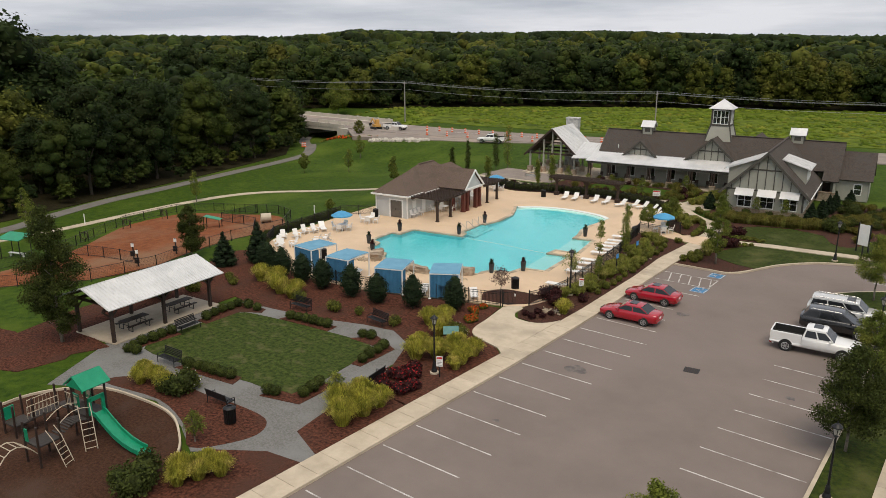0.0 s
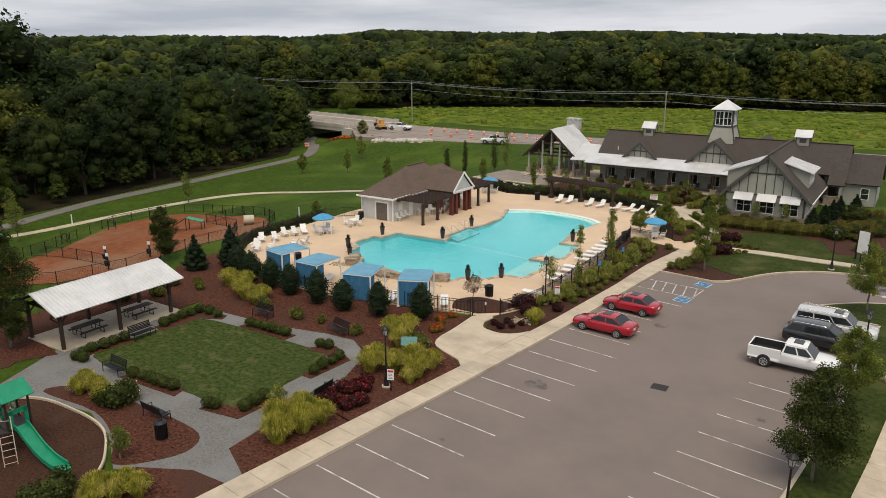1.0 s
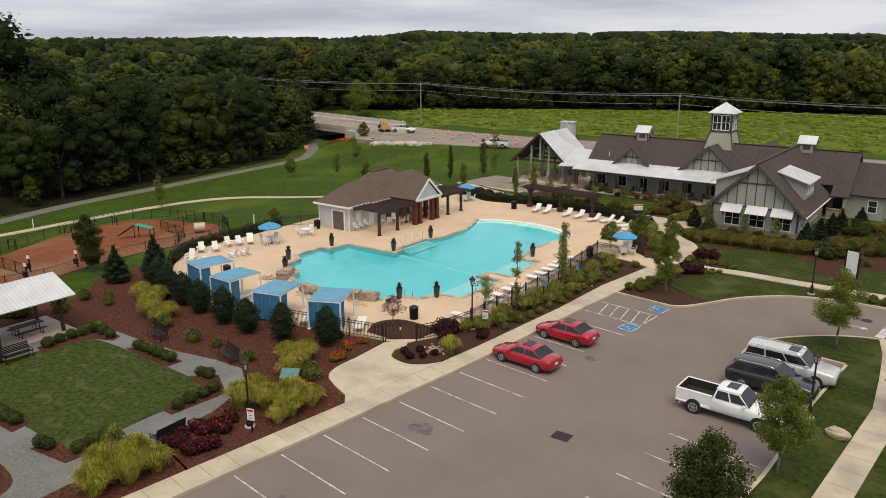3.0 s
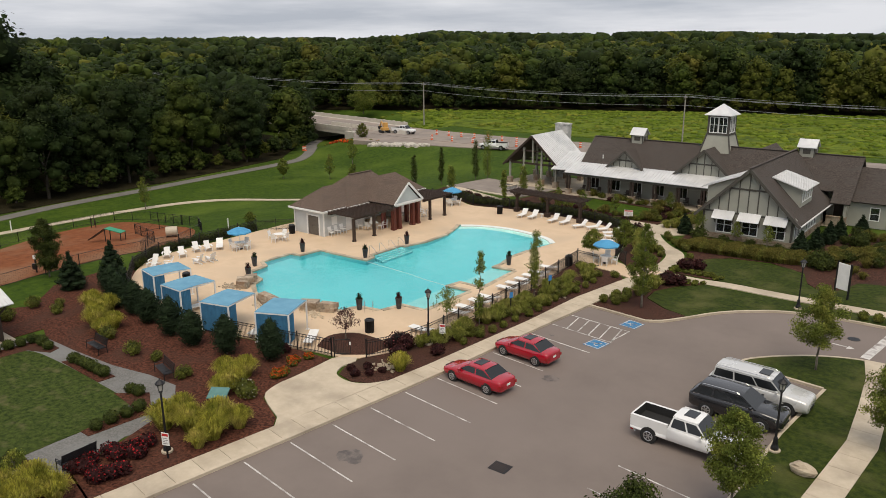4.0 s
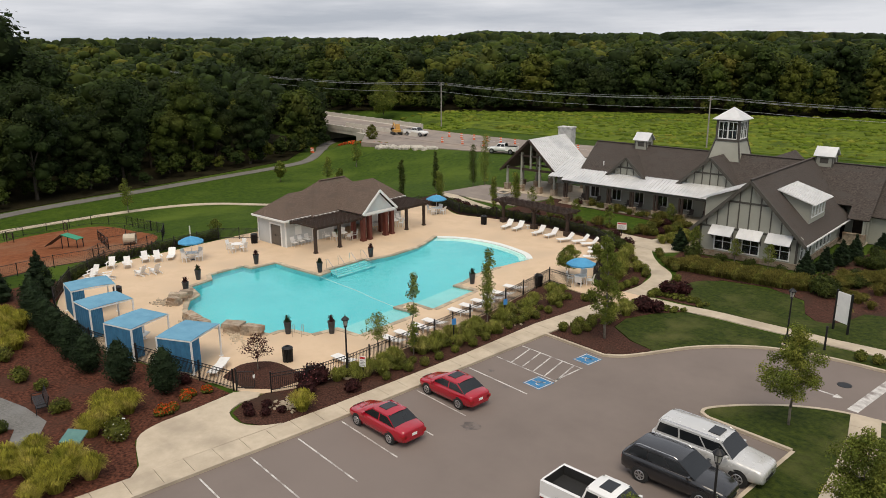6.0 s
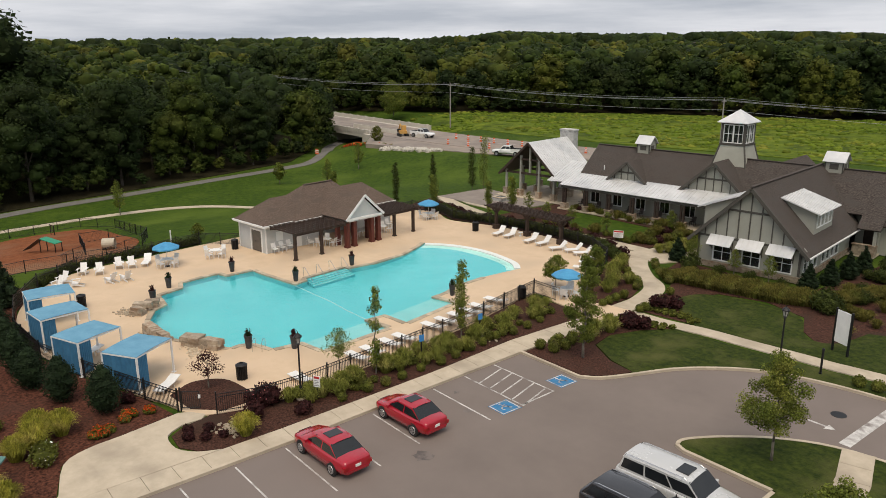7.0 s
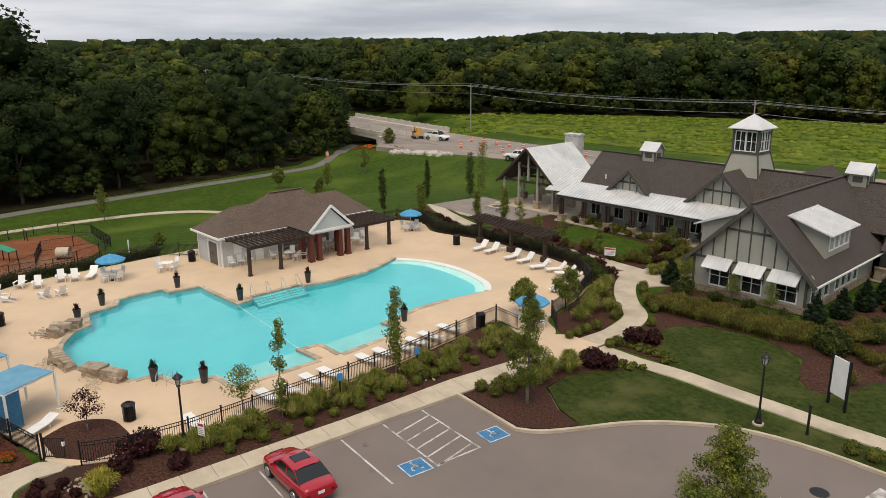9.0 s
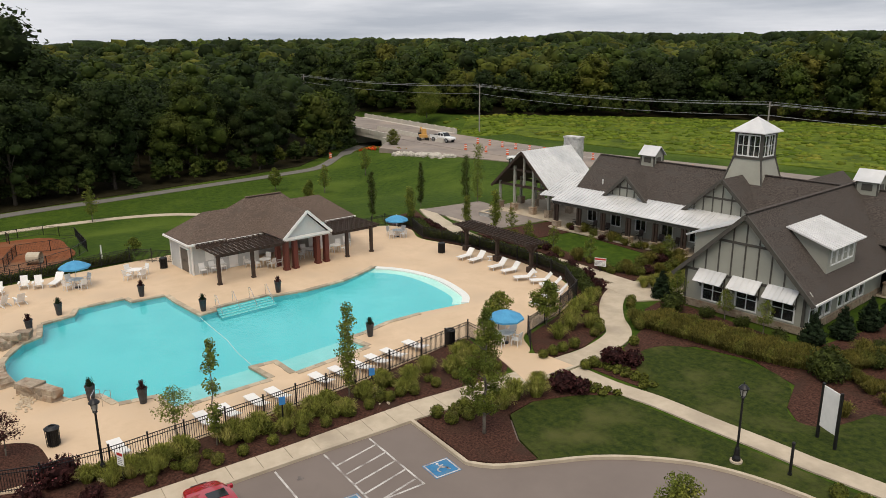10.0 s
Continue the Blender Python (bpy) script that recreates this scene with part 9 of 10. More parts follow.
        for xw in wheels:
            wh = part("wheel", Build().tube((xw, s * (w - 0.2), r), (xw, s * (w + 0.012), r), r, 20), M_TYRE, t, "black tyre on an alloy rim")
            hub = Build().pipe([(xw + r * 0.62 * math.cos(k * 0.3927), s * (w + 0.012), r + r * 0.62 * math.sin(k * 0.3927)) for k in range(17)], 0.028, 5)
            for k in range(6):
                hub.beam((xw, s * (w + 0.014), r), (xw + r * 0.6 * math.cos(k * 1.0472), s * (w + 0.014), r + r * 0.6 * math.sin(k * 1.0472)), 0.03, 0.06)
            part("rim", hub, M_ALLOY, wh, "spoked alloy rim")
            part("arch", Build().tube((xw, s * (w - 0.25), r + 0.02), (xw, s * (w - 0.004), r + 0.02), r * 1.16, 20), M_TYRE, t)
    if sunroof:
        part("sunroof", Build().box(c - 0.85, -0.4, top + 0.04, c - 0.25, 0.4, top + 0.094), M_CARGLASS, t, "tinted glass sunroof")
    front, rear = stations[-1][0], stations[0][0]
    part("grille", Build().box(front - 0.05, -w * 0.4, 0.48, front + 0.015, w * 0.4, 0.64), M_BLACK, t)
    part("plate", Build().box(rear - 0.02, -0.16, 0.62, rear + 0.02, 0.16, 0.76), M_WHITE, t, "plain pale plate")
    part("bumper", Build().hexa([(rear + 0.01, -w * 0.66, 0.36), (rear + 0.01, w * 0.66, 0.36), (rear + 0.3, w * 0.9, 0.36), (rear + 0.3, -w * 0.9, 0.36), (rear - 0.03, -w * 0.68, 0.52), (rear - 0.03, w * 0.68, 0.52), (rear + 0.3, w * 0.93, 0.52), (rear + 0.3, -w * 0.93, 0.52)][::-1]), trim or paint, t)
    if bed:
        x0, x1, z = bed
        part("bed_liner", Build().box(x0, -w * 0.78, z - 0.02, x1, w * 0.78, z + 0.03), M_TYRE, t, "black cargo bed liner")
        part("bed_liner", Build().box(x0, w * 0.775, z, x1, w * 0.785, z + 0.5).box(x0, -w * 0.785, z, x1, -w * 0.775, z + 0.5).box(x0 - 0.005, -w * 0.775, z, x0 + 0.005, w * 0.775, z + 0.5).box(x1 - 0.02, -w * 0.775, z, x1, w * 0.775, z + 0.38), M_TYRE, t, "black cargo bed liner")
        for (p, q, u, v) in ((x0 - 0.08, x1, w * 0.78, w * 0.94), (x0 - 0.08, x1, -w * 0.94, -w * 0.78), (x0 - 0.1, x0, -w * 0.78, w * 0.78)):
            part("bed_side", Build().box(p, u, z - 0.3, q, v, z + 0.5), paint, t)
    return t


def sedan(label, L, h, wb):
    f, k = L / 2, -L / 2
    return vehicle("car", label, "car", M_REDCAR, [(k, 0.66, 0.42, 0.86), (k + 0.12, 0.80, 0.30, 0.99), (k + 0.75, 0.89, 0.24, 1.03), (-wb / 2, 0.91, 0.22, 1.0), (0, 0.91, 0.2, 0.96), (wb / 2 - 0.2, 0.91, 0.2, 0.93), (wb / 2 + 0.25, 0.89, 0.22, 0.83), (f - 0.25, 0.80, 0.24, 0.72), (f - 0.05, 0.66, 0.3, 0.62), (f, 0.55, 0.36, 0.55)], (1.0, 0.25, -1.05, -1.85, 0.94, h), (wb / 2, -wb / 2), 0.33, 0.91)


carA = sedan("red sedan parked nose to the kerb with a dark sunroof", 4.8, 1.42, 2.78)
carA.matrix_basis = pose(-23.75, 52.65, -0.15, 0, 0, 183)
carB = sedan("bright red compact sedan parked nose to the kerb", 4.55, 1.42, 2.64)
carB.matrix_basis = pose(-24.25, 57.95, -0.15, 0, 0, 183)
black = vehicle("suv", "black sport utility vehicle with silver roof rails", "suv", M_BLACKCAR, [(-2.58, 0.8, 0.45, 1.12), (-2.48, 0.94, 0.36, 1.2), (-1.6, 1.0, 0.3, 1.22), (0, 1.0, 0.28, 1.2), (1.3, 1.0, 0.3, 1.16), (1.9, 0.95, 0.3, 1.08), (2.45, 0.84, 0.34, 0.96), (2.58, 0.68, 0.4, 0.8)], (1.15, 0.3, -2.0, -2.45, 1.18, 1.74), (1.52, -1.5), 0.38, 1.0, rails=True, sunroof=False)
black.matrix_basis = pose(-10.35, 59.95, -0.15, 0, 0, 6)
white = vehicle("suv", "long silver-white sport utility vehicle with tinted windows", "suv", M_SILVERCAR, [(-2.82, 0.85, 0.5, 1.18), (-2.74, 0.98, 0.42, 1.26), (-1.7, 1.02, 0.36, 1.27), (0, 1.02, 0.34, 1.26), (1.35, 1.02, 0.34, 1.24), (1.8, 1.0, 0.34, 1.2), (2.6, 0.94, 0.38, 1.1), (2.8, 0.84, 0.42, 0.94)], (1.35, 0.7, -2.5, -2.72, 1.24, 1.88), (1.7, -1.6), 0.4, 1.02, rails=True)
white.matrix_basis = pose(-10.3, 62.75, -0.15, 0, 0, 6)


def pickup(label, z=0.0):
    return vehicle("pickup_truck", label, "truck", M_WHITECAR, [(-2.9, 0.9, 0.5, 0.72), (-2.85, 1.0, 0.46, 0.76), (-1.6, 1.01, 0.42, 0.76), (-0.82, 1.01, 0.40, 0.78), (-0.8, 1.01, 0.42, 1.22), (0.6, 1.01, 0.4, 1.22), (1.35, 1.01, 0.42, 1.18), (2.3, 0.98, 0.45, 1.12), (2.75, 0.92, 0.48, 1.04), (2.92, 0.78, 0.5, 0.85)], (1.25, 0.65, -0.6, -0.8, 1.2, 1.84), (1.85, -1.8), 0.4, 1.01, bed=(-2.8, -0.82, 0.84))


truck = pickup("white crew-cab pickup truck with a black bed liner")
truck.matrix_basis = pose(-10.75, 55.0, -0.15, 0, 0, 6)
copy_thing(truck, pose(-124.6, 134.6, 0.12, 0, 0, 12))["label"] = "white work pickup parked on the closed road lane"
copy_thing(truck, pose(-93.0, 130.2, 0.06, 0, 0, 205))["label"] = "white work pickup parked on the road shoulder"

# ---- playground ----
M_PLAYGREEN = surf("green_play_plastic", (0.0, 0.20, 0.10), (0.01, 0.27, 0.14), 2, 0.4)
M_PLAYPOLE = surf("dark_brown_pole", (0.022, 0.013, 0.01), (0.04, 0.025, 0.02), 3, 0.45)
M_PLAYBAR = surf("beige_bar", (0.42, 0.36, 0.27), (0.5, 0.43, 0.33), 3, 0.45)
M_PLAYDECK = surf("dark_deck", (0.02, 0.016, 0.014), (0.05, 0.04, 0.035), 6, 0.7)


def play_deck(ps, cx, cy, z, w, d, post_h):
    part("deck", Build().box(cx - w, cy - d, z - 0.08, cx + w, cy + d, z), M_PLAYDECK, ps)
    for sx in (-1, 1):
        for sy in (-1, 1):
            part("post", Build().tube((cx + sx * w, cy + sy * d, -0.2), (cx + sx * w, cy + sy * d, post_h), 0.063, 10).lathe([(0.07, post_h), (0.05, post_h + 0.05)], 10, (cx + sx * w, cy + sy * d)), M_PLAYPOLE, ps)


def railing(ps, p, q, z0, z1, n=8):
    part("guard_rail", Build().pipe([(*p, z1), (*q, z1)], 0.022, 6).pipe([(*p, z0), (*q, z0)], 0.022, 6), M_PLAYBAR, ps)
    for k in range(1, n):
        x, y = p[0] + (q[0] - p[0]) * k / n, p[1] + (q[1] - p[1]) * k / n
        part("guard_bar", Build().tube((x, y, z0), (x, y, z1), 0.012, 5), M_PLAYBAR, ps)


def build_playground():
    ps = thing("playground_set", "climbing playground with green slide, roof and dark posts", "playground")
    ps.matrix_basis = pose(-38.4, 16.9, 0, 0, 0, 8)
    play_deck(ps, -0.6, 0.0, 1.5, 0.6, 0.6, 3.15)
    play_deck(ps, -2.9, 0.3, 1.2, 0.55, 0.55, 2.4)
    play_deck(ps, -0.3, -3.0, 1.2, 0.6, 0.6, 2.3)
    play_deck(ps, -4.3, -2.0, 0.7, 0.55, 0.55, 1.9)
    roof = part("roof", Build().plate([(-1.45, -0.85, 3.1), (-0.6, -0.85, 3.75), (-0.6, 0.85, 3.75), (-1.45, 0.85, 3.1)], -0.06).plate([(-0.6, -0.85, 3.75), (0.25, -0.85, 3.1), (0.25, 0.85, 3.1), (-0.6, 0.85, 3.75)], -0.06), M_PLAYGREEN, ps, "green plastic gable roof")
    part("roof_gable", Build().plate([(-1.3, -0.8, 3.1), (0.1, -0.8, 3.1), (-0.6, -0.8, 3.68)], 0.04), M_PLAYGREEN, roof)
    pts = [(0.0, 1.5), (0.35, 1.42), (0.9, 1.05), (1.6, 0.62), (2.4, 0.32), (3.1, 0.2), (3.6, 0.17)]
    b = Build()
    for (x0, z0), (x1, z1) in zip(pts, pts[1:]):
        b.hexa([(x0, -0.3, z0 - 0.03), (x1, -0.3, z1 - 0.03), (x1, 0.3, z1 - 0.03), (x0, 0.3, z0 - 0.03), (x0, -0.3, z0), (x1, -0.3, z1), (x1, 0.3, z1), (x0, 0.3, z0)])
        for s in (-1, 1):
            y0, y1 = sorted((s * 0.3, s * 0.36))
            b.hexa([(x0, y0, z0 - 0.05), (x1, y0, z1 - 0.05), (x1, y1, z1 - 0.05), (x0, y1, z0 - 0.05), (x0, y0, z0 + 0.22), (x1, y0, z1 + 0.22), (x1, y1, z1 + 0.22), (x0, y1, z0 + 0.22)])
    b.hexa([(3.55, -0.38, 0.1), (3.95, -0.25, 0.1), (3.95, 0.25, 0.1), (3.55, 0.38, 0.1), (3.55, -0.38, 0.22), (3.95, -0.25, 0.2), (3.95, 0.25, 0.2), (3.55, 0.38, 0.22)])
    part("slide", b, M_PLAYGREEN, ps, "green plastic slide")
    part("slide_hood", Build().box(-0.02, -0.5, 1.5, 0.06, -0.3, 2.45).box(-0.02, 0.3, 1.5, 0.06, 0.5, 2.45).box(-0.02, -0.5, 2.25, 0.06, 0.5, 2.5), M_PLAYGREEN, ps)
    for x, y in ((-1.75, 0.75), (-2.35, 0.85), (-1.6, -0.2)):
        p = part("play_panel", Build().box(x - 0.32, y - 0.03, 1.55, x + 0.32, y + 0.03, 2.3), M_PLAYGREEN, ps, "green activity panel")
        part("panel_disc", Build().tube((x, y - 0.05, 1.92), (x, y - 0.031, 1.92), 0.17, 12), M_PLAYBAR, p)
    for k in range(11):
        t = k / 10
        part("bridge_plank", Build().box(-1.2 - 1.15 * t - 0.06, -0.25, 1.44 - 0.24 * t - 0.12 * math.sin(math.pi * t), -1.2 - 1.15 * t + 0.05, 0.65, 1.49 - 0.24 * t - 0.12 * math.sin(math.pi * t)), M_PLAYDECK, ps)
    for s in (-0.3, 0.7):
        railing(ps, (-1.2, s), (-2.35, s), 1.55, 2.25, 8)
    part("stair", Build().beam((-3.2, -0.25, 1.15), (-4.2, -1.45, 0.7), 0.9, 0.06), M_PLAYDECK, ps)
    for s in (-0.4, 0.4):
        part("stair_rail", Build().pipe([(-3.2 + s, -0.25 - s * 0.6, 2.0), (-4.25 + s, -1.5 - s * 0.6, 1.5)], 0.024, 6).pipe([(-3.2 + s, -0.25 - s * 0.6, 1.6), (-4.25 + s, -1.5 - s * 0.6, 1.1)], 0.02, 6), M_PLAYBAR, ps)
        for k in range(9):
            q = k / 8
            x, y, z = -3.2 + s - 1.05 * q, -0.25 - s * 0.6 - 1.25 * q, 1.25 - 0.5 * q
            part("stair_bar", Build().tube((x, y, z), (x, y, z + 0.75), 0.012, 5), M_PLAYBAR, ps)
    b = Build()
    for k in range(12):
        q = k / 11
        part("arch_plank", Build().box(-0.75, -0.65 - 1.7 * q - 0.06, 1.35 - 0.3 * q + 0.28 * math.sin(math.pi * q), 0.15, -0.65 - 1.7 * q + 0.06, 1.4 - 0.3 * q + 0.28 * math.sin(math.pi * q)), M_PLAYDECK, ps)
    for x in (-0.8, 0.2):
        arc = [(x, -0.6 - 1.8 * k / 6, 2.1 - 0.25 * k / 6 + 0.3 * math.sin(math.pi * k / 6)) for k in range(7)]
        part("arch_rail", Build().pipe(arc, 0.024, 6), M_PLAYBAR, ps)
    for (x0, y0, x1, y1, z) in ((0.0, -0.75, 0.9, -1.15, 1.5), (0.3, -2.9, 1.2, -2.6, 1.2)):
        d = Vector((y0 - y1, x1 - x0, 0)).normalized() * 0.3
        for s in (-1, 1):
            part("ladder_side", Build().pipe([(x0 + d.x * s, y0 + d.y * s, z + 0.8), (x0 + (x1 - x0) * 0.4 + d.x * s, y0 + (y1 - y0) * 0.4 + d.y * s, z + 0.3), (x1 + d.x * s, y1 + d.y * s, 0)], 0.024, 6), M_PLAYBAR, ps)
        for k in range(5):
            q = k / 5
            x, y, zz = x1 + (x0 - x1) * 0.6 * q, y1 + (y0 - y1) * 0.6 * q, 0.15 + (z + 0.1) * q
            part("ladder_rung", Build().tube((x - d.x, y - d.y, zz), (x + d.x, y + d.y, zz), 0.02, 6), M_PLAYBAR, ps)
    for s in (-0.45, 0.45):
        arc = [(-0.3 + s, -3.6 - 2.6 * k / 8, 0.1 + 1.55 * math.sin(math.pi * (0.85 - 0.85 * k / 8))) for k in range(9)]
        part("climber_rail", Build().pipe(arc, 0.03, 6), M_PLAYBAR, ps)
    for k in range(1, 8):
        y, z = -3.6 - 2.6 * k / 8, 0.1 + 1.55 * math.sin(math.pi * (0.85 - 0.85 * k / 8))
        part("climber_rung", Build().tube((-0.75, y, z), (0.15, y, z), 0.024, 6), M_PLAYBAR, ps)
    part("play_panel", Build().box(-1.0, -3.62, 1.25, -0.6, -3.56, 1.95), M_PLAYGREEN, ps, "green activity panel")
    part("play_panel", Build().box(-4.9, -2.6, 0.75, -4.84, -1.9, 1.5), M_PLAYGREEN, ps, "green activity panel")


build_playground()
edge = smooth_line([(-33.0, 18.2), (-34.5, 19.4), (-37.5, 20.7), (-41, 20.6), (-44.5, 19.6), (-46.6, 16.5), (-46, 12)], 6)
b = Build()
for p, q in zip(edge, edge[1:]):
    b.beam((*p, 0.04), (*q, 0.04), 0.12, 0.2)
structure("playground_edging", b, M_CONCRETE, "pale curved edging round the playground chips", "edging")

# ---- dog park equipment ----


def on_land(x, y, a=0):
    return pose(x, y, land(x, y) + 0.06, 0, 0, a)


t = thing("shade_bench", "bench under a small green shade roof", "bench shelter")
t.matrix_basis = on_land(-87.6, 32.2, 20)
part("shade_roof", Build().plate([(-1.6, -1.0, 2.2), (1.6, -1.0, 2.2), (1.6, 0.9, 2.6), (-1.6, 0.9, 2.6)], 0.06), M_PLAYGREEN, t)
for x in (-1.4, 1.4):
    for y, h in ((-0.8, 2.2), (0.7, 2.5)):
        part("post", Build().tube((x, y, -0.2), (x, y, h), 0.05, 8), M_BLACK, t)
part("seat", Build().box(-1.1, -0.2, 0.42, 1.1, 0.2, 0.47).box(-1.0, -0.1, 0, -0.9, 0.1, 0.42).box(0.9, -0.1, 0, 1.0, 0.1, 0.42), M_PLASTIC, t)
t = thing("agility_ramp", "green and dark dog agility ramp on the clay", "agility ramp")
t.matrix_basis = on_land(-78.6, 50.5, 35)
part("ramp", Build().plate([(-2.2, -0.5, 0.1), (0, -0.5, 1.5), (0, 0.5, 1.5), (-2.2, 0.5, 0.1)], -0.06), M_BLACK, t)
part("ramp", Build().plate([(0, -0.5, 1.5), (2.0, -0.5, 1.1), (2.0, 0.5, 1.1), (0, 0.5, 1.5)], -0.06), M_PLAYGREEN, t)
for x, h in ((0, 1.45), (1.9, 1.1)):
    for y in (-0.45, 0.45):
        part("leg", Build().tube((x, y, -0.2), (x, y, h), 0.05, 7), M_BLACK, t)
t = thing("barrel_tunnel", "short dog tunnel barrel on the clay", "tunnel")
t.matrix_basis = on_land(-73.4, 55.6, 60)
b = Build()
for r0 in (0.55,):
    b.tube((-0.6, 0, 0.6), (0.6, 0, 0.6), r0, 16, caps=False).tube((-0.6, 0, 0.6), (0.6, 0, 0.6), r0 - 0.05, 16, caps=False)
part("barrel", b, M_PLAYBAR, t)
for x in (-0.5, 0.5):
    part("cradle", Build().box(x - 0.05, -0.5, -0.1, x + 0.05, 0.5, 0.14), M_DARKWOOD, t)
for x, y, a in ((-92.6, 47.8, 30), (-88.4, 40.2, 30), (-94.5, 54.4, 10)):
    t = thing("hoop_jump", "dog agility hoop jump on two posts", "agility hoop", "agility hoops")
    t.matrix_basis = on_land(x, y, a)
    ring = [(0.45 * math.cos(k * 0.4189), 0, 0.8 + 0.45 * math.sin(k * 0.4189)) for k in range(16)]
    part("hoop", Build().pipe(ring, 0.05, 6), M_DARKWOOD, t)
    for s in (-0.55, 0.55):
        part("post", Build().tube((s, 0, -0.2), (s, 0, 1.3), 0.05, 7), M_BLACK, t)
for x, y in ((-70.2, 36.6), (-67.2, 35.4), (-68.3, 40.2)):
    t = thing("waste_station", "dark post-mounted dog waste station with a white sign", "waste station", "waste stations")
    t.matrix_basis = on_land(x, y, 30)
    part("post", Build().box(-0.05, -0.05, -0.2, 0.05, 0.05, 1.7), M_BLACK, t)
    part("bin", Build().box(-0.2, -0.25, 0.35, 0.2, -0.05, 0.9), M_BLACK, t)
    part("sign", Build().box(-0.16, -0.08, 1.3, 0.16, -0.051, 1.65), M_WHITE, t)
for x, y in ((-70.6, 61.0), (-101.5, 46.5)):
    tagged(part("marker_post", Build().tube((x, y, land(x, y) - 0.1), (x, y, land(x, y) + 1.5), 0.07, 8), M_PLASTIC), "white marker post on the lawn", "post", "marker posts")

# ---- road works, bridge, power line ----
M_BARRIER = surf("concrete_barrier", (0.42, 0.39, 0.34), (0.52, 0.48, 0.42), 1, 0.85, 0.2, 10)
M_SAFETY = surf("safety_orange", (0.55, 0.08, 0.02), (0.65, 0.12, 0.03), 3, 0.6)
M_MACHINE = surf("faded_yellow_machine", (0.5, 0.27, 0.06), (0.58, 0.33, 0.09), 2, 0.5)
bridge = thing("bridge", "low concrete road bridge with pale parapets over the creek", "bridge")
bridge.matrix_basis = pose(-158, 137.4, 0, 0, 0, -1)
part("deck", Build().box(-24, -8.6, -0.75, 22, 8.6, 0.10), M_BARRIER, bridge)
for y in (-8.5, 8.5):
    part("parapet", Build().box(-24, y - 0.18, 0.1, 22, y + 0.18, 1.0), M_BARRIER, bridge)
    for k in range(12):
        part("pilaster", Build().box(-23.5 + k * 4.0, y - 0.24, 0.1, -23.0 + k * 4.0, y + 0.24, 1.12), M_BARRIER, bridge)
for x in (-12, 2, 21.6):
    part("pier", Build().box(x - 0.4, -8, -6, x + 0.4, 8, -0.75), M_BARRIER, bridge)
part("wing_wall", Build().box(20.5, -9.6, -3.5, 24.0, -8.7, 0.2), M_BARRIER, bridge)
for k in range(7):
    o = thing("jersey_barrier", "pale concrete jersey barrier on the road", "barrier", "jersey barriers")
    o.matrix_basis = pose(-150 + 4.2 * k, 134.2 - 0.1 * k, 0.12, 0, 0, -1)
    part("barrier_body", Build().hexa([(-2, -0.3, 0), (2, -0.3, 0), (2, 0.3, 0), (-2, 0.3, 0), (-2, -0.09, 0.85), (2, -0.09, 0.85), (2, 0.09, 0.85), (-2, 0.09, 0.85)]), M_BARRIER, o)
cone = thing("traffic_barrel", "orange and white traffic barrel on the road", "traffic barrel", "traffic barrels")
part("drum", Build().lathe([(0.3, 0), (0.3, 0.08), (0.24, 0.1), (0.22, 1.0), (0.15, 1.05)], 12), M_SAFETY, cone)
for z in (0.35, 0.7):
    part("band", Build().lathe([(0.243, z), (0.24, z + 0.15)], 12), M_WHITE, cone)
copies(cone, [(-118 + 3.6 * k, 138.6 + 0.3 * k + 0.02 * k * k, 0) for k in range(14)] + [(-112 + 5 * k, 131.5 + 1.1 * k, 0) for k in range(6)] + [(-133.6, 113.6, 0), (-135.2, 114.2, 0)], 0.12)
for o in list(scene.objects):
    if o.name.startswith("traffic_barrel") and o.matrix_basis.translation.y < 115:
        o.location.z = land(o.location.x, o.location.y) + 0.08
mach = thing("compact_excavator", "small yellow excavator beside the road works", "excavator")
mach.matrix_basis = pose(-129.2, 132.6, 0.1, 0, 0, 160)
for s in (-0.8, 0.8):
    part("track", Build().box(-1.2, s - 0.25, 0, 1.2, s + 0.25, 0.55), M_TYRE, mach)
part("cab", Build().box(-0.9, -0.8, 0.6, 0.5, 0.8, 1.2).box(-0.4, -0.7, 1.2, 0.5, 0.2, 2.3), M_MACHINE, mach)
part("boom", Build().beam((0.4, 0, 1.2), (2.0, 0, 2.4), 0.25, 0.3).beam((2.0, 0, 2.4), (3.2, 0, 1.2), 0.2, 0.25), M_MACHINE, mach)
part("bucket", Build().box(2.9, -0.35, 0.6, 3.5, 0.35, 1.2), M_BLACK, mach)
rng = random.Random(77)
b, g = Build(), Build()
for i in range(160):
    q = rng.random()
    x, y = -136 + 17 * q, 121 - 3.5 * q + 7 * max(0, q - 0.3) + rng.uniform(-0.8, 0.8)
    (b if rng.random() < 0.6 else g).blob((x, y, land(x, y) + 0.2), rng.uniform(0.15, 0.35), i, 4, 6, 0.3)
tagged(part("flower_bank", b, M_ORANGE), "bank of orange-red flowers by the bridge", "flowers", kind="stuff")
tagged(part("verge_weeds", g, M_SHRUB), "low green weeds by the bridge", "weeds", kind="stuff")
b = Build()
for i in range(150):
    q = rng.random()
    x, y = -119 + 13 * q, 120.4 + 3.9 * q + rng.uniform(-0.9, 0.9)
    b.blob((x, y, land(x, y) + 0.15), rng.uniform(0.2, 0.5), 500 + i, 5, 7, 0.25)
tagged(part("riprap", b, M_BARRIER), "heap of pale rubble stones by the road", "stones", kind="stuff")
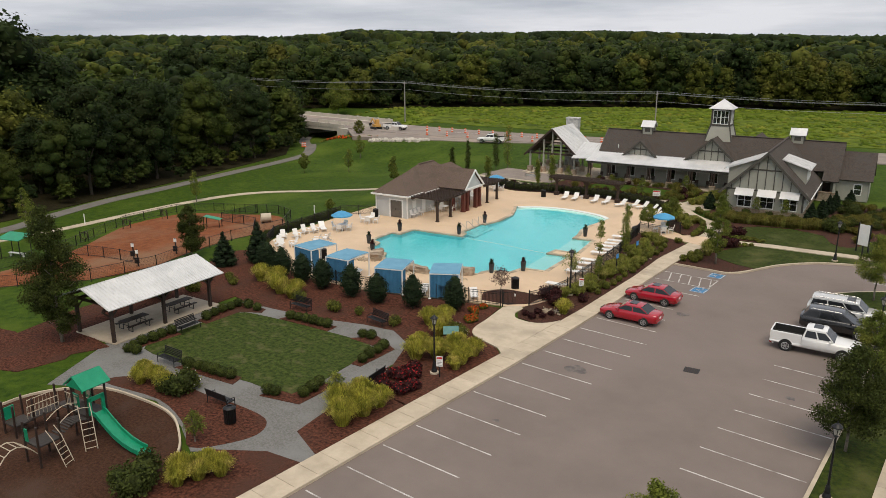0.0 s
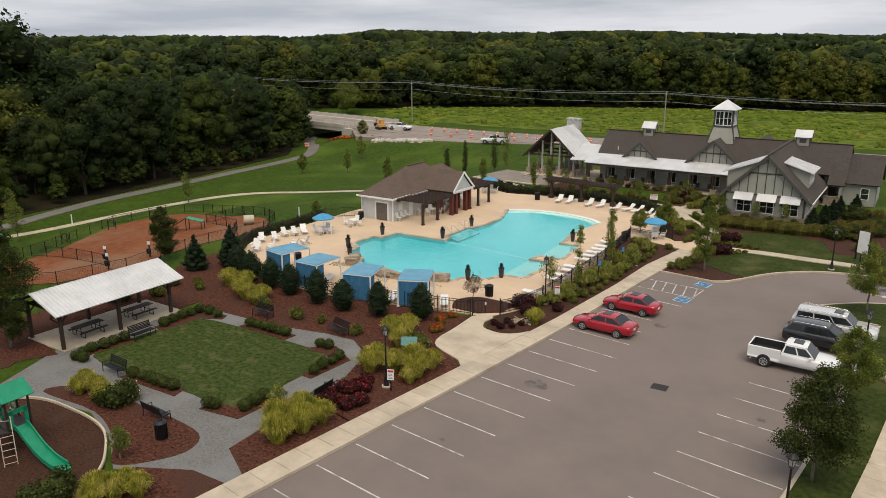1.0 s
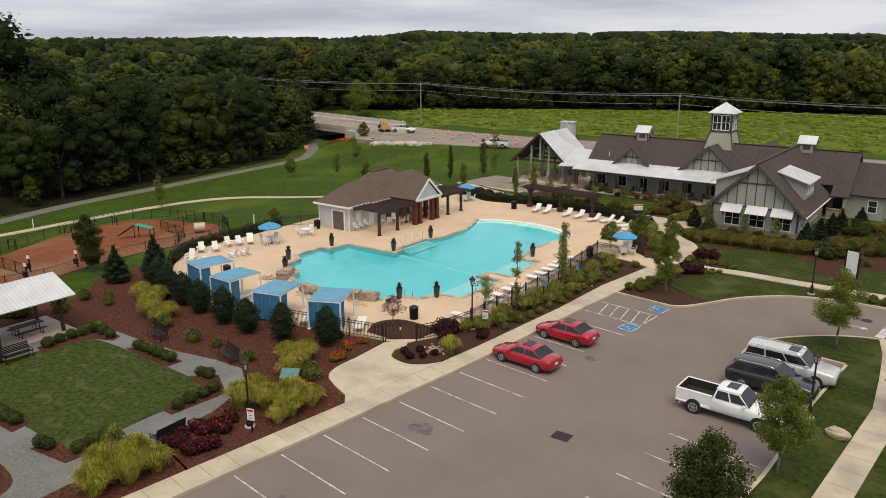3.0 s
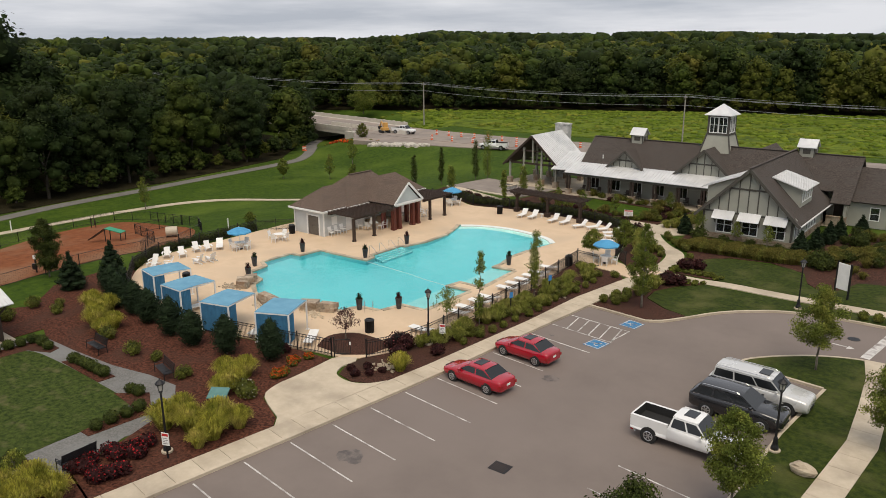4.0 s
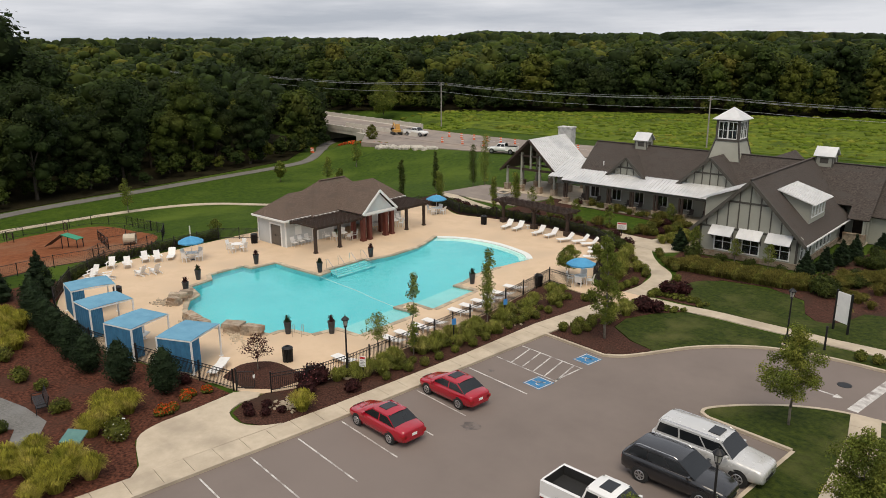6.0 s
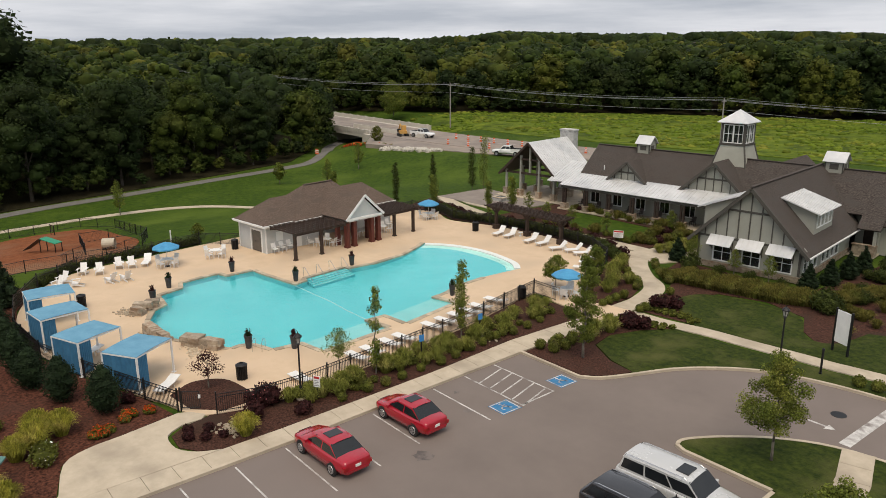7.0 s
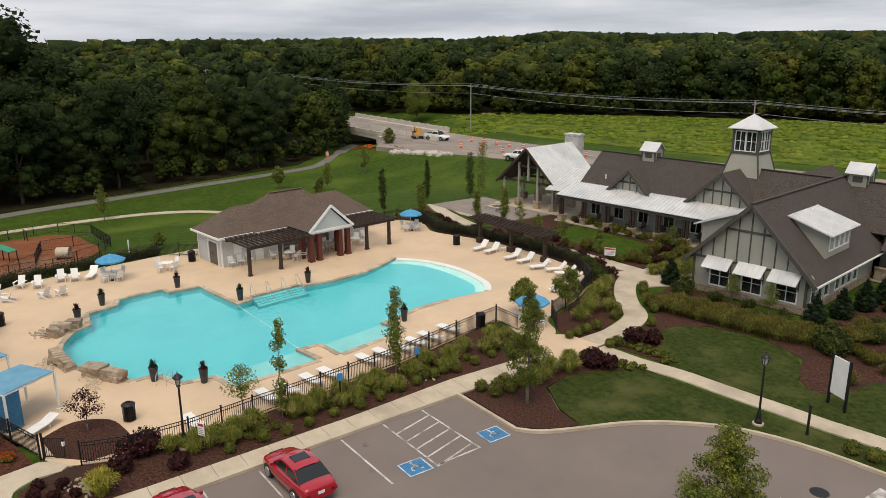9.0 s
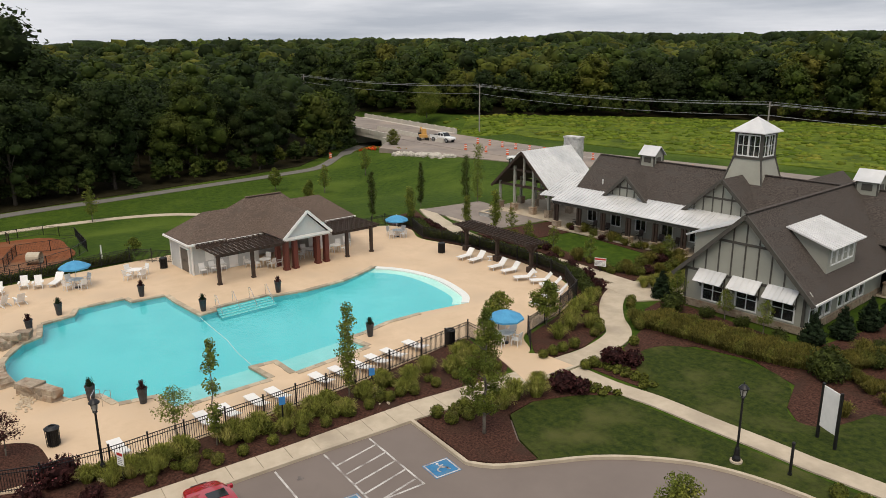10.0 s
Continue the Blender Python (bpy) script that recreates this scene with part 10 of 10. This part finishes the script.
broad_tree(-126.5, 124.0, 3.2, 1.6, "dark green bush beside the road works", "roadside bushes", 91, 0.05, 700, 0.2, M_SHRUB, name="bush")
broad_tree(-172, 160, 9.5, 5.0, "lone rounded green tree beside the road", "roadside bushes", 92, 0.1, 2600, 0.35, M_LEAF, name="broad_tree")
M_POLE = surf("grey_utility_pole", (0.22, 0.20, 0.18), (0.32, 0.3, 0.27), 2, 0.85)
POLES = [(-139.3, 154.3, 10.4), (-71.6, 164.5, 9.9), (0, 176, 9.9), (-218, 144, 10.4), (-290, 140, 10.4)]
for x, y, h in POLES:
    t = thing("utility_pole", "tall grey utility pole with a crossarm", "utility pole", "utility poles")
    t.matrix_basis = pose(x, y, 0, 0, 0, 8)
    part("pole", Build().tube((0, 0, -0.5), (0, 0, h), 0.17, 8, 0.12), M_POLE, t)
    part("crossarm", Build().box(-0.06, -0.9, h - 0.75, 0.06, 0.9, h - 0.6), M_POLE, t)
    for s in (-0.8, 0, 0.8):
        part("insulator", Build().lathe([(0.05, h - 0.6), (0.06, h - 0.5), (0.03, h - 0.4)], 8, (0, s)), M_BLACK, t)
M_WIRE = surf("grey_wire", (0.30, 0.31, 0.31), (0.38, 0.39, 0.39), 1, 0.5)
order = [POLES[4], POLES[3], POLES[0], POLES[1], POLES[2]]
for p, q in zip(order, order[1:]):
    for dy, dz, r in ((-0.8, -0.4, 0.032), (0.8, -0.4, 0.032), (0, 0.0, 0.03), (0.1, -2.2, 0.036)):
        pts = []
        for k in range(13):
            s = k / 12
            pts.append((p[0] + (q[0] - p[0]) * s, p[1] + (q[1] - p[1]) * s + dy, p[2] + (q[2] - p[2]) * s + dz - 0.9 * 4 * s * (1 - s)))
        tagged(part("power_line", Build().pipe(pts, r, 4), M_WIRE), "sagging overhead power cable between poles", "cable", "power cables")

# houses among the far woods
for k, (az, d, a, w) in enumerate(HOUSES):
    x, y = house_at(az, d)
    z = land(x, y) + 8
    h = thing("house", "distant brick house half hidden by woods", "house", "distant houses")
    h.matrix_basis = pose(x, y, z, 0, 0, a)
    part("wall", Build().box(-w / 2, -5, -8, w / 2, 5, 6), M_STONE if k % 2 else M_WALLGREY, h)
    part("roof", Build().plate([(-w / 2 - 0.5, -5.5, 5.8), (w / 2 + 0.5, -5.5, 5.8), (w / 2 - 3, 0, 9.5), (-w / 2 + 3, 0, 9.5)], 0.2).plate([(w / 2 + 0.5, 5.5, 5.8), (-w / 2 - 0.5, 5.5, 5.8), (-w / 2 + 3, 0, 9.5), (w / 2 - 3, 0, 9.5)], 0.2), M_SHINGLE, h)
    for i in range(3):
        part("window", Build().box(-w / 2 + 2 + 4 * i, -5.06, 2.5, -w / 2 + 3.4 + 4 * i, -5.0, 4.2), M_CARGLASS, h)
